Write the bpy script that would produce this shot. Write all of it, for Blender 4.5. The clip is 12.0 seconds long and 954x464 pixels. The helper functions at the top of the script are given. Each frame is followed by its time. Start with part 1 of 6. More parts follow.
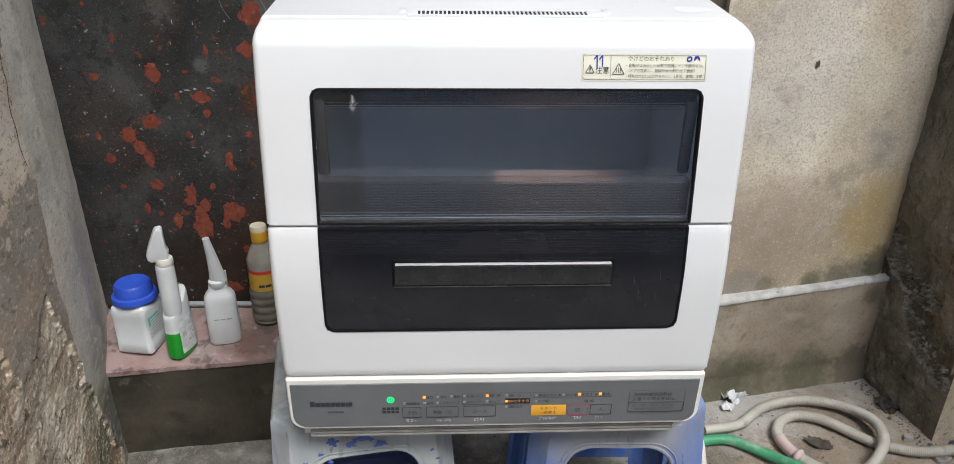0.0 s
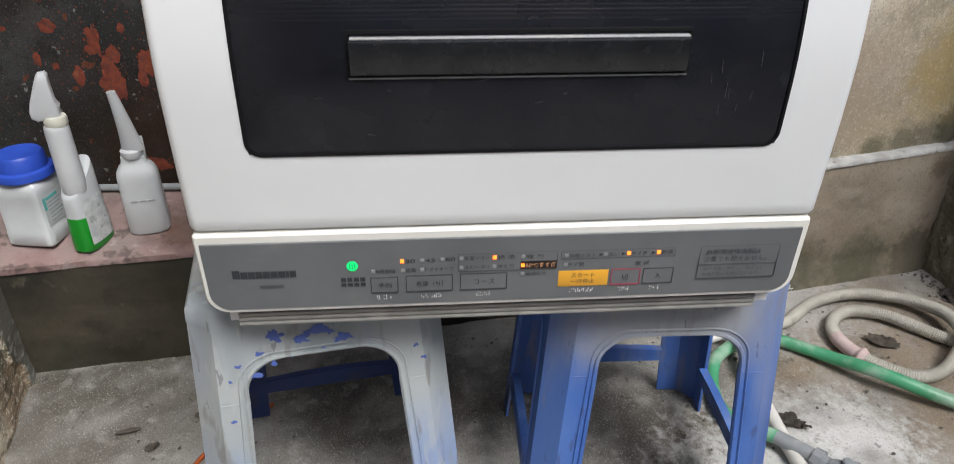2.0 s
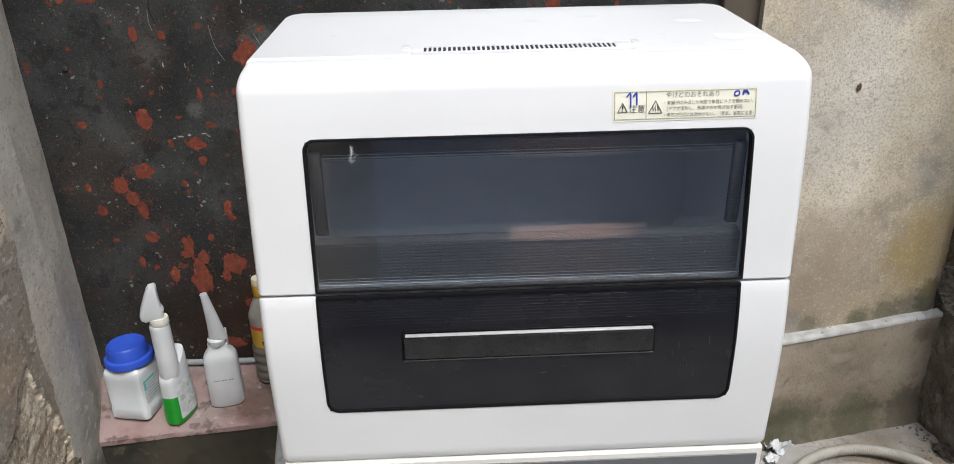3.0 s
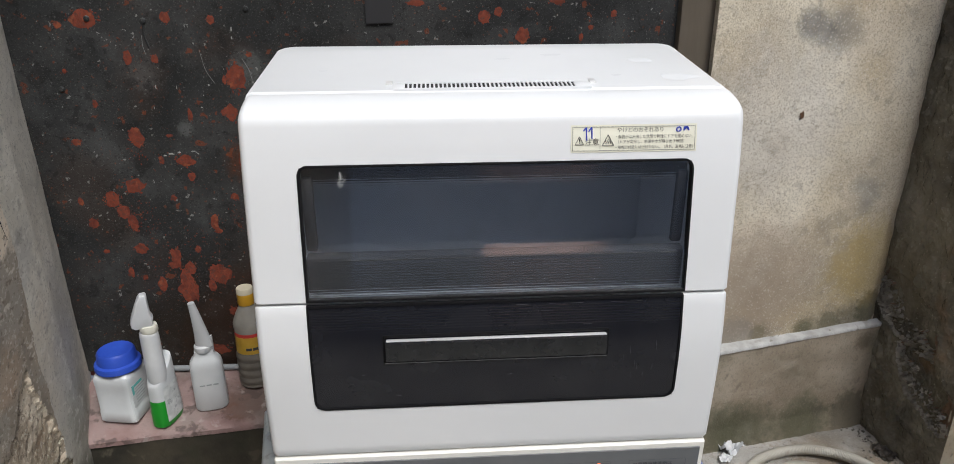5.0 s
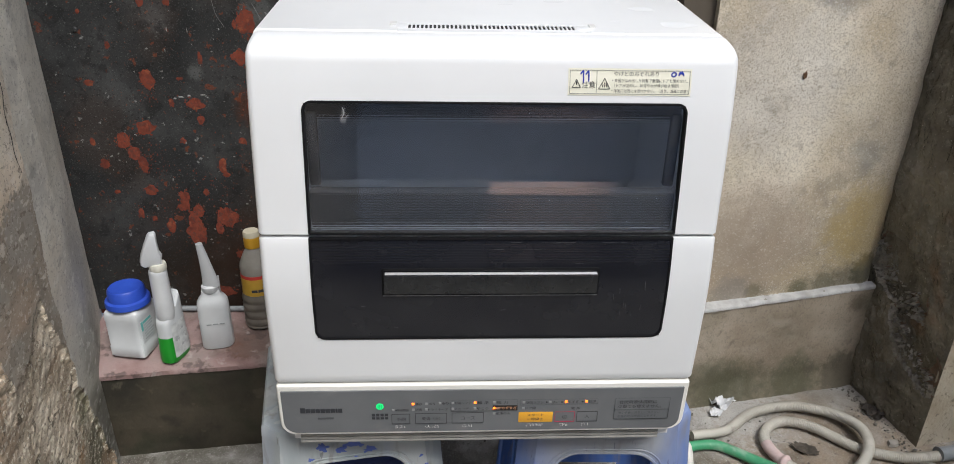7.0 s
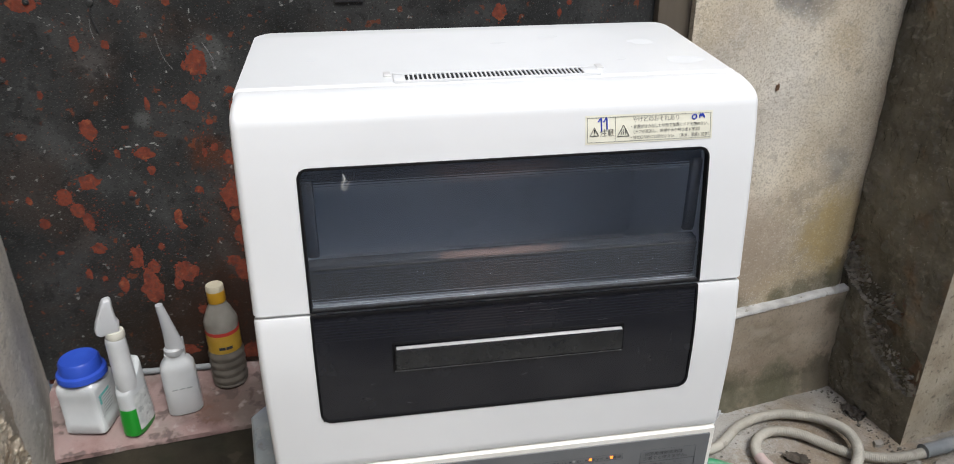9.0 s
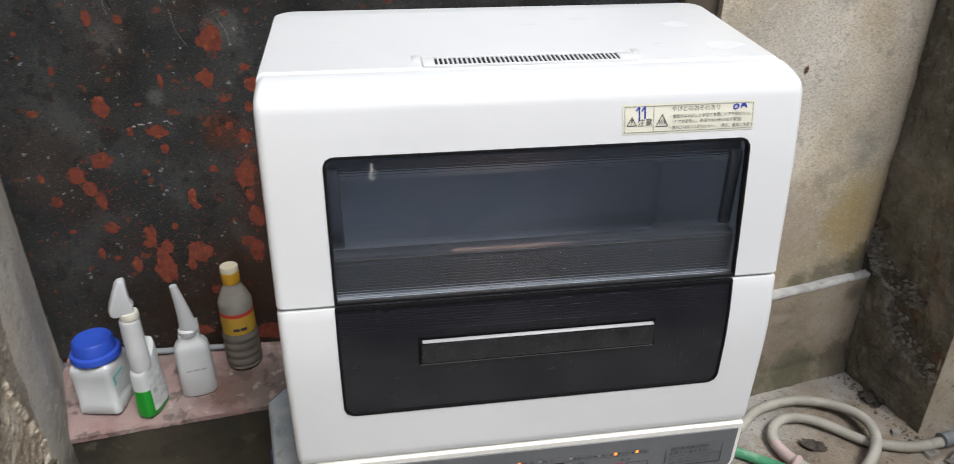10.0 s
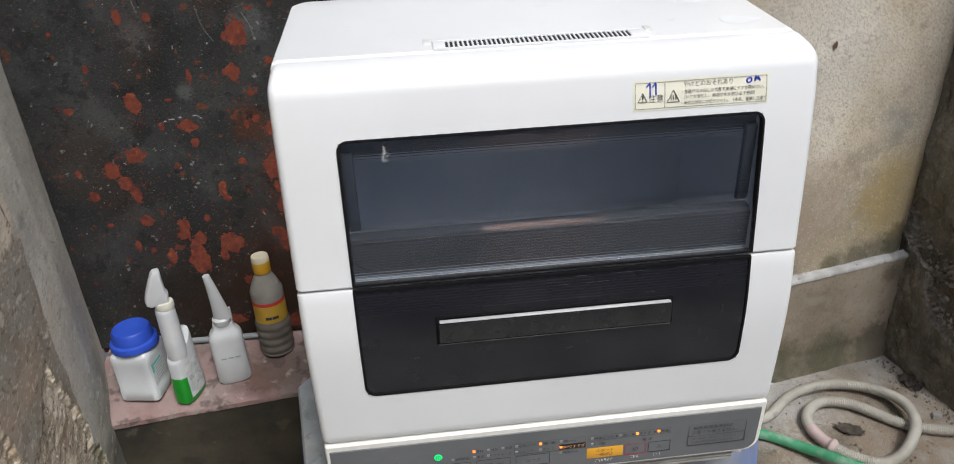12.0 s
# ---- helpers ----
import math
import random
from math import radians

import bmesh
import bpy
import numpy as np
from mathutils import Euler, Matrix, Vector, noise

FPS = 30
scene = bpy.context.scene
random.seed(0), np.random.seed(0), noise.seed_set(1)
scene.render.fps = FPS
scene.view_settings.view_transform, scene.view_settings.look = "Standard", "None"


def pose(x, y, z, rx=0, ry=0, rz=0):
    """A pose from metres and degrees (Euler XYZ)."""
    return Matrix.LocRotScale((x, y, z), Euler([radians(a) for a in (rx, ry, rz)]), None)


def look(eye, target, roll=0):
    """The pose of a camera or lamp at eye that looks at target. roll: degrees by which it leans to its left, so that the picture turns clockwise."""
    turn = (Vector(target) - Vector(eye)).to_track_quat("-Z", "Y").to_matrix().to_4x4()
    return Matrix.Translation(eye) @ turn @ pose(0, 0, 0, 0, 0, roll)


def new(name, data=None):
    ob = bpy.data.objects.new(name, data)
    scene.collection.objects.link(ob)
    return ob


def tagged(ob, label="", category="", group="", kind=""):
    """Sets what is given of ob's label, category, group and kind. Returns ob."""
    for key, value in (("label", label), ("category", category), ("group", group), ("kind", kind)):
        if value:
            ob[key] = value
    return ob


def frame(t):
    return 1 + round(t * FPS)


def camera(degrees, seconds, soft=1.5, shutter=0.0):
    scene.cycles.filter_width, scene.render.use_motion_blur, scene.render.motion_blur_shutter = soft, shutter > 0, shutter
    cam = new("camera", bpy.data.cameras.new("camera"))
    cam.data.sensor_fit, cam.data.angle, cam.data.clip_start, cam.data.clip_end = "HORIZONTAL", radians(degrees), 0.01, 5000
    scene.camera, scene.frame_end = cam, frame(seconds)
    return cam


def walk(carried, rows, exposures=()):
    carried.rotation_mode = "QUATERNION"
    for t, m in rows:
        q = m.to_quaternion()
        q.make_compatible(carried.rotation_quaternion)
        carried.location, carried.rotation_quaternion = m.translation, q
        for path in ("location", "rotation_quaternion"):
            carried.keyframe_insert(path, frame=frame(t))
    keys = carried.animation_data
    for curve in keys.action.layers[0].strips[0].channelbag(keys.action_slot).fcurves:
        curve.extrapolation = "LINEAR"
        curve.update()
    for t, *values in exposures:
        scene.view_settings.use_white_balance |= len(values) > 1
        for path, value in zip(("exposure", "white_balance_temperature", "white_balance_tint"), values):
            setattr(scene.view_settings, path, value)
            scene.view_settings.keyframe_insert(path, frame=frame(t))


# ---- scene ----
cam = camera(66.4, 12.0, soft=0.9, shutter=0.3)
PATH = [
    (0, (-0.067, -0.782, 1.102), (0.02, 1.021, 0.242), 0.5),
    (0.5, (-0.068, -0.76, 1.072), (0.037, 1.03, 0.186), -0.2),
    (1, (-0.072, -0.661, 0.965), (-0.007, 1.018, -0.119), -1.4),
    (1.5, (-0.089, -0.59, 0.85), (0.055, 1.099, -0.213), 0.8),
    (1.7, (-0.082, -0.575, 0.833), (0.059, 1.128, -0.205), 0.6),
    (2, (-0.075, -0.557, 0.842), (0.064, 1.163, -0.169), 0.3),
    (2.5, (-0.089, -0.607, 1.013), (0.052, 1.166, 0.099), 0.5),
    (3, (-0.067, -0.667, 1.093), (-0.017, 1.168, 0.295), -1.6),
    (3.5, (-0.077, -0.692, 1.119), (0.059, 1.136, 0.305), -2.0),
    (5.5, (-0.066, -0.769, 1.138), (0.035, 1.076, 0.372), 0.4),
    (6, (-0.063, -0.782, 1.132), (0.021, 1.063, 0.365), 1.0),
    (6.5, (-0.065, -0.788, 1.123), (0.027, 1.038, 0.312), 1.1),
    (6.7, (-0.062, -0.792, 1.117), (0.035, 1.013, 0.261), 1.1),
    (8.3, (-0.056, -0.788, 1.127), (0.056, 1.019, 0.277), -0.7),
    (8.5, (-0.071, -0.768, 1.127), (0.055, 1.032, 0.263), -1.8),
    (9, (-0.143, -0.69, 1.155), (0.138, 1.094, 0.296), -0.5),
    (9.5, (-0.186, -0.632, 1.154), (0.212, 1.101, 0.238), -0.1),
    (10, (-0.165, -0.653, 1.162), (0.099, 1.099, 0.235), 0.0),
    (10.5, (-0.157, -0.678, 1.15), (-0.049, 1.124, 0.289), -0.0),
    (11, (-0.171, -0.67, 1.15), (-0.073, 1.117, 0.258), 0.5),
    (11.5, (-0.16, -0.698, 1.149), (-0.031, 1.084, 0.252), 1.5),
    (12, (-0.141, -0.67, 1.153), (0.017, 1.088, 0.212), -2.7),
]
walk(cam, [(t, look(eye, target, roll)) for t, eye, target, roll in PATH], [(0.0, 0.72), (1.5, 0.70), (2.5, 0.76), (3.0, 0.78), (3.5, 0.54), (5.5, 0.54), (6.5, 0.64), (8.5, 0.66), (10.5, 0.62), (12.0, 0.62)])

# ---- world and light ----
world = bpy.data.worlds.new("sky")
scene.world = world
world.use_nodes = True
wn = world.node_tree
sky = wn.nodes.new("ShaderNodeTexSky")
sky.sky_type, sky.sun_disc = "NISHITA", False
sky.sun_elevation, sky.sun_rotation = radians(57.5), radians(153)
sky.air_density, sky.dust_density, sky.ozone_density = 1.0, 2.0, 0.6
wn.links.new(sky.outputs[0], wn.nodes["Background"].inputs[0])
wn.nodes["Background"].inputs[1].default_value = 0.15
sun = new("sun", bpy.data.lights.new("sun", "SUN"))
sun.data.energy, sun.data.angle, sun.data.color = 2.2, radians(24), (0.985, 0.995, 0.985)
sun.matrix_world = look((1.4, -2.8, 5.15), (0, 0, 0.4))


# ---- materials ----
def material(name, colors, scale=8.0, detail=8.0, rough=(0.6, 0.85), bump=0.3, bump_scale=60.0, metal=0.0, layers=(), relief=0.004, stretch=(1, 1, 1), spec=0.5, coat=0.0, lift=1.0, spread=0.12, spots=(), over=()):
    """A procedural surface: a noise of two or more colours, with layers (colour, scale, low, high, strength) of stains
    or painted glints over it, spots (colour, centre, radius, strength, ragged, edge) of single stains or painted shade
    under them and more of these over them, and a fine relief."""
    m = bpy.data.materials.new(name)
    m.use_nodes = True
    t, n = m.node_tree, m.node_tree.nodes
    p = n["Principled BSDF"]

    def link(a, b):
        t.links.new(a, b)

    place = n.new("ShaderNodeNewGeometry")
    turn = n.new("ShaderNodeMapping")
    turn.inputs["Scale"].default_value = stretch
    link(place.outputs["Position"], turn.inputs["Vector"])

    def noise_at(s, d=8.0, distort=0.0, shift=0.0):
        k = n.new("ShaderNodeTexNoise")
        k.noise_dimensions = "4D"
        k.inputs["W"].default_value = shift
        k.inputs["Scale"].default_value, k.inputs["Detail"].default_value, k.inputs["Distortion"].default_value = s, d, distort
        link(turn.outputs[0], k.inputs["Vector"])
        return k.outputs["Fac"]

    ramp = n.new("ShaderNodeValToRGB")
    el = ramp.color_ramp.elements
    low, high = 0.5 - spread, 0.5 + spread
    colors = [tuple(min(0.85, lift * v) for v in c) for c in colors]
    layers = [(tuple(min(0.85, lift * v) for v in c), *rest) for c, *rest in layers]
    for i, c in enumerate(colors):
        at = low + (high - low) * i / max(1, len(colors) - 1)
        e = el[i] if i < 2 else el.new(at)
        e.position, e.color = at, (*c, 1)
    if len(colors) == 1:
        el[1].color = (*colors[0], 1)
    link(noise_at(scale, detail), ramp.inputs[0])
    out = ramp.outputs[0]
    def stain_or_shade(out, i, c, centre, radius, k, ragged, edge=0.65):
        """One stain or patch of painted shade laid over a colour."""
        away = n.new("ShaderNodeVectorMath")
        away.operation = "DISTANCE"
        link(place.outputs["Position"], away.inputs[0])
        away.inputs[1].default_value = centre
        wave = n.new("ShaderNodeMath")
        wave.operation = "MULTIPLY_ADD"
        link(noise_at(4.5 / radius + 6 if ragged < 0.8 else 75.0, 12.0, 0.4, 20.3 + 2.9 * i), wave.inputs[0])
        wave.inputs[1].default_value = -ragged * radius * 2
        link(away.outputs["Value"], wave.inputs[2])
        r = n.new("ShaderNodeMapRange")
        r.interpolation_type = "SMOOTHSTEP"
        r.inputs["From Min"].default_value, r.inputs["From Max"].default_value = radius * (1 - ragged), radius * (1 - ragged - edge)
        r.inputs["To Max"].default_value = k
        link(wave.outputs[0], r.inputs["Value"])
        mix = n.new("ShaderNodeMix")
        mix.data_type = "RGBA"
        link(r.outputs[0], mix.inputs["Factor"])
        link(out, mix.inputs["A"])
        mix.inputs["B"].default_value = (*c, 1)
        return mix.outputs["Result"]

    for i, spot in enumerate(spots):
        out = stain_or_shade(out, i, *spot)
    for i, (c, s, lo, hi, k) in enumerate(layers):
        r = n.new("ShaderNodeMapRange")
        r.interpolation_type = "SMOOTHSTEP"
        r.inputs["From Min"].default_value, r.inputs["From Max"].default_value, r.inputs["To Max"].default_value = lo, hi, k
        link(noise_at(s, 10.0, 0.3, 3.7 * (i + 1)), r.inputs["Value"])
        mix = n.new("ShaderNodeMix")
        mix.data_type = "RGBA"
        link(r.outputs[0], mix.inputs["Factor"])
        link(out, mix.inputs["A"])
        mix.inputs["B"].default_value = (*c, 1)
        out = mix.outputs["Result"]
    for i, spot in enumerate(over):
        out = stain_or_shade(out, 40 + i, *spot)
    link(out, p.inputs["Base Color"])
    rr = n.new("ShaderNodeMapRange")
    rr.inputs["From Min"].default_value, rr.inputs["From Max"].default_value = 0.3, 0.7
    rr.inputs["To Min"].default_value, rr.inputs["To Max"].default_value = rough
    link(noise_at(scale * 2.3, 6.0, 0.0, 9.1), rr.inputs["Value"])
    link(rr.outputs[0], p.inputs["Roughness"])
    if bump:
        b = n.new("ShaderNodeBump")
        b.inputs["Strength"].default_value, b.inputs["Distance"].default_value = bump, relief
        link(noise_at(bump_scale, 10.0, 0.0, 5.5), b.inputs["Height"])
        link(b.outputs[0], p.inputs["Normal"])
    p.inputs["Metallic"].default_value = metal
    p.inputs["Specular IOR Level"].default_value = spec
    p.inputs["Coat Weight"].default_value = coat
    return m


def plain(name, color, rough=0.4, metal=0.0, glow=0.0, clear=0.0, ior=1.45, under=0.0):
    m = bpy.data.materials.new(name)
    m.use_nodes = True
    p = m.node_tree.nodes["Principled BSDF"]
    p.inputs["Base Color"].default_value = (*color, 1)
    p.inputs["Roughness"].default_value, p.inputs["Metallic"].default_value = rough, metal
    p.inputs["Transmission Weight"].default_value, p.inputs["IOR"].default_value = clear, ior
    if under:
        p.inputs["Subsurface Weight"].default_value = under
        p.inputs["Subsurface Radius"].default_value = (0.01, 0.01, 0.01)
    if glow:
        p.inputs["Emission Color"].default_value, p.inputs["Emission Strength"].default_value = (*color, 1), glow
    return m


WHITE = material("white_plastic", [(0.675, 0.69, 0.70), (0.71, 0.725, 0.735)], scale=5, rough=(0.28, 0.36), bump=0.04, bump_scale=900, relief=0.0005)
CREAM = material("aged_white_plastic", [(0.70, 0.69, 0.64), (0.76, 0.75, 0.71)], scale=9, rough=(0.3, 0.42), bump=0.04, bump_scale=700, relief=0.0005,
                 layers=[((0.42, 0.38, 0.30), 30, 0.60, 0.78, 0.35)])
PANEL_GREY = material("grey_fascia", [(0.115, 0.122, 0.128), (0.14, 0.147, 0.153)], scale=14, rough=(0.3, 0.45), bump=0.03, bump_scale=500, relief=0.0005,
                      layers=[((0.26, 0.26, 0.25), 26, 0.58, 0.80, 0.35)])
GRILLE = material("dusty_grey_plastic", [(0.25, 0.245, 0.23), (0.33, 0.325, 0.305)], scale=30, rough=(0.5, 0.7), bump=0.1, bump_scale=300, relief=0.001)
DARK_PANEL = material("black_glossy_plastic", [(0.009, 0.0095, 0.013), (0.014, 0.0145, 0.018)], scale=18, rough=(0.08, 0.15), bump=0.02, bump_scale=300, relief=0.0005,
                      layers=[((0.05, 0.05, 0.055), 34, 0.60, 0.82, 0.25)], spec=0.5)
RUBBER = plain("black_trim", (0.008, 0.008, 0.009), 0.55)
RUBBER.node_tree.nodes["Principled BSDF"].inputs["Specular IOR Level"].default_value = 0.15
HANDLE = material("dark_metallic_handle", [(0.058, 0.060, 0.063), (0.076, 0.078, 0.081)], scale=40, rough=(0.22, 0.3), bump=0.03, bump_scale=600, relief=0.0004, metal=0.85)
TUB = material("grey_tub_lining", [(0.52, 0.55, 0.60), (0.60, 0.63, 0.68)], scale=6, rough=(0.25, 0.4), bump=0.05, bump_scale=100)
BLACK = plain("dark_slot", (0.015, 0.015, 0.016), 0.7)
INK = plain("black_print", (0.032, 0.034, 0.04), 0.5)
STICKER_INK = plain("thin_black_print", (0.09, 0.09, 0.085), 0.5)
INK_SOFT = plain("faded_print", (0.065, 0.07, 0.075), 0.5)
WHITE_INK = plain("white_print", (0.72, 0.72, 0.70), 0.5)
RED_INK = plain("red_print", (0.38, 0.03, 0.07), 0.5)
BLUE_INK = plain("blue_marker_ink", (0.03, 0.06, 0.42), 0.5)
AMBER = plain("amber_button", (0.72, 0.36, 0.035), 0.45)
LAMP_OFF = plain("unlit_lamp", (0.24, 0.25, 0.25), 0.4)
LAMP_ON = plain("lit_orange_lamp", (1.0, 0.19, 0.02), 0.4, glow=1.6)
LAMP_GREEN = plain("lit_green_lamp", (0.005, 0.50, 0.13), 0.4, glow=0.7)
GREEN_BAR = plain("green_lamp_bar", (0.005, 0.30, 0.09), 0.4, glow=0.25)
BADGE = plain("black_badge", (0.018, 0.012, 0.01), 0.4)
BADGE_INK = plain("orange_badge_print", (0.80, 0.42, 0.24), 0.5)
STICKER = material("cream_sticker", [(0.70, 0.69, 0.57), (0.75, 0.74, 0.62)], scale=20, rough=(0.4, 0.55), bump=0.02, bump_scale=200)
EDGE_WORN = plain("worn_dark_edge", (0.20, 0.20, 0.205), 0.35, 0.3)
SCRATCH_DARK = plain("scuffed_black_plastic", (0.085, 0.085, 0.09), 0.6)
PAINT_FLECK = plain("pale_paint_fleck", (0.27, 0.275, 0.265), 0.8)
SCRATCH = plain("scratched_plastic", (0.42, 0.43, 0.43), 0.8)


GLASS = plain("smoked_window", (0.72, 0.75, 0.81), 0.045, clear=1.0, ior=1.95)
WATER = plain("water_film_on_white", (0.68, 0.695, 0.705), 0.38)
WATER.node_tree.nodes["Principled BSDF"].inputs["Specular IOR Level"].default_value = 0.3

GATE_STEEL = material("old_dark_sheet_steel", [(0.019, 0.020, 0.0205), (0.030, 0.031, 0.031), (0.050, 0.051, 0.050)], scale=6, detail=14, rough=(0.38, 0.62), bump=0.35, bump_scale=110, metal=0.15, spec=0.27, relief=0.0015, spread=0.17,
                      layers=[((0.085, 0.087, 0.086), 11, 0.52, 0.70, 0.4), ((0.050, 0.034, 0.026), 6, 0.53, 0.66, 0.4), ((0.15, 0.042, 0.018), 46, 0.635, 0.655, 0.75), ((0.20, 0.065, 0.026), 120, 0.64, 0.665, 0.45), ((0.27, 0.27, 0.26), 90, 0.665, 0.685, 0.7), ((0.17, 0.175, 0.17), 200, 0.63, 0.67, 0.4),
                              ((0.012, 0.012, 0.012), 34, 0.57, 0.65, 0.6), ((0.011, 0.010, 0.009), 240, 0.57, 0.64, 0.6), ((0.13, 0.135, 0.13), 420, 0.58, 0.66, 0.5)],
                      # Low spots: rust-brown dirt, with the shade at the gate's foot painted in.
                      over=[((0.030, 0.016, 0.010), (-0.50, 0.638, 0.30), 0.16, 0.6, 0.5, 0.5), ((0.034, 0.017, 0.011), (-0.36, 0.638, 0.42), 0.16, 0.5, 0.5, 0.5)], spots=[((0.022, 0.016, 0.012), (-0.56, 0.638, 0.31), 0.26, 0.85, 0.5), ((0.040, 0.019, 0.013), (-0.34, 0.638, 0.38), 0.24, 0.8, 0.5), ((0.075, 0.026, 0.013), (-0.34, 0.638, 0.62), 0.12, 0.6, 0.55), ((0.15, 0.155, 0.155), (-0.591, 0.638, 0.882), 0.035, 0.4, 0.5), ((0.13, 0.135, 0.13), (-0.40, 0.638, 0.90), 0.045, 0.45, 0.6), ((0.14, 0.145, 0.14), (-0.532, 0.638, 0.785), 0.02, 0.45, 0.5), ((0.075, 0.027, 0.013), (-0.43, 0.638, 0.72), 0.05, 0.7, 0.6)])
RUST = material("flaking_rust", [(0.105, 0.020, 0.010), (0.165, 0.033, 0.014), (0.125, 0.025, 0.011)], scale=60, rough=(0.8, 0.95), bump=0.4, bump_scale=260, relief=0.002,
                layers=[((0.075, 0.030, 0.021), 110, 0.56, 0.64, 0.7), ((0.24, 0.07, 0.026), 55, 0.56, 0.64, 0.55), ((0.04, 0.03, 0.026), 300, 0.60, 0.66, 0.6)])
POST_MAT = material("brown_painted_post", [(0.085, 0.070, 0.052), (0.13, 0.108, 0.082)], scale=8, rough=(0.6, 0.8), bump=0.2, bump_scale=70, stretch=(1, 1, 0.3), lift=1.2)
PLASTER_RIGHT = material("rough_beige_render", [(0.27, 0.235, 0.18), (0.35, 0.315, 0.245), (0.42, 0.385, 0.315)], scale=5, detail=12, rough=(0.8, 0.95), bump=0.8, bump_scale=620, relief=0.0018,
                         layers=[((0.46, 0.43, 0.375), 4.2, 0.46, 0.66, 0.45), ((0.27, 0.215, 0.135), 3.6, 0.48, 0.66, 0.55), ((0.17, 0.15, 0.125), 24, 0.55, 0.70, 0.45), ((0.16, 0.135, 0.10), 300, 0.54, 0.64, 0.6), ((0.15, 0.13, 0.10), 60, 0.62, 0.68, 0.5), ((0.19, 0.165, 0.125), 170, 0.545, 0.60, 0.4), ((0.46, 0.43, 0.375), 210, 0.565, 0.62, 0.35), ((0.13, 0.115, 0.09), 320, 0.57, 0.61, 0.5)], lift=1.72, spread=0.14,
                         spots=[((0.19, 0.175, 0.15), (0.775, 0.651, 0.534), 0.035, 0.6, 0.4), ((0.19, 0.175, 0.15), (0.815, 0.657, 0.552), 0.035, 0.6, 0.4), ((0.20, 0.185, 0.155), (0.86, 0.663, 0.568), 0.035, 0.5, 0.4), ((0.09, 0.09, 0.09), (0.668, 0.633, 0.962), 0.045, 0.9, 0.35), ((0.09, 0.088, 0.085), (0.698, 0.637, 0.943), 0.035, 0.85, 0.4), ((0.15, 0.145, 0.135), (0.737, 0.644, 0.948), 0.065, 0.7, 0.35), ((0.38, 0.285, 0.11), (0.91, 0.668, 0.44), 0.15, 0.85, 0.4),
                                ((0.26, 0.21, 0.15), (0.70, 0.63, 0.40), 0.20, 0.6, 0.4), ((0.24, 0.20, 0.15), (0.55, 0.60, 0.38), 0.20, 0.6, 0.4), ((0.58, 0.56, 0.52), (0.62, 0.62, 0.78), 0.22, 0.6, 0.5), ((0.22, 0.215, 0.20), (0.86, 0.66, 0.60), 0.06, 0.6, 0.5), ((0.10, 0.10, 0.055), (0.765, 0.65, 0.275), 0.035, 0.9, 0.5), ((0.15, 0.125, 0.085), (0.66, 0.635, 0.275), 0.05, 0.7, 0.5)],
                         over=[((0.050, 0.056, 0.026), (0.775, 0.65, 0.286), 0.040, 0.6, 0.4, 0.7), ((0.062, 0.064, 0.032), (0.835, 0.66, 0.291), 0.050, 0.65, 0.4, 0.7), ((0.075, 0.070, 0.042), (0.895, 0.67, 0.298), 0.056, 0.65, 0.4, 0.7), ((0.095, 0.088, 0.05), (0.945, 0.675, 0.318), 0.055, 0.85, 0.5, 0.4), ((0.14, 0.125, 0.075), (0.655, 0.635, 0.287), 0.025, 0.7, 0.5, 0.4), ((0.42, 0.31, 0.12), (0.915, 0.668, 0.43), 0.13, 0.45, 0.45, 0.5), ((0.36, 0.27, 0.20), (0.62, 0.62, 0.42), 0.20, 0.35, 0.45, 0.5), ((0.20, 0.185, 0.165), (0.60, 0.62, 0.288), 0.06, 0.5, 0.5, 0.5)])
SKIRT = material("damp_brown_render", [(0.16, 0.128, 0.092), (0.22, 0.182, 0.137), (0.27, 0.23, 0.18)], scale=6, detail=12, rough=(0.6, 0.85), bump=0.5, bump_scale=220, relief=0.003,
                 layers=[((0.10, 0.095, 0.06), 5, 0.50, 0.66, 0.7), ((0.30, 0.265, 0.215), 12, 0.54, 0.70, 0.5), ((0.08, 0.068, 0.052), 26, 0.58, 0.70, 0.5), ((0.09, 0.078, 0.06), 150, 0.55, 0.62, 0.28), ((0.32, 0.28, 0.23), 190, 0.58, 0.64, 0.18)], lift=1.28, spread=0.15,
                 spots=[((0.085, 0.085, 0.05), (0.80, 0.63, 0.03), 0.12, 0.7, 0.5), ((0.085, 0.082, 0.05), (0.62, 0.60, 0.03), 0.12, 0.7, 0.5)], over=[((0.062, 0.066, 0.034), (0.66, 0.61, 0.035), 0.09, 0.5, 0.5, 0.6), ((0.066, 0.068, 0.036), (0.80, 0.63, 0.025), 0.08, 0.5, 0.5, 0.6), ((0.062, 0.066, 0.034), (0.56, 0.59, 0.06), 0.09, 0.5, 0.5, 0.6), ((0.075, 0.068, 0.045), (0.93, 0.655, 0.04), 0.07, 0.7, 0.5, 0.4), ((0.10, 0.075, 0.05), (0.935, 0.655, 0.235), 0.035, 0.6, 0.5)])
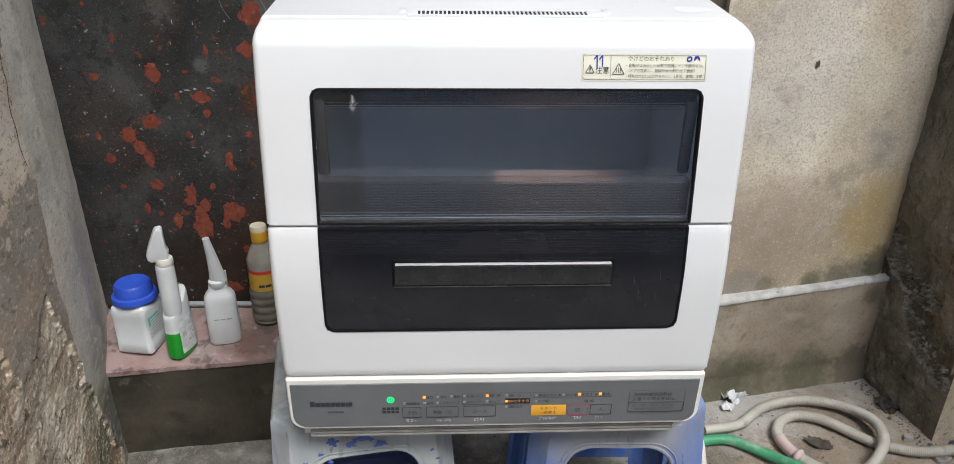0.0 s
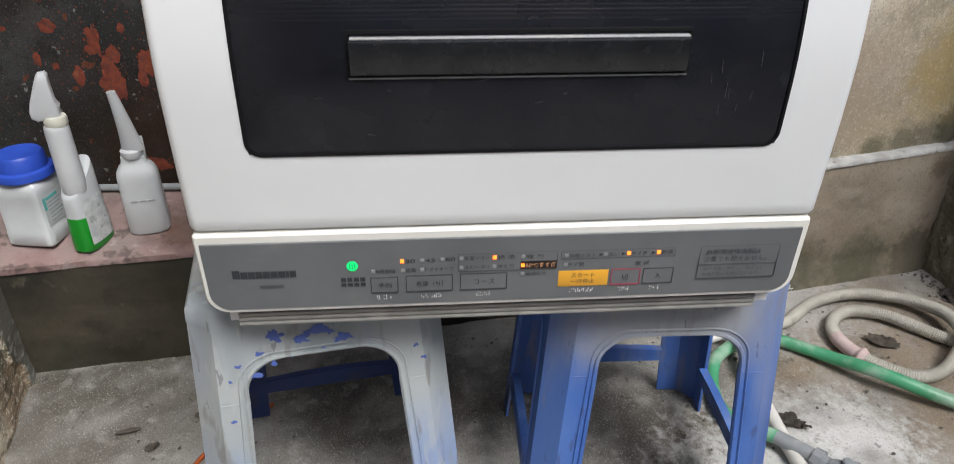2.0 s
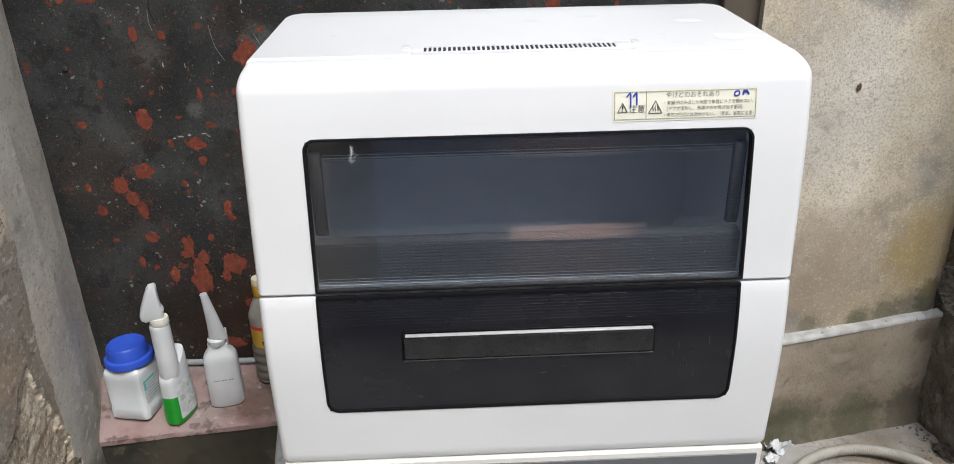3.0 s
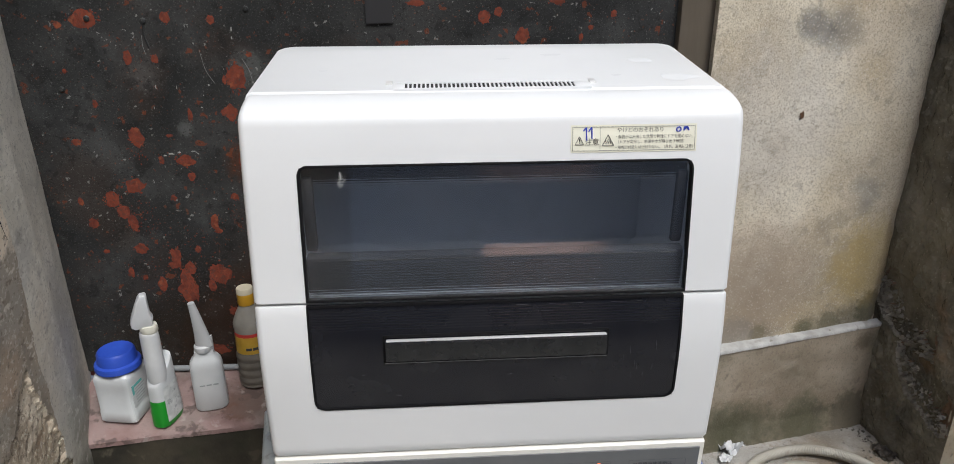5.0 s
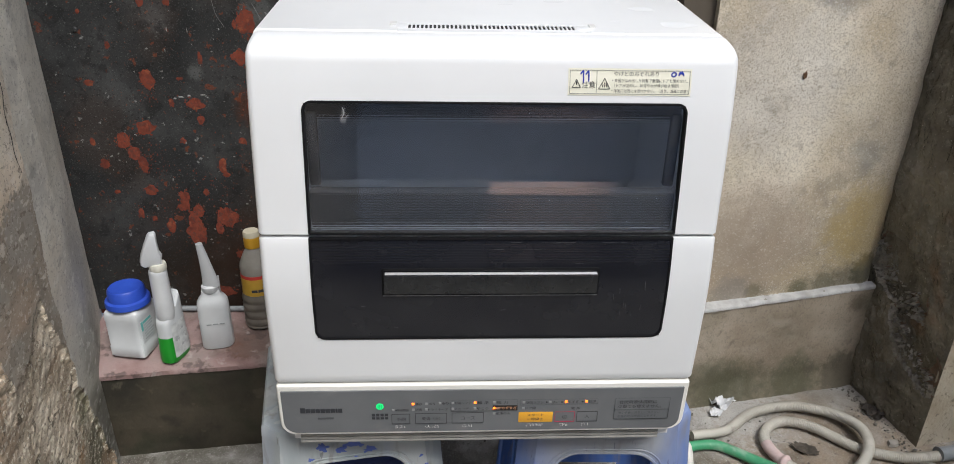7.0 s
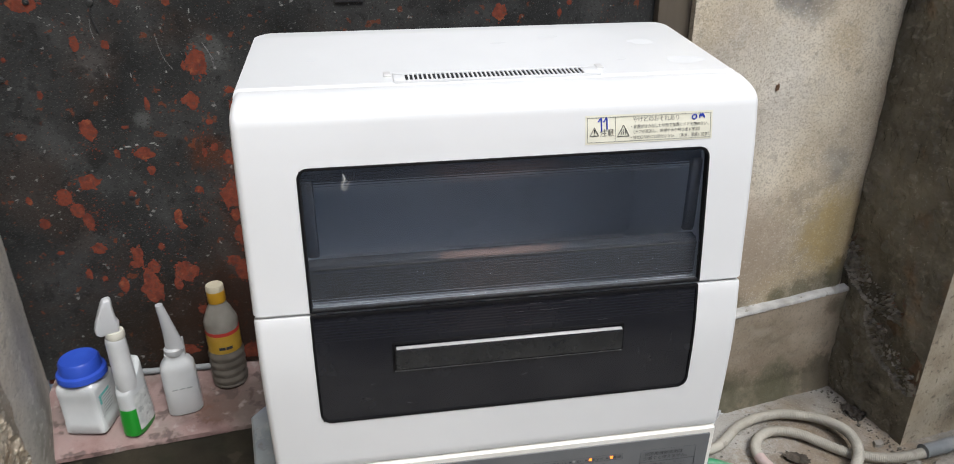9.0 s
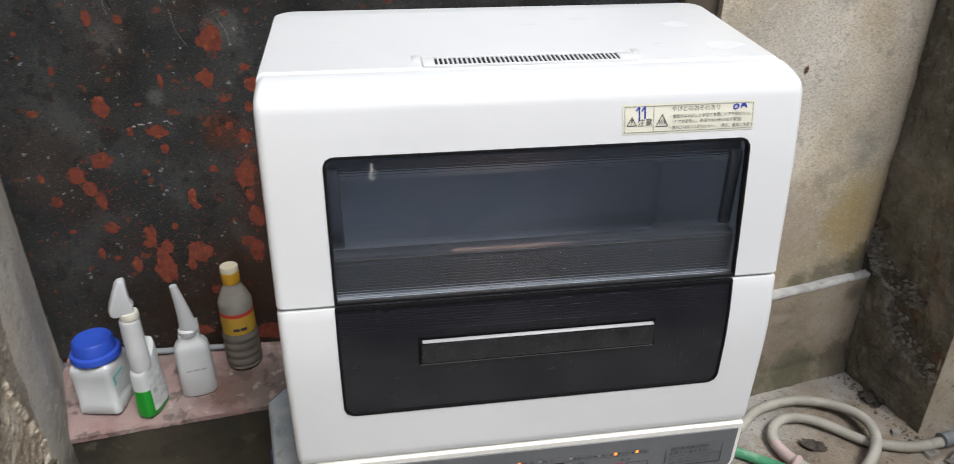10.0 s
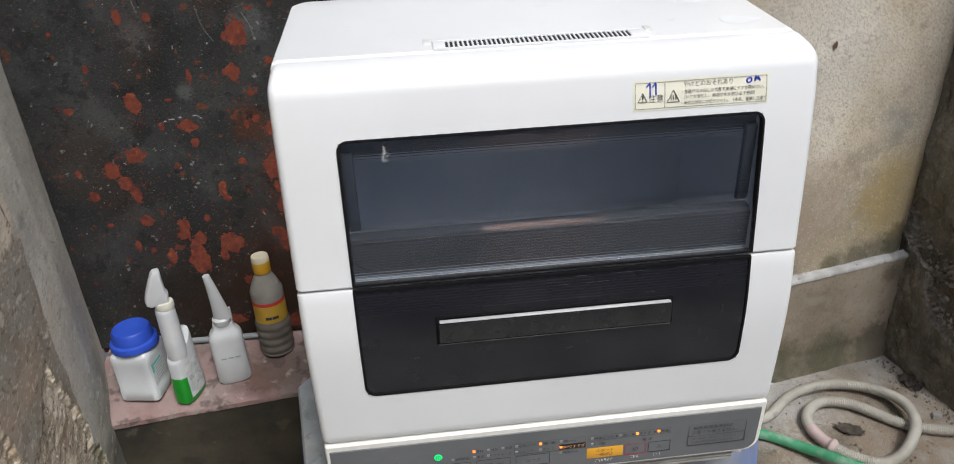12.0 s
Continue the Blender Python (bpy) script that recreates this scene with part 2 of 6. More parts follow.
LIME = material("white_cement_fillet", [(0.33, 0.325, 0.31), (0.47, 0.47, 0.455)], scale=30, rough=(0.8, 0.95), bump=0.6, bump_scale=140, layers=[((0.17, 0.155, 0.12), 40, 0.60, 0.64, 0.7), ((0.28, 0.27, 0.24), 22, 0.56, 0.70, 0.7)])
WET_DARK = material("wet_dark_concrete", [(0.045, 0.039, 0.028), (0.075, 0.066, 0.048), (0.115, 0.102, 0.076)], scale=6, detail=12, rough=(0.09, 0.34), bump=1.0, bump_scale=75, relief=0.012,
                    # The fine pale specks are wet glints put into the colour.
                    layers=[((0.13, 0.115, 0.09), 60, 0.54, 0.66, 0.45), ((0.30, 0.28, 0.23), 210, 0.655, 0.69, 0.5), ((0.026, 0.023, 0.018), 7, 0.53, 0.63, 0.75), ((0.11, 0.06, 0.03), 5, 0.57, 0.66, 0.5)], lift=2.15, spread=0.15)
FLAKES = material("flaked_grey_mortar", [(0.13, 0.115, 0.09), (0.25, 0.23, 0.20)], scale=24, detail=12, rough=(0.25, 0.6), bump=1.0, bump_scale=110, relief=0.006, lift=1.35, layers=[((0.05, 0.04, 0.03), 90, 0.52, 0.60, 0.7)])
SHARD = material("broken_grey_mortar", [(0.20, 0.185, 0.16), (0.32, 0.30, 0.27)], scale=30, detail=12, rough=(0.6, 0.85), bump=0.6, bump_scale=160, relief=0.003, layers=[((0.10, 0.09, 0.075), 40, 0.55, 0.64, 0.6)])
GRIT = material("dull_grit", [(0.07, 0.062, 0.05), (0.14, 0.13, 0.11)], scale=120, rough=(0.7, 0.9), bump=0.3, bump_scale=300)
BROWN_BARE = material("bare_brown_mortar", [(0.085, 0.045, 0.024), (0.15, 0.085, 0.048)], scale=20, detail=10, rough=(0.4, 0.7), bump=0.6, bump_scale=110, relief=0.004)
PILLAR_FRONT = material("worn_pillar_concrete", [(0.26, 0.21, 0.145), (0.38, 0.33, 0.25), (0.44, 0.40, 0.32)], scale=7, detail=12, rough=(0.7, 0.9), bump=0.8, bump_scale=130, layers=[((0.12, 0.10, 0.075), 6, 0.50, 0.68, 0.7), ((0.10, 0.085, 0.065), 90, 0.57, 0.66, 0.6)], lift=1.1)
CEMENT = material("smooth_grey_cement", [(0.60, 0.57, 0.49), (0.69, 0.66, 0.58), (0.74, 0.71, 0.635)], scale=5, detail=12, rough=(0.75, 0.92), bump=0.25, bump_scale=120, relief=0.002, stretch=(1, 0.55, 1), spread=0.14,
                  layers=[((0.42, 0.42, 0.40), 8, 0.50, 0.70, 0.5), ((0.58, 0.50, 0.39), 5, 0.52, 0.70, 0.4), ((0.20, 0.19, 0.175), 45, 0.58, 0.70, 0.5), ((0.38, 0.37, 0.34), 20, 0.55, 0.64, 0.35), ((0.40, 0.385, 0.35), 95, 0.56, 0.62, 0.3), ((0.80, 0.78, 0.72), 70, 0.57, 0.63, 0.3), ((0.16, 0.15, 0.135), 230, 0.57, 0.62, 0.4)],
                  # Foot spots hold moss and corner shade; the z 0.38 spot paints weaker light.
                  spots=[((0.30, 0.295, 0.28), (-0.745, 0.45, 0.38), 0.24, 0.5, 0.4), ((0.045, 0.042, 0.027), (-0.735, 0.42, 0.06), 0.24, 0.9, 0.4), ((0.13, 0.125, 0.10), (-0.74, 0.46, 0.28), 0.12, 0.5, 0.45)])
OLD_PLASTER = material("stained_old_plaster", [(0.66, 0.545, 0.41), (0.75, 0.645, 0.51), (0.80, 0.715, 0.60)], scale=7, detail=14, rough=(0.8, 0.95), bump=0.35, bump_scale=220, relief=0.002, stretch=(1, 0.6, 1), spread=0.10,
                       layers=[((0.34, 0.31, 0.26), 8, 0.53, 0.56, 0.5), ((0.62, 0.42, 0.28), 4, 0.50, 0.62, 0.45), ((0.50, 0.49, 0.44), 7, 0.53, 0.66, 0.45), ((0.27, 0.235, 0.19), 13, 0.60, 0.62, 0.8), ((0.26, 0.225, 0.185), 34, 0.605, 0.622, 0.8), ((0.17, 0.135, 0.10), 80, 0.61, 0.63, 0.7), ((0.78, 0.72, 0.64), 50, 0.60, 0.63, 0.5), ((0.30, 0.25, 0.20), 120, 0.56, 0.62, 0.35), ((0.80, 0.74, 0.66), 150, 0.57, 0.62, 0.3), ((0.16, 0.125, 0.09), 230, 0.59, 0.63, 0.5)],
                       # The broad spot at z 0.35 paints the weaker light low on the wall.
                       spots=[((0.50, 0.42, 0.33), (-0.69, 0.19, 0.55), 0.22, 0.7, 0.5, 0.5), ((0.31, 0.265, 0.21), (-0.70, 0.235, 0.48), 0.21, 0.9, 0.55, 0.05), ((0.29, 0.25, 0.20), (-0.675, 0.11, 0.47), 0.20, 0.9, 0.55, 0.04), ((0.33, 0.30, 0.25), (-0.655, -0.04, 0.50), 0.22, 0.85, 0.55, 0.05), ((0.34, 0.31, 0.27), (-0.705, 0.25, 0.62), 0.065, 0.85, 0.55, 0.08), ((0.32, 0.27, 0.21), (-0.60, -0.15, 0.35), 0.26, 0.85, 0.5, 0.15),
                              ((0.55, 0.42, 0.20), (-0.66, 0.02, 0.70), 0.06, 0.5, 0.5)])
MORTAR = material("crumbling_mortar", [(0.27, 0.22, 0.16), (0.38, 0.32, 0.245), (0.47, 0.41, 0.325)], scale=16, detail=14, rough=(0.85, 1.0), bump=0.8, bump_scale=230, relief=0.003, stretch=(1, 0.9, 1), lift=1.45, spread=0.10,
                  layers=[((0.24, 0.165, 0.105), 5, 0.50, 0.58, 0.6), ((0.13, 0.125, 0.07), 7, 0.56, 0.66, 0.5), ((0.075, 0.06, 0.04), 26, 0.60, 0.625, 0.8), ((0.55, 0.49, 0.40), 80, 0.57, 0.62, 0.6), ((0.10, 0.08, 0.058), 120, 0.56, 0.60, 0.6), ((0.62, 0.56, 0.47), 170, 0.57, 0.61, 0.5)],
                  spots=[((0.06, 0.062, 0.03), (-0.73, 0.37, 0.10), 0.14, 0.8, 0.5), ((0.10, 0.105, 0.045), (-0.72, 0.33, 0.24), 0.06, 0.7, 0.5), ((0.33, 0.20, 0.10), (-0.705, 0.27, 0.17), 0.035, 0.7, 0.4)])
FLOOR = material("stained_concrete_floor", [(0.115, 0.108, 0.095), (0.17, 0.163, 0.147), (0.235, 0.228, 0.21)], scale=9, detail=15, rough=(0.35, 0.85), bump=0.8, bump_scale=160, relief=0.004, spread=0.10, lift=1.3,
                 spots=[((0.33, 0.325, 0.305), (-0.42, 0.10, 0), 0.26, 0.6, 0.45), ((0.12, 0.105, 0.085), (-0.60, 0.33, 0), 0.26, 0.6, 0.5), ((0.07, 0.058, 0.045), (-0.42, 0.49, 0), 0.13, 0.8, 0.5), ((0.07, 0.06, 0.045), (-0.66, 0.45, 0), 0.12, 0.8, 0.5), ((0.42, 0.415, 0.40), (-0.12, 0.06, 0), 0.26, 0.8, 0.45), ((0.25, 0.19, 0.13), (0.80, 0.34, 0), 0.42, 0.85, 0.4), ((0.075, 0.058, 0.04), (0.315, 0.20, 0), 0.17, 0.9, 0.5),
                        # Spots at y 0.34 and 0.32: dirty floor plus the dishwasher's shade, painted.
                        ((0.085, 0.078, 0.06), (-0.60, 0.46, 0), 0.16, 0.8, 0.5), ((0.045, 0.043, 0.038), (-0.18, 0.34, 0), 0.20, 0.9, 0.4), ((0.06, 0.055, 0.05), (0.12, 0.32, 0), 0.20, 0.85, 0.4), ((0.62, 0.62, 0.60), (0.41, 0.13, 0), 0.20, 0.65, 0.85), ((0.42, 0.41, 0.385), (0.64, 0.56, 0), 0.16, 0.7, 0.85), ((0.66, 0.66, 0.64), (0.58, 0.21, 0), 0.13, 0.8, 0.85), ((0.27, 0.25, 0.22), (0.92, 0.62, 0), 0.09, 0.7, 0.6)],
                 layers=[((0.36, 0.35, 0.33), 30, 0.54, 0.68, 0.3), ((0.34, 0.335, 0.32), 11, 0.46, 0.74, 0.5), ((0.055, 0.046, 0.034), 8, 0.48, 0.74, 0.55), ((0.46, 0.46, 0.44), 420, 0.56, 0.66, 0.4), ((0.04, 0.036, 0.03), 300, 0.57, 0.66, 0.45), ((0.035, 0.03, 0.025), 60, 0.63, 0.68, 0.55)])
LEDGE_TOP = material("pink_stained_cement", [(0.36, 0.225, 0.21), (0.44, 0.31, 0.29), (0.38, 0.30, 0.275)], scale=12, detail=12, rough=(0.7, 0.9), bump=0.4, bump_scale=140,
                     # Right-end spots: brown rust stains with the dishwasher's shade in their colour.
                     layers=[((0.22, 0.085, 0.05), 9, 0.58, 0.66, 0.75), ((0.12, 0.085, 0.075), 36, 0.54, 0.64, 0.75), ((0.10, 0.05, 0.038), 7, 0.54, 0.66, 0.6), ((0.58, 0.50, 0.47), 30, 0.57, 0.65, 0.6)], spots=[((0.10, 0.04, 0.022), (-0.47, 0.53, 0.22), 0.05, 0.8, 0.5, 0.3), ((0.13, 0.085, 0.07), (-0.46, 0.55, 0.22), 0.09, 0.8, 0.45), ((0.13, 0.10, 0.085), (-0.36, 0.52, 0.22), 0.12, 0.85, 0.4)], lift=0.60)
# Mossy cement; the low lift also puts the front's shade into the colour.
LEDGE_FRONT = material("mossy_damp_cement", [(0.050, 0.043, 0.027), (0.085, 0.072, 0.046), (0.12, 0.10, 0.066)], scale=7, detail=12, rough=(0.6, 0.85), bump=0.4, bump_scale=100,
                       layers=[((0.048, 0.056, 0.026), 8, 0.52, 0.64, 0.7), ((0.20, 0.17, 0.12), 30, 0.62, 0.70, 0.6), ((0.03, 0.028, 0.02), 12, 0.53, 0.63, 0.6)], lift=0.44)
# Colours of the unseen back wall and sheet, added for the window to mirror.
BACK_BLUE = material("bluish_back_wall", [(0.60, 0.66, 0.76), (0.66, 0.72, 0.82)], scale=2, rough=(0.8, 0.95), bump=0.2, bump_scale=40)
REFLECTED_PINK = plain("reflected_pink_sheet", (0.80, 0.60, 0.54), 0.8)
veil = REFLECTED_PINK.node_tree.nodes.new("ShaderNodeBsdfTranslucent")
veil.inputs["Color"].default_value = (0.95, 0.76, 0.69, 1)
REFLECTED_PINK.node_tree.links.new(veil.outputs[0], REFLECTED_PINK.node_tree.nodes["Material Output"].inputs[0])
YARD_WALL = material("grey_yard_wall", [(0.36, 0.355, 0.34), (0.46, 0.45, 0.43)], scale=2.5, rough=(0.8, 0.95), bump=0.3, bump_scale=50)

BLUE_WORN = material("worn_blue_stool_plastic", [(0.032, 0.095, 0.34), (0.055, 0.14, 0.44), (0.085, 0.175, 0.46)], scale=9, rough=(0.4, 0.6), bump=0.1, bump_scale=120, relief=0.001, stretch=(1, 1, 0.22),
                     layers=[((0.026, 0.075, 0.27), 7, 0.54, 0.64, 0.5), ((0.22, 0.26, 0.40), 14, 0.53, 0.70, 0.5), ((0.20, 0.19, 0.19), 34, 0.56, 0.70, 0.6), ((0.05, 0.06, 0.12), 120, 0.62, 0.68, 0.5)],
                     spots=[((0.33, 0.34, 0.33), (0.20, 0.06, 0.385), 0.15, 0.85, 0.35), ((0.30, 0.31, 0.33), (0.10, 0.05, 0.35), 0.06, 0.6, 0.4)])
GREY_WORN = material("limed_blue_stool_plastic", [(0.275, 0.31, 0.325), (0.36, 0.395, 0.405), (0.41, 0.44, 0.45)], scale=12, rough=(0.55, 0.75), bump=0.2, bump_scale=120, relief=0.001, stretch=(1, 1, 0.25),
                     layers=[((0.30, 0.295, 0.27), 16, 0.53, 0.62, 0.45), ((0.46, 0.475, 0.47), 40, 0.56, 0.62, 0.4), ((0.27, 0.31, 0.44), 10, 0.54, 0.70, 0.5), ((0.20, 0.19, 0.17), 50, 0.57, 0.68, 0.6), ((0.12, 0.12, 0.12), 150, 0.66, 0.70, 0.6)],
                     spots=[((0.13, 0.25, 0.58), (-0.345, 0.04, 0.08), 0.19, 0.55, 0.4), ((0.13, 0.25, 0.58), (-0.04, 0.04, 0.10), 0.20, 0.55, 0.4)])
# Unlimed blue, its colour darkened for the shade inside the left stool.
SHADED_BLUE = material("shaded_blue_stool_plastic", [(0.018, 0.035, 0.13), (0.028, 0.052, 0.18)], scale=10, rough=(0.45, 0.65), bump=0.1, bump_scale=120, relief=0.001, layers=[((0.07, 0.075, 0.09), 20, 0.55, 0.70, 0.5)])
BLUE_CHIP = plain("bare_blue_plastic", (0.085, 0.135, 0.42), 0.5)
JAR_WHITE = material("white_bottle_plastic", [(0.47, 0.49, 0.50), (0.54, 0.56, 0.57)], scale=14, rough=(0.3, 0.42), bump=0.03, bump_scale=150)
NECK_WHITE = material("cloudy_white_plastic", [(0.45, 0.465, 0.475), (0.53, 0.545, 0.555)], scale=18, rough=(0.35, 0.5), bump=0.05, bump_scale=150)
CAP_BLUE = material("blue_cap_plastic", [(0.018, 0.055, 0.36), (0.025, 0.075, 0.44)], scale=20, rough=(0.35, 0.5), bump=0.05, bump_scale=200)
CLEAR_HEAD = plain("frosted_clear_plastic", (0.68, 0.70, 0.72), 0.28, clear=0.35, ior=1.4)
SILVERY = plain("silvery_clear_plastic", (0.62, 0.64, 0.65), 0.14, clear=0.45, ior=1.45)
LIQUID_GREEN = plain("green_liquid_plastic", (0.012, 0.24, 0.022), 0.3)
SLEEVE = material("faded_printed_sleeve", [(0.42, 0.44, 0.44), (0.58, 0.60, 0.59)], scale=70, rough=(0.35, 0.5), bump=0.03, bump_scale=200, layers=[((0.20, 0.22, 0.22), 110, 0.56, 0.64, 0.6)])
TEAL_INK = plain("teal_print", (0.10, 0.38, 0.36), 0.5)
GREY_INK = plain("grey_print", (0.30, 0.33, 0.33), 0.5)
CAP_YELLOW = plain("yellow_cap_plastic", (0.52, 0.28, 0.02), 0.4)
CAP_PALE = plain("pale_cap_top", (0.45, 0.41, 0.31), 0.6)
IVORY = plain("ivory_ring_plastic", (0.56, 0.55, 0.48), 0.4)
# Bottle and label colours are lowered to hold the dishwasher's shade.
BOTTLE_CLOUDY = material("cloudy_translucent_plastic", [(0.17, 0.16, 0.14), (0.23, 0.22, 0.195)], scale=25, rough=(0.3, 0.5), bump=0.05, bump_scale=120)
BOTTLE_DULL = material("dull_brown_liquid_plastic", [(0.10, 0.09, 0.075), (0.15, 0.135, 0.115)], scale=25, rough=(0.35, 0.55), bump=0.05, bump_scale=120)
LABEL_YELLOW = material("yellow_label_paper", [(0.36, 0.22, 0.02), (0.45, 0.28, 0.035)], scale=30, rough=(0.4, 0.6), bump=0.03, bump_scale=150)
LABEL_RED = plain("red_label_band", (0.42, 0.035, 0.03), 0.5)
HOSE_GREY = material("beige_corrugated_plastic", [(0.36, 0.34, 0.29), (0.46, 0.44, 0.385)], scale=16, rough=(0.5, 0.7), bump=0.1, bump_scale=180, layers=[((0.20, 0.18, 0.15), 34, 0.60, 0.72, 0.5)])
HOSE_PINK = material("pink_tape", [(0.50, 0.37, 0.355), (0.58, 0.46, 0.44)], scale=40, rough=(0.6, 0.8), bump=0.3, bump_scale=160)
HOSE_GREEN = material("green_garden_hose", [(0.035, 0.24, 0.105), (0.07, 0.33, 0.17)], scale=14, rough=(0.38, 0.55), bump=0.05, bump_scale=120, layers=[((0.36, 0.48, 0.38), 20, 0.46, 0.66, 0.75)])
HOSE_WHITE = material("off_white_hose", [(0.56, 0.54, 0.49), (0.66, 0.64, 0.60)], scale=18, rough=(0.4, 0.6), bump=0.05, bump_scale=120, layers=[((0.30, 0.27, 0.22), 30, 0.62, 0.74, 0.5)])
PVC_GREY = material("grey_pvc_pipe", [(0.19, 0.205, 0.215), (0.27, 0.285, 0.295)], scale=20, rough=(0.4, 0.6), bump=0.1, bump_scale=140, layers=[((0.42, 0.42, 0.40), 40, 0.60, 0.70, 0.6)])
LEVER_RED = material("red_lever_paint", [(0.15, 0.018, 0.022), (0.21, 0.03, 0.03)], scale=40, rough=(0.4, 0.6), bump=0.1, bump_scale=140, layers=[((0.30, 0.27, 0.25), 50, 0.53, 0.62, 0.7)])
BRASSY = material("ivory_plastic_nut", [(0.46, 0.44, 0.36), (0.56, 0.54, 0.46)], scale=60, rough=(0.4, 0.6), bump=0.4, bump_scale=200)
CABLE_ORANGE = plain("orange_cable_sheath", (0.40, 0.085, 0.02), 0.5)
LEAF_DARK = material("dark_rotten_leaf", [(0.018, 0.014, 0.011), (0.04, 0.03, 0.022)], scale=60, rough=(0.5, 0.8), bump=0.8, bump_scale=200)
LEAF_BROWN = material("brown_leaf_remains", [(0.045, 0.037, 0.028), (0.09, 0.075, 0.058)], scale=60, rough=(0.6, 0.9), bump=0.8, bump_scale=200)
PAPER = material("crumpled_white_plastic", [(0.52, 0.53, 0.54), (0.64, 0.65, 0.66)], scale=40, rough=(0.35, 0.55), bump=0.3, bump_scale=120)
TAPE_DARK = plain("dark_tape", (0.028, 0.028, 0.03), 0.5)


# ---- mesh helpers ----
def finish(name, bm, mat, parent=None, label="", smooth=True, sharp=35.0):
    bmesh.ops.recalc_face_normals(bm, faces=bm.faces)
    me = bpy.data.meshes.new(name)
    bm.to_mesh(me)
    bm.free()
    for m in mat if isinstance(mat, (list, tuple)) else [mat]:
        me.materials.append(m)
    if smooth:
        me.polygons.foreach_set("use_smooth", [True] * len(me.polygons))
        me.set_sharp_from_angle(angle=radians(sharp))
    ob = new(name, me)
    if parent:
        adopt(ob, parent)
    return tagged(ob, label) if label else ob


def stands(ob):
    """Where an object stands in the world."""
    own = ob.matrix_parent_inverse @ ob.matrix_basis if ob.parent else ob.matrix_basis
    return stands(ob.parent) @ own if ob.parent else own


def adopt(ob, parent):
    ob.parent = parent
    ob.matrix_parent_inverse = stands(parent).inverted()


def part(name, bm, mat, parent, label="", smooth=True, sharp=35.0):
    return finish(name, bm, mat, parent, label, smooth, sharp)


def thing(name, x, y, z, label, category, group=""):
    ob = new(name)
    ob.empty_display_size = 0.05
    ob.matrix_basis = Matrix.Translation((x, y, z))
    return tagged(ob, label, category, group)


def box(x0, x1, y0, y1, z0, z1, bevel=0.0, bm=None, seg=2):
    own = bmesh.new()
    vs = [own.verts.new((x, y, z)) for x in (x0, x1) for y in (y0, y1) for z in (z0, z1)]
    for a in ((0, 1, 3, 2), (4, 6, 7, 5), (0, 4, 5, 1), (2, 3, 7, 6), (0, 2, 6, 4), (1, 5, 7, 3)):
        own.faces.new([vs[i] for i in a])
    if bevel:
        bmesh.ops.bevel(own, geom=own.edges[:], offset=bevel, segments=seg, profile=0.5, affect="EDGES")
    if bm is None:
        return own
    return merge(bm, own)


def merge(bm, own):
    table = {v: bm.verts.new(v.co) for v in own.verts}
    for f in own.faces:
        g = bm.faces.new([table[v] for v in f.verts])
        g.material_index = f.material_index
    own.free()
    return bm


def lathe(profile, seg=32, sx=1.0, sy=1.0, power=2.0, bm=None):
    """Rings (radius, z) turned round z, closed at both ends. power over 2 makes the rings squarish."""
    own = bmesh.new()
    rings = []
    for r, z in profile:
        ring = []
        for i in range(seg):
            a = 2 * math.pi * i / seg
            c, s = math.cos(a), math.sin(a)
            k = (abs(c) ** power + abs(s) ** power) ** (-1 / power)
            ring.append(own.verts.new((r * k * c * sx, r * k * s * sy, z)))
        rings.append(ring)
    for a, b in zip(rings, rings[1:]):
        for i in range(seg):
            j = (i + 1) % seg
            own.faces.new((a[i], a[j], b[j], b[i]))
    own.faces.new(rings[0][::-1])
    own.faces.new(rings[-1])
    return own if bm is None else merge(bm, own)


def moved(bm, m):
    bmesh.ops.transform(bm, matrix=m, verts=bm.verts[:])
    return bm


def smooth_path(points, step):
    """A smooth line through the points, in steps of about that length."""
    ps = [Vector(p) for p in points]
    ps = [2 * ps[0] - ps[1]] + ps + [2 * ps[-1] - ps[-2]]
    out = []
    for a, b, c, d in zip(ps, ps[1:], ps[2:], ps[3:]):
        n = max(1, int((c - b).length / step))
        for i in range(n):
            t = i / n
            out.append(0.5 * ((2 * b) + (c - a) * t + (2 * a - 5 * b + 4 * c - d) * t * t + (3 * b - a - 3 * c + d) * t**3))
    return out + [ps[-2]]


def sweep(path, radius, seg=12, bm=None):
    """A round tube along a line; radius is a number or a function of the ring's number."""
    own = bmesh.new()
    rings, side = [], None
    for i, p in enumerate(path):
        ahead = (path[min(i + 1, len(path) - 1)] - path[max(i - 1, 0)]).normalized()
        side = (ahead.orthogonal() if side is None else side - ahead * side.dot(ahead)).normalized()
        above = ahead.cross(side)
        r = radius(i) if callable(radius) else radius
        rings.append([own.verts.new(p + r * (math.cos(a) * side + math.sin(a) * above)) for a in (2 * math.pi * k / seg for k in range(seg))])
    for a, b in zip(rings, rings[1:]):
        for i in range(seg):
            j = (i + 1) % seg
            own.faces.new((a[i], a[j], b[j], b[i]))
    own.faces.new(rings[0][::-1])
    own.faces.new(rings[-1])
    return own if bm is None else merge(bm, own)


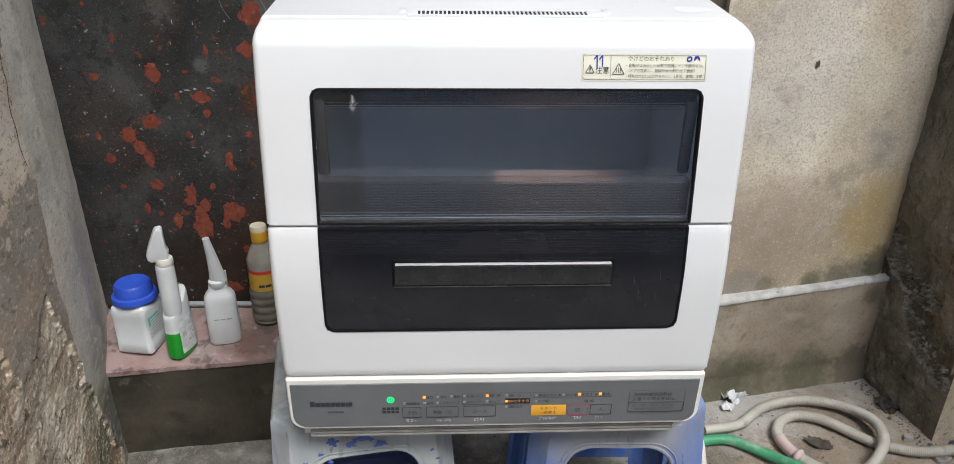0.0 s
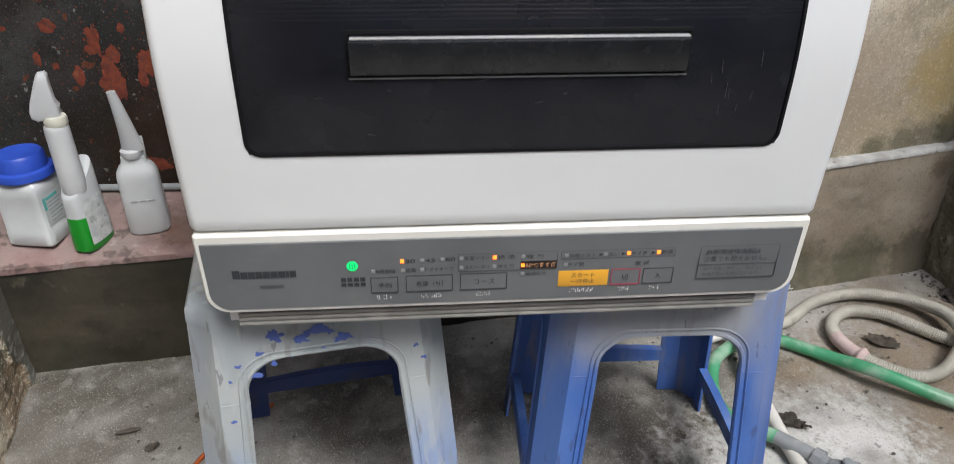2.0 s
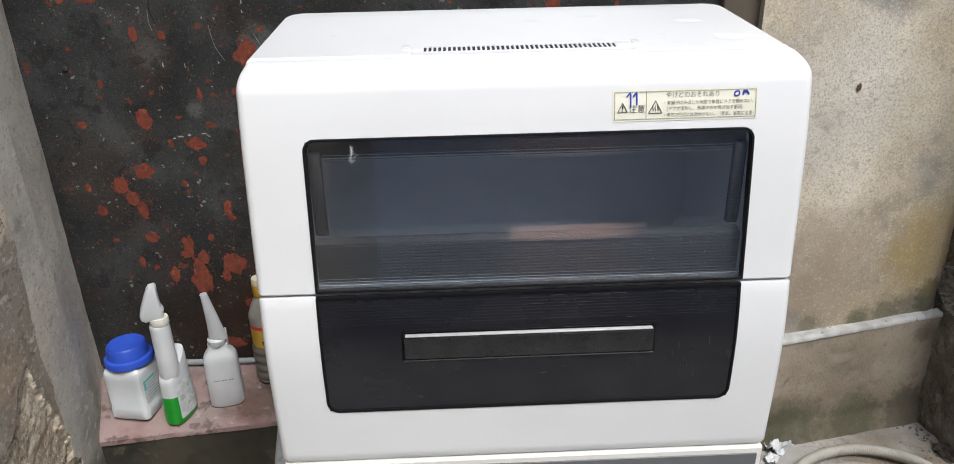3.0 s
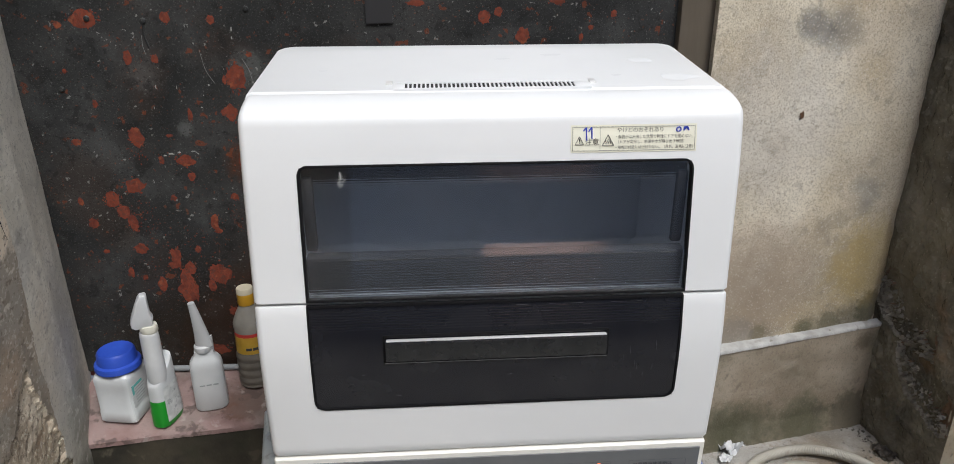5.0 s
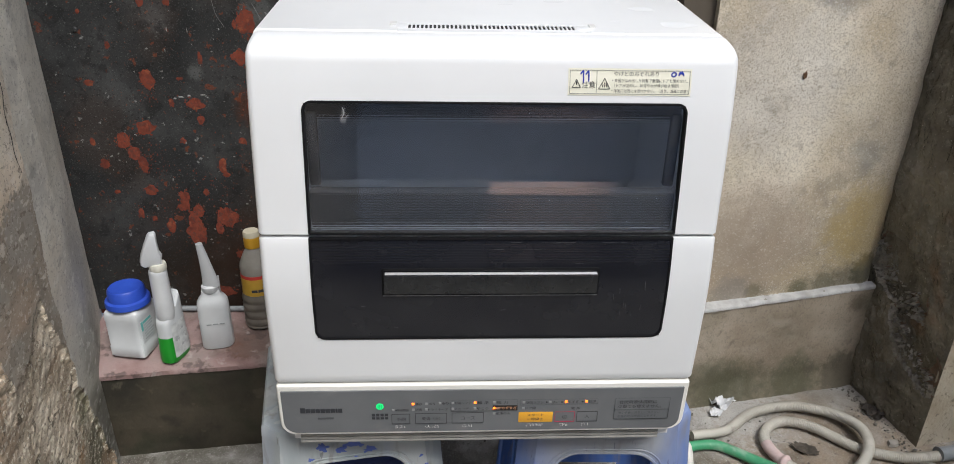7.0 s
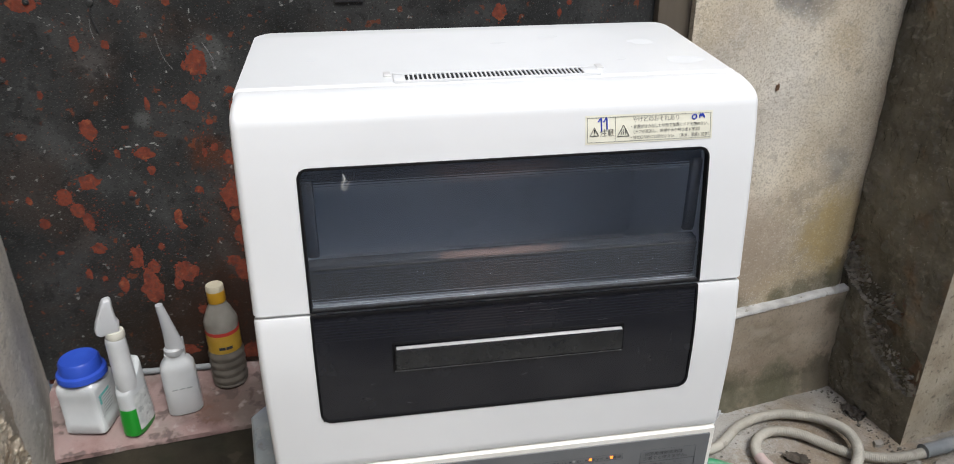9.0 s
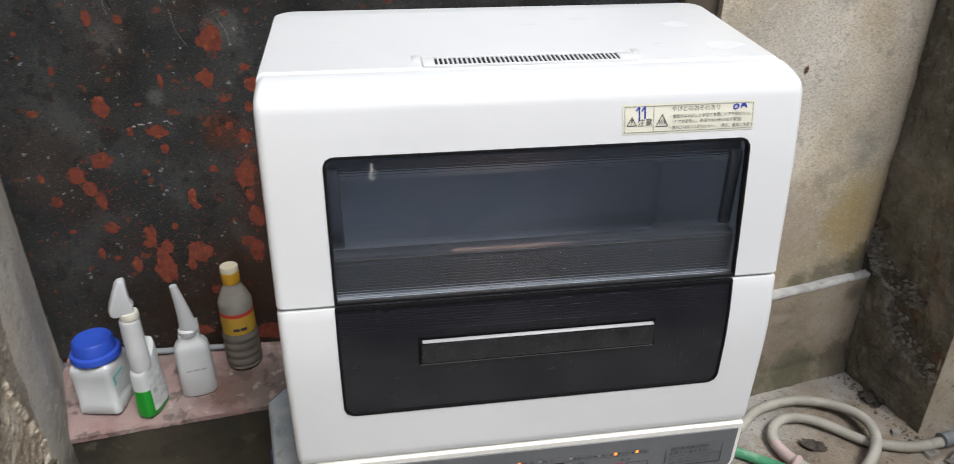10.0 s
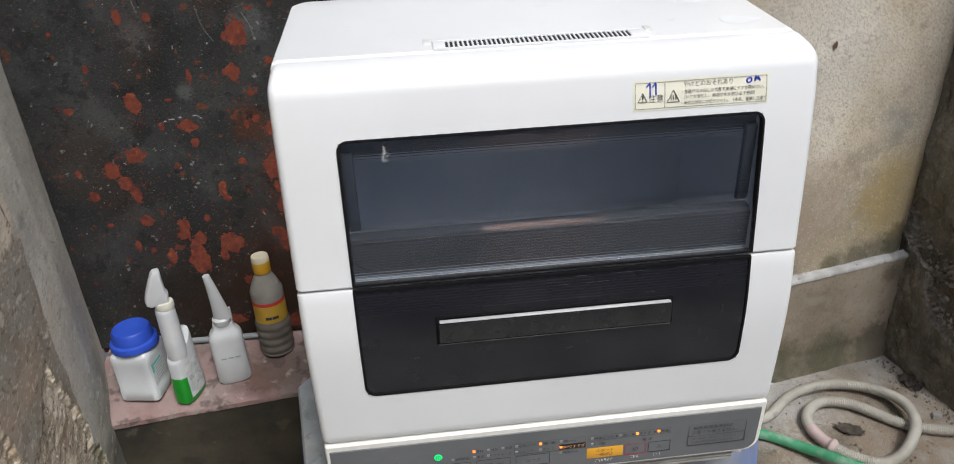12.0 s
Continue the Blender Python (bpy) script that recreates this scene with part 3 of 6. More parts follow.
def sheet(at, nu, nv, back, which=None):
    """A closed slab whose front is the grid at(u, v), u and v from 0 to 1, and which goes back by the vector; which(u, v) picks a face's material."""
    bm = bmesh.new()
    g = [[bm.verts.new(at(i / nu, j / nv)) for j in range(nv + 1)] for i in range(nu + 1)]
    for i in range(nu):
        for j in range(nv):
            f = bm.faces.new((g[i][j], g[i + 1][j], g[i + 1][j + 1], g[i][j + 1]))
            if which:
                f.material_index = which((i + 0.5) / nu, (j + 0.5) / nv)
    rim = [g[i][0] for i in range(nu + 1)] + [g[nu][j] for j in range(1, nv + 1)] + [g[i][nv] for i in range(nu - 1, -1, -1)] + [g[0][j] for j in range(nv - 1, 0, -1)]
    far = [bm.verts.new(v.co + Vector(back)) for v in rim]
    for i in range(len(rim)):
        j = (i + 1) % len(rim)
        bm.faces.new((rim[j], rim[i], far[i], far[j]))
    bm.faces.new(far)
    return bm


def fbm(x, y, z, k=1.0, octaves=5):
    return noise.fractal(Vector((x * k, y * k, z * k)), 0.9, 2.1, octaves)


def blob(rx, rz, seed, n=28, rough=0.35, thick=0.0012, closed=False):
    """An irregular flat flake in the plane y = 0, facing -y."""
    bm = bmesh.new()
    rnd = random.Random(seed)
    ox, oy = rnd.uniform(0, 50), rnd.uniform(0, 50)
    ring, inner = [], []
    for i in range(n):
        a = 2 * math.pi * i / n
        k = max(0.3, 1 + rough * (1.1 * noise.noise(Vector((ox + 1.1 * math.cos(a), oy + 1.1 * math.sin(a), seed * 0.37))) + 0.28 * noise.fractal(Vector((oy + 3.5 * math.cos(a), ox + 3.5 * math.sin(a), seed * 0.37)), 0.45, 2.2, 5)))
        ring.append(bm.verts.new((rx * k * math.cos(a), 0.0, rz * k * math.sin(a))))
        inner.append(bm.verts.new((0.86 * rx * k * math.cos(a), -thick, 0.86 * rz * k * math.sin(a))))
    for i in range(n):
        j = (i + 1) % n
        bm.faces.new((ring[i], ring[j], inner[j], inner[i]))
    mid = bm.verts.new((0, -thick, 0))
    for i in range(n):
        bm.faces.new((inner[i], inner[(i + 1) % n], mid))
    if closed:
        bm.faces.new(ring)
    return bm


# ---- ground, walls and gate ----
def spaced(lo, hi, near0, near1, step, big):
    a = list(np.arange(near0, near1 + 1e-6, step))
    return [lo, lo * 0.25] + [near0 - big] + a + [near1 + big] + [hi * 0.25, hi]


def build_ground():
    bm = bmesh.new()
    xs, ys = spaced(-60, 60, -0.95, 1.45, 0.0125, 1.0), spaced(-60, 60, -0.45, 0.75, 0.0125, 1.2)
    g = []
    for x in xs:
        row = []
        for y in ys:
            near = -1.5 < x < 2 and -1 < y < 1.2
            z = (0.004 * fbm(x, y, 0, 5.0) + 0.002 * fbm(x, y, 3, 24.0, 4)) if near else 0.0
            row.append(bm.verts.new((x, y, z - 0.003)))
        g.append(row)
    for i in range(len(xs) - 1):
        for j in range(len(ys) - 1):
            bm.faces.new((g[i][j], g[i + 1][j], g[i + 1][j + 1], g[i][j + 1]))
    return tagged(finish("ground", bm, FLOOR), "stained damp concrete yard floor with pale dusty patches, shade painted under the dishwasher", "floor", kind="structure")


build_ground()

# Walls rise out of view to this height, which trims the low sky light.
TOP = 3.3


def left_x(y):
    return float(np.interp(y, [-3.3, -0.8, 0.17, 0.30, 0.44, 0.55, 0.66], [-0.52, -0.525, -0.688, -0.713, -0.745, -0.783, -0.827]))


def peel_edge(z):
    return float(np.interp(z, [0.0, 0.05, 0.22, 0.30, 0.36, 0.43, 0.50, 0.512], [0.43, 0.41, 0.345, 0.325, 0.308, 0.286, 0.262, 0.252]))


def peel_start(z):
    """Where the bare mortar begins: a tongue on top, a wide breach below."""
    return float(np.interp(z, [0.34, 0.40, 0.425, 0.445, 0.455, 0.475, 0.50, 0.512], [-0.6, -0.12, -0.02, 0.08, 0.155, 0.19, 0.235, 0.252]))


def bare(y, z):
    """How far inside the bare mortar a place lies, in metres; below nought on the plaster."""
    w = 0.016 * fbm(y * 0.8, z, 1.7, 18, 5) + 0.006 * fbm(y, z, 6.1, 70, 3)
    tongue = min(peel_edge(z) - y, y - peel_start(z), 0.9 * (0.512 - z))
    breach = min(0.5 * (0.575 - z) - abs(y - 0.0) * 0.25, 0.068 - y + 0.25 * (0.56 - z))
    return max(tongue, breach) + w


def build_left_wall():
    y0, y1, z1 = -0.25, 0.66, 1.25

    def at(u, v):
        y, z = y0 + (y1 - y0) * u, z1 * v - 0.01
        d = 0.002 * fbm(y, z, 0, 4) + 0.0003 * fbm(y, z, 5, 45, 4)
        k = bare(y, z) if z < 0.62 else -1.0
        if k > 0:
            deep = min(1.0, k / 0.010)
            near = noise.voronoi(Vector((y * 34, z * 48, 3.3)))[0]
            lump = min(1.0, 1.7 * (near[1] - near[0]))
            d += deep * (-0.0075 + 0.0018 * lump + 0.0026 * fbm(y * 0.7, z, 8, 13, 5) + 0.0007 * fbm(y * 0.7, z, 2, 95, 4))
        else:
            lip = max(0.0, 1 + k / 0.012)
            old = min(1.0, max(0.0, (0.38 - y) / 0.03))
            d += 0.0010 * lip + old * (0.0006 * fbm(y, z, 4, 14) + 0.0004 * max(0.0, fbm(y * 0.7, z, 11, 34, 4)))
        return Vector((left_x(y) + d, y, z))

    def which(u, v):
        y, z = y0 + (y1 - y0) * u, z1 * v - 0.01
        if z < 0.62 and bare(y, z) > 0:
            return 2
        return 1 if y < np.interp(z, [0, 0.5, 0.7, 0.86, 1.25], [0.30, 0.315, 0.335, 0.345, 0.36]) + 0.02 * fbm(y, z, 9, 9) else 0

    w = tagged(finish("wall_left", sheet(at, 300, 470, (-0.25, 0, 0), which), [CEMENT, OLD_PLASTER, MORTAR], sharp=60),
               "old plastered yard wall, peeling to crumbling mortar", "wall", kind="structure")
    upper = sheet(lambda u, v: Vector((left_x(y0 + (y1 - y0) * u), y0 + (y1 - y0) * u, z1 - 0.011 + (TOP - z1) * v)), 30, 4, (-0.25, 0, 0))
    tagged(finish("wall_left_upper", upper, CEMENT), "grey cement upper yard wall", "wall", kind="structure")
    crack = sweep(smooth_path([(left_x(y) + 0.0004, y, z) for y, z in ((0.315, 0.908), (0.322, 0.893), (0.331, 0.877), (0.326, 0.850), (0.327, 0.828), (0.315, 0.806), (0.311, 0.785), (0.314, 0.762), (0.309, 0.735), (0.318, 0.700))], 0.008), lambda i: 0.0003 + 0.00012 * (i % 3), 4)
    part("crack", crack, BLACK, w)
    # Out of view; its dark colour dims the window's left reflection and the bounce.
    rest = sheet(lambda u, v: Vector((left_x(-3.3 + 3.048 * u), -3.3 + 3.048 * u, TOP * v - 0.01)), 30, 4, (-0.25, 0, 0))
    tagged(finish("wall_left_rest", rest, SKIRT), "unseen stretch of yard wall, dark brown to dim reflection and bounce", "wall", kind="structure")
    return w


build_left_wall()


def right_y(x):
    return 0.636 + 0.15 * (x - 0.674)


def skirt_y(x):
    return 0.611 + 0.18 * (x - 0.65)


def skirt_z(x):
    return 0.2705 + 0.030 * (x - 0.57)


def build_right_wall():
    x0, x1 = 0.468, 1.02

    def at(u, v):
        x, z = x0 + (x1 - x0) * u, 0.23 + (1.5 - 0.23) * v if v < 0.9 else 1.373 + (TOP - 1.373) * (v - 0.9) / 0.1
        near = 1.0 if z < 1.35 else 0.3
        turn = 0.55 * max(0.0, x - 0.940)
        return Vector((x, right_y(x) + turn - 0.003 * fbm(x, z, 0, 6) - near * 0.0004 * fbm(x, z, 7, 60, 4), z))

    wall = tagged(finish("wall_right", sheet(at, 130, 400, (0, 0.3, 0)), PLASTER_RIGHT, sharp=70), "rough beige rendered wall with rain stains", "wall", kind="structure")

    def low(u, v):
        x = 0.30 + (x1 - 0.30) * u
        z = -0.01 + (skirt_z(x) - 0.0005) * v
        out = 0.012 * max(0.0, 1 - z / 0.05)
        return Vector((x, skirt_y(x) - out - 0.003 * fbm(x, z, 2, 8) - 0.001 * fbm(x, z, 4, 50, 4), z))

    tagged(finish("wall_right_skirt", sheet(low, 130, 60, (0, 0.25, 0)), SKIRT, sharp=70), "damp brown rendered wall foot", "wall", kind="structure")

    def fillet(u, v):
        x = 0.40 + (0.985 - 0.40) * u
        y0, y1 = skirt_y(x) - 0.002, right_y(x) + 0.004
        y = y0 + (y1 - y0) * v
        lip = 0.003 * max(0.0, 1 - v * 4) ** 2
        return Vector((x, y, skirt_z(x) - 0.003 * (1 - v) - lip + 0.0016 * fbm(x, y, 1, 22, 5)))

    tagged(finish("trim_cement_strip", sheet(fillet, 160, 10, (0, 0, -0.006)), LIME, sharp=60), "whitish cement top of the wall's thicker foot", "trim", kind="structure")
    # a chipped hole and a soot stain
    b = moved(blob(0.0052, 0.0075, 91, 24, 0.5, 0.0012), Matrix.Translation((0.675, right_y(0.675) - 0.0035, 0.787)) @ Matrix.Rotation(math.atan(0.15), 4, "Z"))
    finish("chipped_hole", b, BROWN_BARE, wall)


build_right_wall()


def build_pillar():
    x_of = lambda y: 0.968 + (0.675 - y) / (0.675 - 0.431) * 0.036

    def flaked(y, z):
        """How deep inside a flaked patch, and how far up across it (-1 to 1)."""
        best = (0.0, 0.0)
        for cy, cz, ay, az, long, wide in ((0.610, 0.338, -0.86, -0.50, 0.120, 0.062), (0.520, 0.205, -0.80, -0.60, 0.115, 0.060)):
            w = 0.35 * fbm(y, z, 3.1, 22, 5)
            u, v = (y - cy) * ay + (z - cz) * az, -(y - cy) * az * -1 + (z - cz) * abs(ay)
            k = 1 - (u / long) ** 2 - (v / wide) ** 2 + w
            if k > best[0]:
                best = (min(1.0, 3 * k), v / wide + 0.5 * fbm(y, z, 6.6, 50, 4))
        return best

    def at(u, v):
        y, z = 0.70 - (0.70 - 0.431) * u, -0.01 + 1.3 * v
        edge = min(1.0, (y - 0.431) / 0.035)
        d = (0.006 * fbm(y, z, 5, 9) + 0.0042 * fbm(y, z * 0.6, 6, 42, 5)) * edge
        k, up = flaked(y, z)
        k *= edge
        if k:
            d += k * (-0.012 + (0.022 * abs(fbm(y, z, 1, 70, 5)) if up < 0.05 else 0.004 * fbm(y, z, 1, 30, 4)))
        return Vector((x_of(y) - d, y, z))

    def which(u, v):
        k, up = flaked(0.70 - (0.70 - 0.431) * u, -0.01 + 1.3 * v)
        return (1 if up < 0.05 else 2) if k > 0.15 else 0

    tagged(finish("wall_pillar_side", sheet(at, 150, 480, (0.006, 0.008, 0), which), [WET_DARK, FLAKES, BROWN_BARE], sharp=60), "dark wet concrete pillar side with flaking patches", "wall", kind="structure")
    up = box(1.0, 1.3, 0.436, 0.70, 1.289, TOP)
    tagged(finish("wall_pillar_top", up, WET_DARK), "dark wet concrete pillar", "wall", kind="structure")

    def front(u, v):
        x, z = 1.004 + 1.0 * u, -0.01 + (TOP + 0.01) * v
        return Vector((x, 0.4305 + 0.20 * (x - 1.004) - min(1.0, (x - 1.004) / 0.03) * (0.005 * fbm(x, z, 3, 9) + 0.0025 * fbm(x, z, 3, 50, 4)), z))

    tagged(finish("wall_pillar_front", sheet(front, 110, 300, (0.0, 0.012, 0)), PILLAR_FRONT, sharp=60), "worn brown concrete wall", "wall", kind="structure")


build_pillar()

# unseen walls behind the walk, added to bound sky light and reflections
b = box(1.95, 2.2, -3.497, 0.55, -0.01, TOP)
tagged(finish("wall_unseen_side", b, YARD_WALL), "unseen plain grey wall, added to bound the yard's light", "wall", kind="structure")
# Unseen bluish wall with a gap, added to colour the window's reflection.
b = box(-0.9, 2.2, -3.9, -3.5, -0.01, 1.32)
for x0, x1 in ((-0.9, 0.26), (1.06, 2.2)):
    box(x0, x1, -3.9, -3.5, 1.32, 2.35, 0, b)
box(-0.9, 2.2, -3.9, -3.5, 2.35, TOP, 0, b)
wall_unseen_back = finish("wall_unseen_back", b, BACK_BLUE)
# Backlit pink sheet, never in view, added for the window's pinkish strip.
part("reflection_sheet", box(0.262, 1.058, -3.70, -3.697, 1.322, 2.348), REFLECTED_PINK, wall_unseen_back, "unseen pale pink sheet across the gap, added for the window's reflection")
tagged(wall_unseen_back, "unseen pale bluish wall with a gap, added for the window's reflection", "wall", kind="structure")


def ledge_y(x):
    return 0.442 + 0.12 * (x + 0.746)


def ledge_z(x, y):
    return 0.220 + 0.20 * (y - ledge_y(x))


def build_ledge():
    def top(u, v):
        x, y0 = -0.80 + 1.25 * u, ledge_y(-0.80 + 1.25 * u)
        y = y0 + (0.70 - y0) * v
        soft = 0.004 * max(0.0, 1 - v * 12) ** 2
        return Vector((x, y, ledge_z(x, y) - soft + 0.0015 * fbm(x, y, 0, 12) + 0.0007 * fbm(x, y, 2, 60, 3)))

    tagged(finish("ledge", sheet(top, 150, 30, (0, 0, -0.010)), LEDGE_TOP, sharp=60), "pink-stained cement ledge under the steel gate", "ledge", kind="structure")

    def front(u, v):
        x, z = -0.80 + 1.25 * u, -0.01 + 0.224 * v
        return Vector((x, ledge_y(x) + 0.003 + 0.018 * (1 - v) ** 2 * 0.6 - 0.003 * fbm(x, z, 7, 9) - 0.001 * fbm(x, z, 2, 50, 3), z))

    tagged(finish("ledge_front", sheet(front, 150, 40, (0, 0.1, 0)), LEDGE_FRONT, sharp=60), "mossy cement face of the ledge, colour darkened for its shade", "ledge", kind="structure")


build_ledge()

GATE_Y = 0.64


def build_gate():
    gate = thing("gate", -0.2, GATE_Y, 0.243, "dark sheet-steel gate, scratched and spotted with rust", "gate")

    def at(u, v):
        x, z = -0.84 + 1.243 * u, 0.256 + (2.3 - 0.256) * v
        return Vector((x, GATE_Y, z))

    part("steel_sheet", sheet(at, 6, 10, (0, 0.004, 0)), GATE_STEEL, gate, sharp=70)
    part("bottom_rail", box(-0.82, 0.40, GATE_Y + 0.006, GATE_Y + 0.03, 0.240, 0.282, 0.003), RUST, gate, "rusty bottom rail of the gate")
    # rust, from the top of the sheet to its foot: x, z and half sizes
    high = [(-0.680, 0.989, 0.023, 0.016), (-0.725, 0.980, 0.006, 0.006), (-0.536, 0.990, 0.008, 0.011), (-0.457, 0.985, 0.006, 0.008), (-0.613, 0.920, 0.008, 0.014), (-0.566, 0.917, 0.006, 0.007), (-0.424, 0.880, 0.017, 0.022), (-0.446, 0.877, 0.004, 0.008), (-0.442, 0.815, 0.012, 0.016), (-0.456, 0.815, 0.005, 0.006),
            (-0.377, 0.831, 0.009, 0.005), (-0.366, 0.800, 0.013, 0.013), (0.039, 0.985, 0.010, 0.013), (0.066, 0.992, 0.007, 0.008), (0.110, 0.950, 0.012, 0.015), (-0.086, 1.010, 0.014, 0.006), (0.174, 1.012, 0.014, 0.008), (0.222, 0.945, 0.004, 0.007), (0.282, 0.986, 0.005, 0.007), (0.240, 0.962, 0.005, 0.004), (-0.396, 0.923, 0.005, 0.005), (-0.730, 0.898, 0.004, 0.004)]
    middle = [(-0.379, 0.760, 0.007, 0.010), (-0.419, 0.774, 0.006, 0.005), (-0.395, 0.707, 0.012, 0.013), (-0.418, 0.727, 0.006, 0.007), (-0.436, 0.719, 0.004, 0.009), (-0.402, 0.633, 0.018, 0.030), (-0.399, 0.592, 0.008, 0.012), (-0.519, 0.812, 0.005, 0.013), (-0.625, 0.771, 0.013, 0.018), (-0.688, 0.837, 0.004, 0.007), (-0.737, 0.765, 0.009, 0.006), (-0.563, 0.773, 0.006, 0.003),
              (-0.542, 0.722, 0.017, 0.012), (-0.586, 0.725, 0.005, 0.008), (-0.534, 0.690, 0.007, 0.009), (-0.646, 0.674, 0.018, 0.015), (-0.693, 0.647, 0.014, 0.018), (-0.677, 0.621, 0.011, 0.014), (-0.662, 0.597, 0.009, 0.018), (-0.739, 0.598, 0.010, 0.009), (-0.754, 0.644, 0.005, 0.008), (-0.576, 0.646, 0.006, 0.006), (-0.457, 0.646, 0.008, 0.007), (-0.345, 0.58, 0.010, 0.02)]
    low = [(-0.656, 0.540, 0.013, 0.010), (-0.503, 0.592, 0.007, 0.015), (-0.498, 0.573, 0.007, 0.005), (-0.592, 0.517, 0.011, 0.022), (-0.545, 0.535, 0.006, 0.007), (-0.725, 0.537, 0.007, 0.004), (-0.686, 0.488, 0.006, 0.011), (-0.393, 0.546, 0.012, 0.025), (-0.628, 0.459, 0.009, 0.015), (-0.599, 0.501, 0.010, 0.007), (-0.566, 0.494, 0.012, 0.012),
           (-0.577, 0.470, 0.013, 0.022), (-0.576, 0.440, 0.019, 0.022), (-0.508, 0.478, 0.023, 0.023), (-0.660, 0.476, 0.005, 0.006), (-0.418, 0.493, 0.013, 0.010), (-0.404, 0.471, 0.013, 0.022), (-0.528, 0.452, 0.007, 0.015), (-0.36, 0.47, 0.016, 0.03), (-0.49, 0.39, 0.012, 0.010), (-0.44, 0.36, 0.010, 0.014), (-0.545, 0.30, 0.03, 0.012), (-0.40, 0.28, 0.03, 0.02)]
    rnd = random.Random(77)
    for i, (x, z, rx, rz) in enumerate(high + middle + low):
        b = blob(rx, rz, 200 + i, 110, 0.36, 0.00012)
        for k in range(9 if rx > 0.008 else 4):
            a, far = rnd.uniform(0, 6.28), rnd.uniform(0.92, 1.35)
            merge(b, moved(blob(rnd.uniform(0.03, 0.14) * rx + 0.0003, rnd.uniform(0.03, 0.14) * rz + 0.0003, 900 + 9 * i + k, 14, 0.8, 0.0001), Matrix.Translation((far * rx * math.cos(a), 0, far * rz * math.sin(a)))))
        moved(b, Matrix.Translation((x, GATE_Y - 0.0002 - 0.000004 * i, z)))
        part("rust_patch", b, RUST, gate, sharp=60)
    # fine rust dots in swarms
    for k, (x, z, wide, tall, n) in enumerate([(-0.635, 0.605, 0.022, 0.040, 60), (-0.43, 0.735, 0.016, 0.045, 45), (-0.555, 0.545, 0.05, 0.04, 45), (-0.60, 0.735, 0.04, 0.012, 20), (-0.62, 0.49, 0.07, 0.03, 50), (-0.45, 0.60, 0.04, 0.05, 40), (-0.63, 0.74, 0.012, 0.02, 18)]):
        b = bmesh.new()
        for i in range(n):
            q = rnd.uniform(0.0004, 0.0012)
            merge(b, moved(blob(q * rnd.uniform(0.7, 1.5), q * rnd.uniform(0.7, 1.8), 3000 + 70 * k + i, 9, 0.8, 0.0001), Matrix.Translation((rnd.gauss(x, wide / 1.6), GATE_Y - 0.0002, rnd.gauss(z, tall / 1.6)))))
        tagged(part("rust_dots", b, RUST, gate, sharp=60), kind="stuff")
    for x, z in [(-0.672, 0.990), (-0.742, 0.865), (-0.392, 1.003), (-0.575, 0.985)]:
        part("rivet", moved(lathe([(0.0056, 0), (0.0054, 0.0014), (0.0040, 0.0028), (0.0012, 0.0033)], 16), Matrix.Translation((x, GATE_Y - 0.0002, z)) @ Matrix.Rotation(radians(90), 4, "X")), GATE_STEEL, gate)
    for x, z in [(-0.578, 0.638), (-0.561, 0.595)]:
        part("screw_hole", moved(blob(0.0048, 0.0050, 77, 20, 0.15, 0.0004), Matrix.Translation((x, GATE_Y - 0.0012, z))), BLACK, gate)
    part("tape_patch", box(-0.178, -0.129, GATE_Y - 0.0045, GATE_Y - 0.003, 0.975, 1.06, 0), TAPE_DARK, gate, "dark tape stuck on the gate")
    # flecks of pale paint, and scratches
    flecks = [(-0.422, 0.968, 0.0016, 0.0055), (-0.423, 0.953, 0.0016, 0.003), (-0.493, 0.944, 0.0011, 0.003), (-0.573, 0.866, 0.001, 0.005), (-0.535, 0.865, 0.001, 0.005), (-0.582, 0.827, 0.001, 0.003), (-0.495, 0.826, 0.0022, 0.0012), (-0.476, 0.867, 0.0022, 0.0022), (-0.647, 0.786, 0.0012, 0.0026),
              (-0.565, 0.737, 0.006, 0.0026), (-0.578, 0.734, 0.004, 0.002), (-0.550, 0.739, 0.004, 0.0024), (-0.523, 0.741, 0.006, 0.002), (-0.515, 0.736, 0.003, 0.0016)]
    rnd = random.Random(5)
    flecks += [(rnd.uniform(-0.70, -0.36), rnd.uniform(0.50, 0.97), rnd.uniform(0.0004, 0.0009), rnd.uniform(0.0005, 0.0016)) for k in range(22)]
    for i, (x, z, rx, rz) in enumerate(flecks):
        part("paint_fleck", moved(blob(0.75 * rx, 0.8 * rz, 400 + i, 14, 0.7, 0.0001), Matrix.Translation((x, GATE_Y - 0.0003, z))), PAINT_FLECK, gate)
    gouges = [[(-0.484, 0.931), (-0.478, 0.896), (-0.465, 0.871)], [(-0.409, 0.915), (-0.402, 0.900), (-0.394, 0.886)], [(-0.405, 0.908), (-0.399, 0.893), (-0.395, 0.875)], [(-0.582, 0.960), (-0.583, 0.94), (-0.580, 0.925)]]
    for line in gouges:
        part("scratch", sweep(smooth_path([(x, GATE_Y - 0.0001, z) for x, z in line], 0.004), 0.0004, 5), plain("scraped_steel", (0.16, 0.165, 0.165), 0.5), gate)
    b = sweep(smooth_path([(-0.576, GATE_Y - 0.002, 0.980), (-0.577, GATE_Y - 0.0024, 0.962), (-0.571, GATE_Y - 0.0024, 0.938)], 0.004), 0.0016, 6)
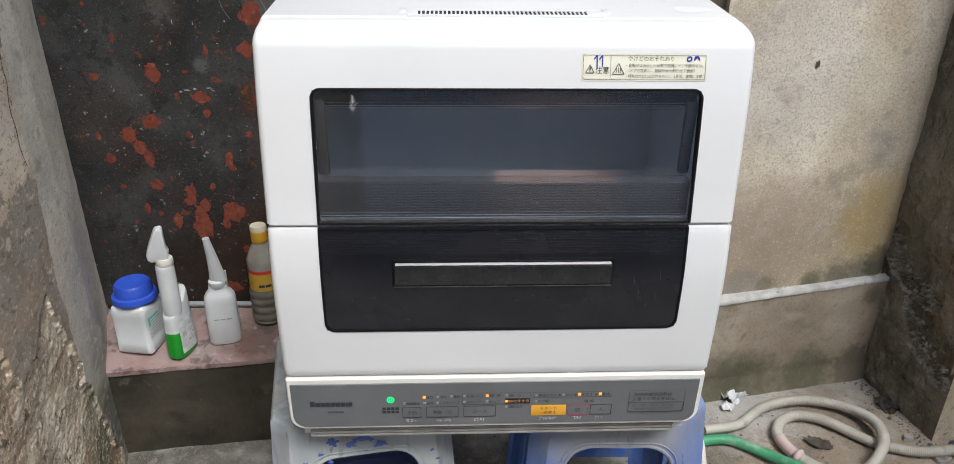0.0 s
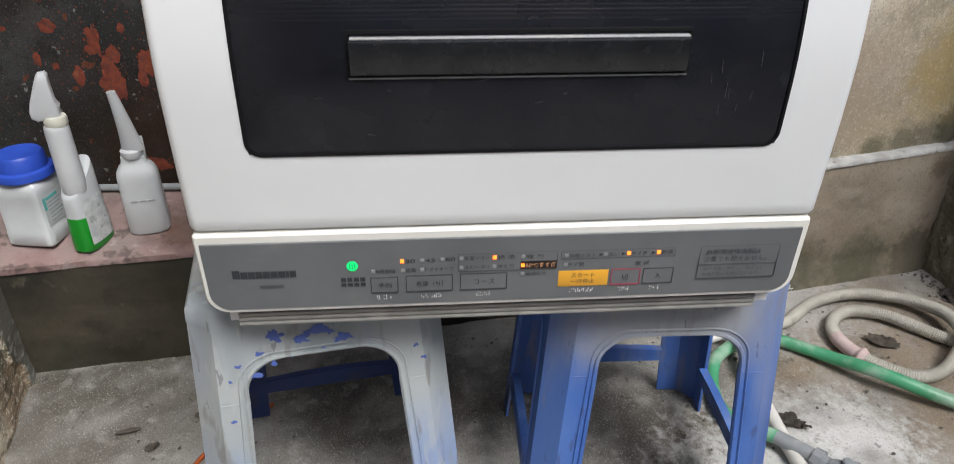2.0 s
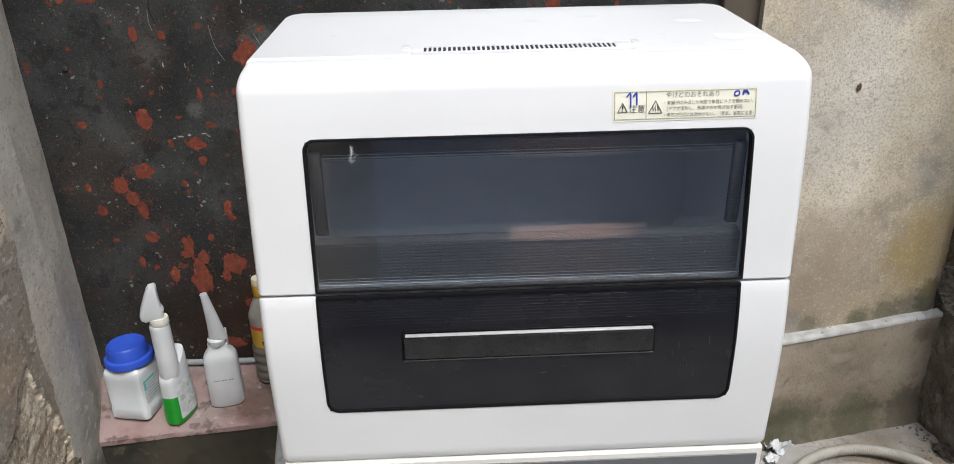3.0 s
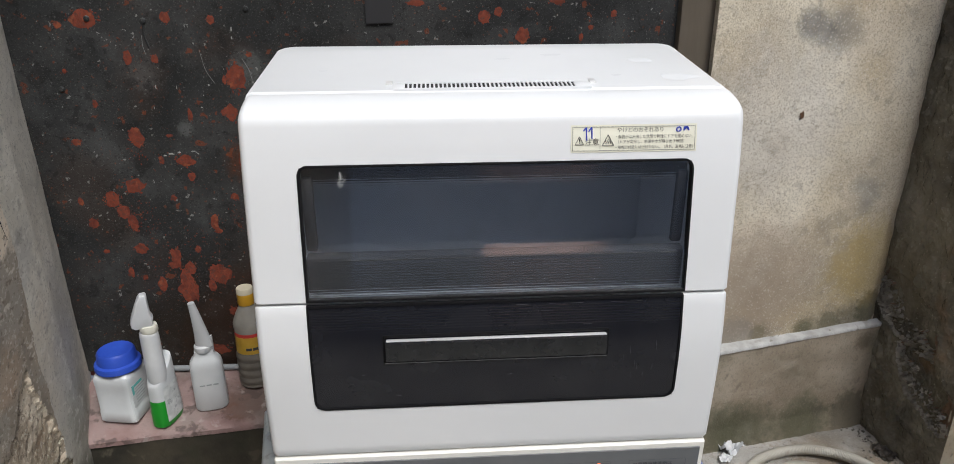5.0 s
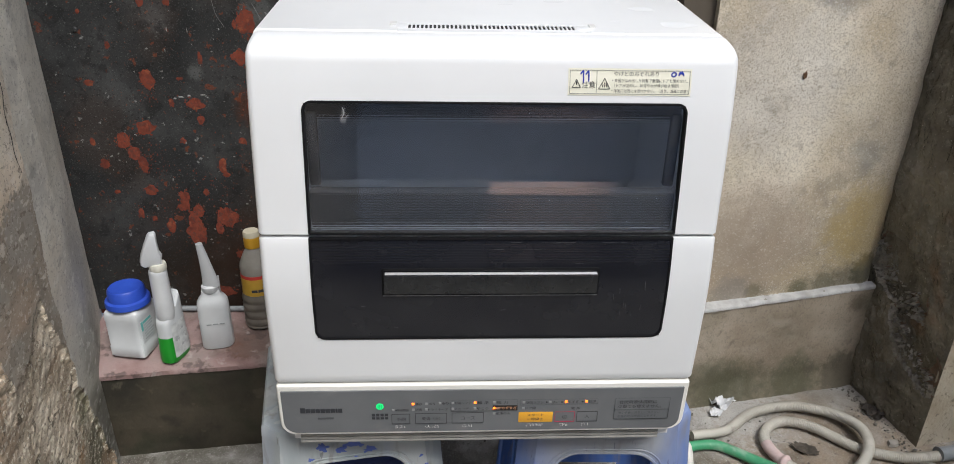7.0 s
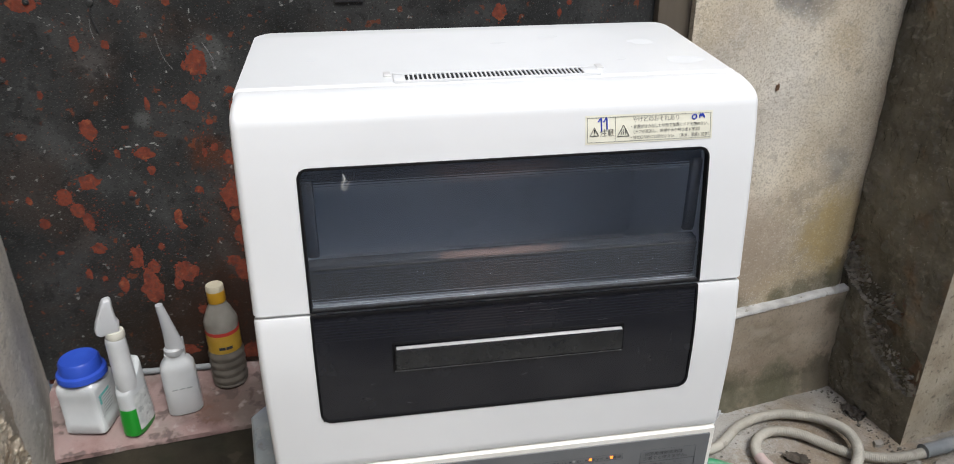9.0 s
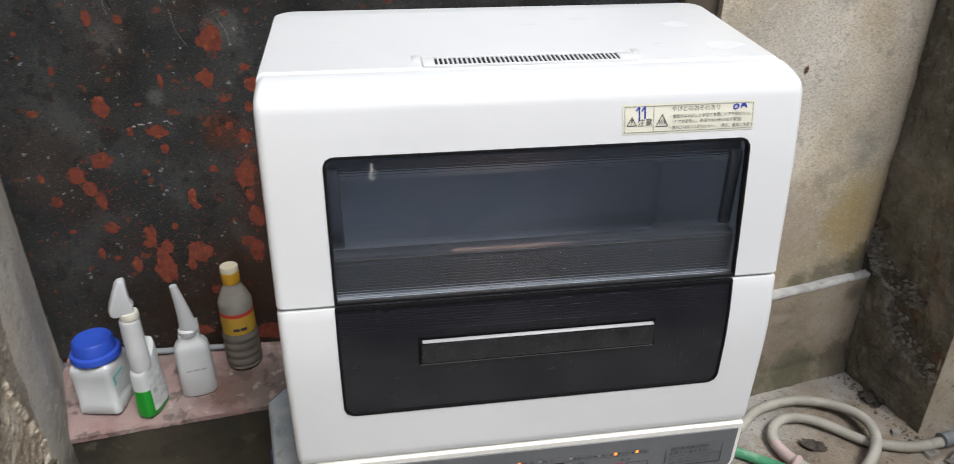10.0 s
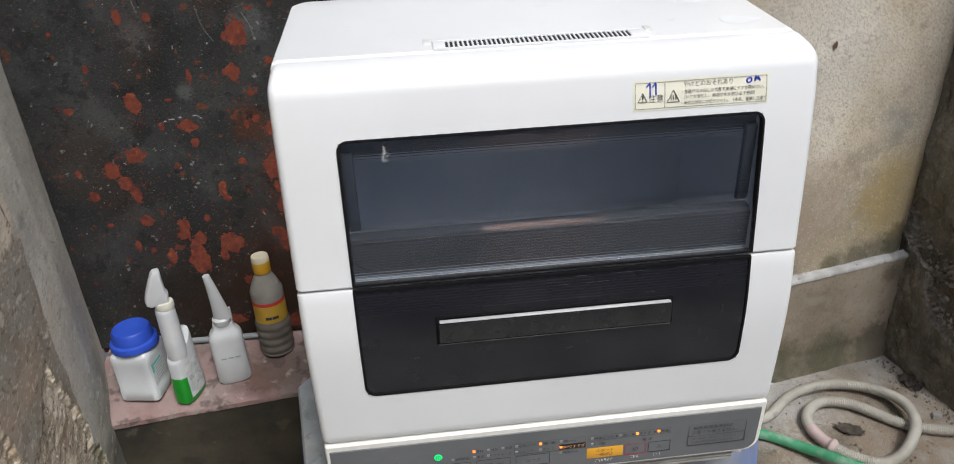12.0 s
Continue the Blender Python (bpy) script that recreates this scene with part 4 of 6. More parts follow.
    part("weld_scar", b, BLACK, gate)


build_gate()
b = box(0.404, 0.500, 0.622, 0.70, 0.229, TOP, 0.004)
tagged(finish("gate_post", b, POST_MAT), "brown painted gate post beside the rendered wall", "post", kind="structure")


# ---- the dishwasher ----
XL, XR = -0.277, 0.2825
XM = 0.0045
FZ = [0.40, 0.43, 0.52, 0.594, 0.66, 0.70, 0.735, 0.80, 0.895, 0.925]
FY = [0.006, 0.004, 0.000, -0.004, -0.006, -0.003, 0.003, 0.010, 0.022, 0.029]


def front_y(z):
    """The bowed front of the machine."""
    a = [float(np.interp(z + d, FZ, FY)) for d in (-0.02, -0.01, 0, 0.01, 0.02)]
    return sum(a) / 5


def top_z(y):
    return 0.963 + (y - 0.088) * 0.0833


def skin(line, x0, x1, r, depth, holes=()):
    """A door's outer skin: a line of (y, z) swept across x, with sides rounded by r that run back to depth. holes: (x0, x1, z0, z1) left open."""
    bm = bmesh.new()
    cols = [(x0, depth)]
    for k in range(7):
        a = radians(90 - 15 * k)
        cols.append((x0 + r - r * math.sin(a), r * (1 - math.cos(a))))
    xs = sorted({x for h in holes for x in h[:2]} | {x0 + r + (x1 - x0 - 2 * r) * i / 8 for i in range(1, 8)})
    cols += [(x, 0.0) for x in xs]
    for k in range(7):
        a = radians(15 * k)
        cols.append((x1 - r + r * math.sin(a), r * (1 - math.cos(a))))
    cols.append((x1, depth))
    g = []
    for i, (y, z) in enumerate(line):
        a, c = line[max(i - 1, 0)], line[min(i + 1, len(line) - 1)]
        t = Vector((0, c[0] - a[0], c[1] - a[1])).normalized()
        back = Vector((0, t.z, -t.y))
        row = []
        for x, d in cols:
            p = Vector((x, y, z)) + (back * d if d <= r else Vector((0, 0, 0)))
            if d > r:
                p = Vector((x, max(depth, y), min(z, 0.934)))
            if x > x1 - 1.5 * r:
                p.x += 0.003 * max(0.0, min(1.0, (z - 0.74) / 0.19))
            row.append(bm.verts.new(p))
        g.append(row)
    for i in range(len(line) - 1):
        for j in range(len(cols) - 1):
            xc, zc = (cols[j][0] + cols[j + 1][0]) / 2, (line[i][1] + line[i + 1][1]) / 2
            flat = cols[j][1] == 0 and cols[j + 1][1] == 0
            if flat and any(h[0] < xc < h[1] and h[2] < zc < h[3] for h in holes):
                continue
            bm.faces.new((g[i][j], g[i][j + 1], g[i + 1][j + 1], g[i + 1][j]))
    for row in (g[0], g[-1]):
        lip = [bm.verts.new(v.co + Vector((0, 0.014, 0))) for v in row]
        for j in range(len(row) - 1):
            bm.faces.new((row[j], lip[j], lip[j + 1], row[j + 1]))
    return bm


def rounded(x0, x1, z0, z1, radii, seg=7, inset=0.0):
    """A rectangle's outline with corners rounded (bottom left, bottom right, top right, top left)."""
    x0, x1, z0, z1 = x0 + inset, x1 - inset, z0 + inset, z1 - inset
    out = []
    for (cx, cz, a0), r in zip(((x0, z0, 180), (x1, z0, 270), (x1, z1, 0), (x0, z1, 90)), radii):
        r = max(r - inset, 0.0006)
        mx, mz = cx + (r if cx == x0 else -r), cz + (r if cz == z0 else -r)
        for k in range(seg + 1):
            a = radians(a0 + 90 * k / seg)
            out.append((mx + r * math.cos(a), mz + r * math.sin(a)))
    return out


def dense(outline, step=0.03):
    out = []
    for a, b in zip(outline, outline[1:] + outline[:1]):
        n = max(1, int(math.dist(a, b) / step))
        out += [(a[0] + (b[0] - a[0]) * i / n, a[1] + (b[1] - a[1]) * i / n) for i in range(n)]
    return out


def ring(x0, x1, z0, z1, radii, width, proud, face):
    """A trim that follows the bowed front round a rounded opening."""
    bm = bmesh.new()
    outer = rounded(x0, x1, z0, z1, radii)
    loops = []
    for inset, out in ((0.0, -0.002), (0.0006, proud), (width - 0.001, proud), (width, -0.006)):
        pts = rounded(x0, x1, z0, z1, radii, 7, inset)
        full = []
        for (a, b), (c, d) in zip(zip(pts, pts[1:] + pts[:1]), zip(outer, outer[1:] + outer[:1])):
            n = max(1, int(math.dist(c, d) / 0.02))
            full += [(a[0] + (b[0] - a[0]) * i / n, a[1] + (b[1] - a[1]) * i / n) for i in range(n)]
        loops.append([bm.verts.new((x, face(z) - out, z)) for x, z in full])
    for a, b in zip(loops, loops[1:]):
        for i in range(len(a)):
            j = (i + 1) % len(a)
            bm.faces.new((a[i], a[j], b[j], b[i]))
    return bm


def pane(x0, x1, z0, z1, face, ribs, thick, sink, fillet=None):
    """A pane that follows the bowed front; ribs: (z0, z1) bands with fine level ridges."""
    zs = set(np.linspace(z0, z1, 24).round(5))
    pitch = 0.0033
    for a, b in ribs:
        for k in range(int((b - a) / pitch)):
            for q in (0, 0.25, 0.36, 0.43, 0.5, 0.57, 0.64, 0.75):
                zs.add(round(a + (k + q) * pitch, 5))
    if fillet:
        zs |= {round(z, 5) for z in np.linspace(*fillet, 10)} | {0.8665, 0.8675, 0.8685}
    zs = sorted(zs)

    def depth(z):
        for a, b in ribs:
            if a <= z <= a + pitch * int((b - a) / pitch):
                return (0.0034 if fillet and z > fillet[1] else 0.0) - 0.00019 * math.exp(-((((z - a) / pitch) % 1 - 0.5) / 0.105) ** 2)
        if fillet and z > fillet[0]:
            u = min(1.0, (z - fillet[0]) / (fillet[1] - fillet[0]))
            return 0.0034 * (1.25 * u - 0.25 * u * u) 
        return 0.0

    bm = bmesh.new()
    rows = [[bm.verts.new((x, face(z) + sink + depth(z), z)) for x in (x0, XM, x1)] for z in zs]
    for a, b in zip(rows, rows[1:]):
        for j in range(2):
            bm.faces.new((a[j], a[j + 1], b[j + 1], b[j]))
    if thick:
        far = [[bm.verts.new((x, face(z) + sink + thick, z)) for x in (x0, XM, x1)] for z in (z0, *np.linspace(z0, z1, 8)[1:-1], z1)]
        for a, b in zip(far, far[1:]):
            for j in range(2):
                bm.faces.new((b[j], b[j + 1], a[j + 1], a[j]))
        for j in range(2):
            bm.faces.new((rows[0][j + 1], rows[0][j], far[0][j], far[0][j + 1]))
            bm.faces.new((rows[-1][j], rows[-1][j + 1], far[-1][j + 1], far[-1][j]))
        for s in (0, 2):
            bm.faces.new([r[s] for r in rows] + [r[s] for r in reversed(far)])
    return bm


def letters(body, x, z, width, height, mat, parent, name="print", at_y=-0.0016, lean=0.0):
    """Printed characters as a thin mesh facing -y, fitted to a width and a height, from x on and centred on z."""
    curve = bpy.data.curves.new("characters", "FONT")
    curve.body, curve.extrude = body, 0.0
    probe = new("characters", curve)
    bpy.context.view_layer.update()
    me = bpy.data.meshes.new_from_object(probe.evaluated_get(bpy.context.evaluated_depsgraph_get()))
    bpy.data.objects.remove(probe)
    bpy.data.curves.remove(curve)
    co = np.array([v.co for v in me.vertices])
    lo, hi = co.min(0), co.max(0)
    s, k = width / (hi[0] - lo[0]), height / (hi[1] - lo[1])
    for v in me.vertices:
        px, pz = x + (v.co.x - lo[0]) * s, z + (v.co.y - (lo[1] + hi[1]) / 2) * k
        v.co = (px, at_y(pz) if callable(at_y) else at_y, pz + lean * (px - x))
    me.materials.append(mat)
    me.name = name
    ob = new(name, me)
    adopt(ob, parent)
    return ob


def outline(x0, x1, z0, z1, line, mat, parent, name, y=-0.0016, r=0.001, depth=0.0006):
    """A thin raised line round a rectangle."""
    bm = bmesh.new()
    a, b = rounded(x0, x1, z0, z1, (r,) * 4, 3), rounded(x0, x1, z0, z1, (r,) * 4, 3, line)
    va, vb = [bm.verts.new((x, y, z)) for x, z in a], [bm.verts.new((x, y, z)) for x, z in b]
    wa, wb = [bm.verts.new((x, y + depth, z)) for x, z in a], [bm.verts.new((x, y + depth, z)) for x, z in b]
    for i in range(len(a)):
        j = (i + 1) % len(a)
        bm.faces.new((va[i], va[j], vb[j], vb[i]))
        bm.faces.new((wa[j], wa[i], va[i], va[j]))
        bm.faces.new((vb[i], vb[j], wb[j], wb[i]))
    return part(name, bm, mat, parent, smooth=False)


def build_dishwasher():
    d = thing("dishwasher", XM, 0.18, 0.405, "white countertop dishwasher with smoked window, standing on two plastic stools", "dishwasher")

    # body: sides, back, bottom and lid
    body = bmesh.new()
    box(XL + 0.003, XL + 0.015, 0.072, 0.305, 0.413, 0.935, 0.002, body)
    box(XR - 0.015, XR - 0.003, 0.072, 0.305, 0.413, 0.935, 0.002, body)
    box(XL + 0.015, XR - 0.015, 0.293, 0.305, 0.413, 0.950, 0, body)
    box(XL + 0.015, XR - 0.015, 0.02, 0.293, 0.413, 0.425, 0, body)
    part("body", body, WHITE, d)
    lid = bmesh.new()
    plan = [(XL - 0.0012, 0.0885), (XR + 0.0015, 0.0885)]
    for cx, a0 in ((XR + 0.0015 - 0.020, 0), (XL - 0.0012 + 0.020, 90)):
        plan += [(cx + 0.020 * math.cos(radians(a0 + 15 * k)), 0.296 + 0.020 * math.sin(radians(a0 + 15 * k))) for k in range(7)]
    rows = []
    for inset, drop in ((0.0, 0.03), (0.0, 0.007), (0.002, 0.0022), (0.0065, 0.0)):
        loop = []
        for x, y in plan:
            cx, cy = XM, 0.20
            px = x - math.copysign(inset, x - cx)
            py = y - math.copysign(inset, y - cy) if y > 0.13 else y + inset * 0.5
            loop.append(lid.verts.new((px, py, top_z(py) - drop)))
        rows.append(loop)
    for a, b in zip(rows, rows[1:]):
        for i in range(len(a)):
            j = (i + 1) % len(a)
            lid.faces.new((a[i], a[j], b[j], b[i]))
    lid.faces.new(rows[-1])
    part("lid", lid, WHITE, d)

    # doors
    up_line = [(front_y(z), z) for z in (0.7375, 0.7382, 0.745, 0.76, 0.78, 0.80, 0.82, 0.84, 0.86, 0.88, 0.89, 0.8935, 0.90, 0.91, 0.92)]
    up_line[0] = (up_line[0][0] + 0.0012, 0.7365)
    up_line += [(0.0297, 0.930), (0.0308, 0.9375), (0.0328, 0.9435), (0.0358, 0.9482), (0.0405, 0.9522), (0.047, 0.9553), (0.056, 0.9582), (0.067, 0.9605), (0.078, 0.9622), (0.0835, 0.9620), (0.0855, 0.9600)]
    W0, W1 = -0.217, 0.229
    WT, WM, WB = 0.8965, 0.7365, 0.5925
    L0, L1 = W0 - 0.0005, W1 - 0.001
    upper = part("upper_door", skin(up_line, XL, XR, 0.009, 0.07, [(W0 + 0.003, W1 - 0.003, 0.7376, WT - 0.003)]), WHITE, d)
    lo_zs = [0.5235, 0.526, 0.535, 0.55, 0.57, 0.59, WB + 0.003, 0.61, 0.63, 0.65, 0.67, 0.69, 0.71, 0.72, 0.731, 0.7325]
    lo_line = [(front_y(z), z) for z in sorted(set(lo_zs))]
    lo_line[0] = (lo_line[0][0] + 0.002, 0.5225)
    lo_line[-1] = (lo_line[-1][0] + 0.0012, 0.7337)
    lower = part("lower_door", skin(lo_line, XL, XR, 0.009, 0.06, [(L0 + 0.003, L1 - 0.003, WB + 0.003, 0.7326)]), WHITE, d)

    # smoked window of the upper door
    part("window_trim", ring(W0, W1, WM + 0.0008, WT, (0.002, 0.002, 0.012, 0.012), 0.0040, 0.0012, front_y), RUBBER, upper, "black trim round the smoked window")
    win = part("window", pane(W0 + 0.0025, W1 - 0.0025, WM + 0.0025, WT - 0.0025, lambda z: front_y(z) if z < 0.86 else front_y(0.86) + 0.112 * (z - 0.86), [(0.7405, 0.786), (0.8705, 0.8915)], 0.006, 0.0006, (0.7868, 0.803)), GLASS, upper, "smoked clear window with fine ribs above and below")
    win.visible_shadow = False
    part("window_lip", box(W0 + 0.014, W1 - 0.016, front_y(0.7868) - 0.0001, front_y(0.7868) + 0.0008, 0.7864, 0.7871), plain("grey_lip", (0.04, 0.04, 0.04), 0.5), win)
    part("scratch", sweep(smooth_path([(-0.170, front_y(0.889) - 0.0008, 0.889), (-0.1685, front_y(0.883) - 0.0008, 0.883), (-0.171, front_y(0.876) - 0.0008, 0.876)], 0.002), 0.0005, 5), SCRATCH, win)
    rnd = random.Random(11)
    for k in range(9):
        x, z = -0.1695 + rnd.uniform(-0.004, 0.002), 0.884 - 0.0016 * k
        b = sweep(smooth_path([(x, front_y(z) - 0.0008, z), (x + rnd.uniform(0.002, 0.005), front_y(z + 0.003) - 0.0008, z + rnd.uniform(0.001, 0.004))], 0.002), rnd.uniform(0.0002, 0.0005), 4)
        part("scratch", b, SCRATCH, win)

    # dark front of the lower door, with its handle
    part("panel_trim", ring(L0, L1, WB, WM - 0.0022, (0.014, 0.014, 0.002, 0.002), 0.0042, 0.0010, front_y), RUBBER, lower, "black trim of the lower front")
    dark = part("front_panel", pane(L0 + 0.0028, L1 - 0.0028, WB + 0.0028, WM - 0.0035, front_y, [(0.7005, 0.7285)], 0.012, 0.0004), DARK_PANEL, lower, "scuffed black front with fine ribs")
    part("handle_recess", ring(-0.1315, 0.1395, 0.6575, 0.6955, (0.003,) * 4, 0.004, 0.0012, front_y), RUBBER, dark)
    h = bmesh.new()
    prof = [(0.0, 0.661), (-0.0045, 0.662), (-0.0062, 0.668), (-0.0064, 0.680), (-0.0061, 0.6872), (-0.0054, 0.6890), (0.0, 0.6903)]
    base = front_y(0.676)
    g = [[h.verts.new((x, base + y, z)) for y, z in prof] for x in (-0.1275, -0.1265, 0.1345, 0.1355)]
    for a, b in zip(g, g[1:]):
        for i in range(len(prof) - 1):
            h.faces.new((a[i], b[i], b[i + 1], a[i + 1]))
    h.faces.new(g[0][::-1])
    h.faces.new(g[-1])
    part("panel_edge", box(L0 + 0.006, L1 - 0.006, front_y(0.7325) - 0.0006, front_y(0.7325) + 0.001, 0.7321, 0.7327), EDGE_WORN, dark, "worn pale edge")
    part("recess_lip", box(-0.1295, 0.1375, front_y(0.6585) - 0.0016, front_y(0.6585) + 0.001, 0.6578, 0.6590, 0.0003), EDGE_WORN, dark, "dull metallic lip under the handle")
    handle = part("handle", h, HANDLE, lower, "dark grey bar handle with a bright upper edge", sharp=15)
    part("handle_edge", box(-0.1266, 0.1346, base - 0.0062, base - 0.0005, 0.6896, 0.6905, 0.0002), plain("bright_edge", (0.62, 0.62, 0.63), 0.3, 0.35), handle, "bright metal edge")
    rnd = random.Random(19)
    for k in range(26):
        if k < 12:
            x, z, dx, dz = rnd.uniform(-0.06, 0.17), rnd.choice((0.7275, 0.719, 0.716, 0.7005)), rnd.uniform(0.004, 0.018), rnd.uniform(-0.0003, 0.0003)
        elif k < 20:
            x, z, dx, dz = rnd.uniform(0.150, 0.205), rnd.uniform(0.605, 0.675), rnd.uniform(-0.001, 0.001), rnd.uniform(0.006, 0.02)
        else:
            x, z, dx, dz = rnd.uniform(-0.19, 0.13), rnd.uniform(0.61, 0.655), rnd.uniform(0.002, 0.008), rnd.uniform(-0.002, 0.002)
        part("scratch", sweep([Vector((x + dx * q, front_y(z + dz * q) - 0.0001, z + dz * q)) for q in (0, 0.5, 1)], rnd.uniform(0.0001, 0.0002), 4), SCRATCH_DARK, dark)
    for k in range(7):
        part("raised_dot", lathe([(0.0006, 0), (0.0005, 0.0004)], 8), RUBBER, handle).matrix_basis = Matrix.Translation((-0.012 + 0.005 * k, base - 0.0062, 0.6745)) @ Matrix.Rotation(radians(90), 4, "X")

    # inside, seen through the window
    tub = bmesh.new()
    x0, x1, y0, y1, z0, z1 = -0.245, 0.25, 0.036, 0.285, 0.60, 0.915
    corner = [tub.verts.new((x, y, z)) for x in (x0, x1) for y in (y0, y1) for z in (z0, z1)]
    for a in ((0, 1, 3, 2), (4, 6, 7, 5), (2, 3, 7, 6), (0, 2, 6, 4), (1, 5, 7, 3)):
        tub.faces.new([corner[i] for i in a])
    part("tub", tub, TUB, d, "grey inner tub", smooth=False)
    frame_in = bmesh.new()
    box(W0 + 0.002, W1 - 0.002, 0.020, 0.034, 0.740, 0.784, 0.003, frame_in)
    box(W0 + 0.002, W0 + 0.015, 0.030, 0.040, 0.786, 0.880, 0.003, frame_in)
    box(W1 - 0.015, W1 - 0.002, 0.030, 0.040, 0.786, 0.880, 0.003, frame_in)
    box(W0 + 0.002, W1 - 0.002, 0.036, 0.048, 0.872, 0.896, 0.003, frame_in)
    part("inner_door_frame", frame_in, plain("dark_inner_plastic", (0.024, 0.025, 0.028), 0.6), d)

    # vent on the lid
    vent = bmesh.new()
    for x0, x1, y0, y1 in ((-0.110, 0.122, 0.1145, 0.1215), (-0.110, 0.122, 0.0905, 0.0925), (-0.110, -0.098, 0.0925, 0.1145), (0.104, 0.122, 0.0925, 0.1145)):
        b = box(x0, x1, y0, y1, -0.001, 0.0024, 0.0007)
        for v in b.verts:
            v.co.z += top_z(v.co.y)
        merge(vent, b)
    vent = part("vent", vent, WHITE, d, "white vent grille with narrow slots")
    b = box(-0.098, 0.104, 0.0925, 0.1145, 0.0, 0.0006)
    for v in b.verts:
        v.co.z += top_z(v.co.y)
    part("vent_backing", b, BLACK, vent)
    n = 40
    first = None
    for k in range(n + 1):
        x = -0.098 + 0.202 * k / n
        if first is None:
            b = box(-0.0010, 0.0010, 0.0922, 0.1148, 0.0003, 0.0020, 0.0003, seg=1)
            for v in b.verts:
                v.co.z += top_z(v.co.y)
            first = part("slat", b, WHITE, vent)
            first.matrix_basis = Matrix.Translation((x, 0, 0))
        else:
            s = new("slat", first.data)
            s.parent, s.matrix_parent_inverse = vent, first.matrix_parent_inverse.copy()
            s.matrix_basis = Matrix.Translation((x, 0, 0))
    for x in (-0.116, 0.1275):
        b = box(x - 0.004, x + 0.004, 0.112, 0.126, -0.001, 0.0016, 0.0006)
        for v in b.verts:
            v.co.z += top_z(v.co.y)
        part("clip", b, plain("clear_clip", (0.62, 0.62, 0.61), 0.3), vent)

    # base with the control fascia
    base_bm = bmesh.new()
    PZ0, PZ1 = 0.4325, 0.5195
    rows = []
    for y, inset in ((0.05, 0.0), (0.003, 0.0), (0.0005, 0.0008), (-0.0012, 0.0025)):
        rows.append([base_bm.verts.new((x, y + 0.004 * (PZ1 - z) / 0.09, z)) for x, z in rounded(XL + 0.001, XR - 0.0025, PZ0, PZ1, (0.022, 0.022, 0.004, 0.004), 6, inset)])
    for a, b in zip(rows, rows[1:]):
        for i in range(len(a)):
            j = (i + 1) % len(a)
            base_bm.faces.new((a[i], a[j], b[j], b[i]))
    base_bm.faces.new(rows[-1])
    base_bm.faces.new(rows[0][::-1])
    part("base", base_bm, CREAM, d, "yellowed white base")
    fy = lambda z: -0.0026 + 0.004 * (PZ1 - z) / 0.09
    fascia = bmesh.new()
    edge = rounded(XL + 0.0062, XR - 0.009, PZ0 + 0.0052, 0.5105, (0.019, 0.017, 0.002, 0.002), 6)
    inner = rounded(XL + 0.0062, XR - 0.009, PZ0 + 0.0052, 0.5105, (0.019, 0.017, 0.002, 0.002), 6, 0.0008)
    va = [fascia.verts.new((x, fy(z) + 0.0018, z)) for x, z in edge]
    vb = [fascia.verts.new((x, fy(z), z)) for x, z in inner]
    for i in range(len(va)):
        j = (i + 1) % len(va)
        fascia.faces.new((va[i], va[j], vb[j], vb[i]))
    fascia.faces.new(vb)
    panel = part("control_panel", fascia, PANEL_GREY, d, "grey control fascia with buttons, lamps and printed words")
    py = lambda z: fy(z) - 0.0005
    rnd = random.Random(4)

    # maker's name and mark, as plain bars
    x = -0.2465
    for w in (0.0065, 0.006, 0.006, 0.006, 0.006, 0.0062, 0.006, 0.0028, 0.0056):
        part("name_bar", box(x, x + w, py(0.4775) - 0.0003, py(0.4775) + 0.0004, 0.4742, 0.4806 if w != 0.0065 else 0.4825, 0), INK, panel)
        x += w + 0.0006
    part("name_bar", box(-0.224, -0.203, py(0.464), py(0.464) + 0.0006, 0.4625, 0.4655, 0), INK_SOFT, panel)
    for z, h in ((0.4685, 0.0042), (0.4628, 0.0036)):
        for k in range(4):
            part("name_bar", box(-0.1515 + 0.0058 * k, -0.1470 + 0.0058 * k, py(z), py(z) + 0.0006, z - h / 2, z + h / 2, 0), INK, panel)

    disc = lathe([(0.0052, 0), (0.0050, 0.0006)], 28)
    part("green_lamp", moved(disc, Matrix.Translation((-0.1402, py(0.4835) + 0.0002, 0.4835)) @ Matrix.Rotation(radians(90), 4, "X")), LAMP_GREEN, panel, "round green lamp, lit")
    for k in (-1, 0, 1):
        part("lamp_bar", box(-0.1402 + 0.0022 * k - 0.00035, -0.1402 + 0.0022 * k + 0.00035, py(0.4835) - 0.0006, py(0.4835), 0.4803, 0.4867, 0), GREEN_BAR, panel)

    lit = LAMP_ON
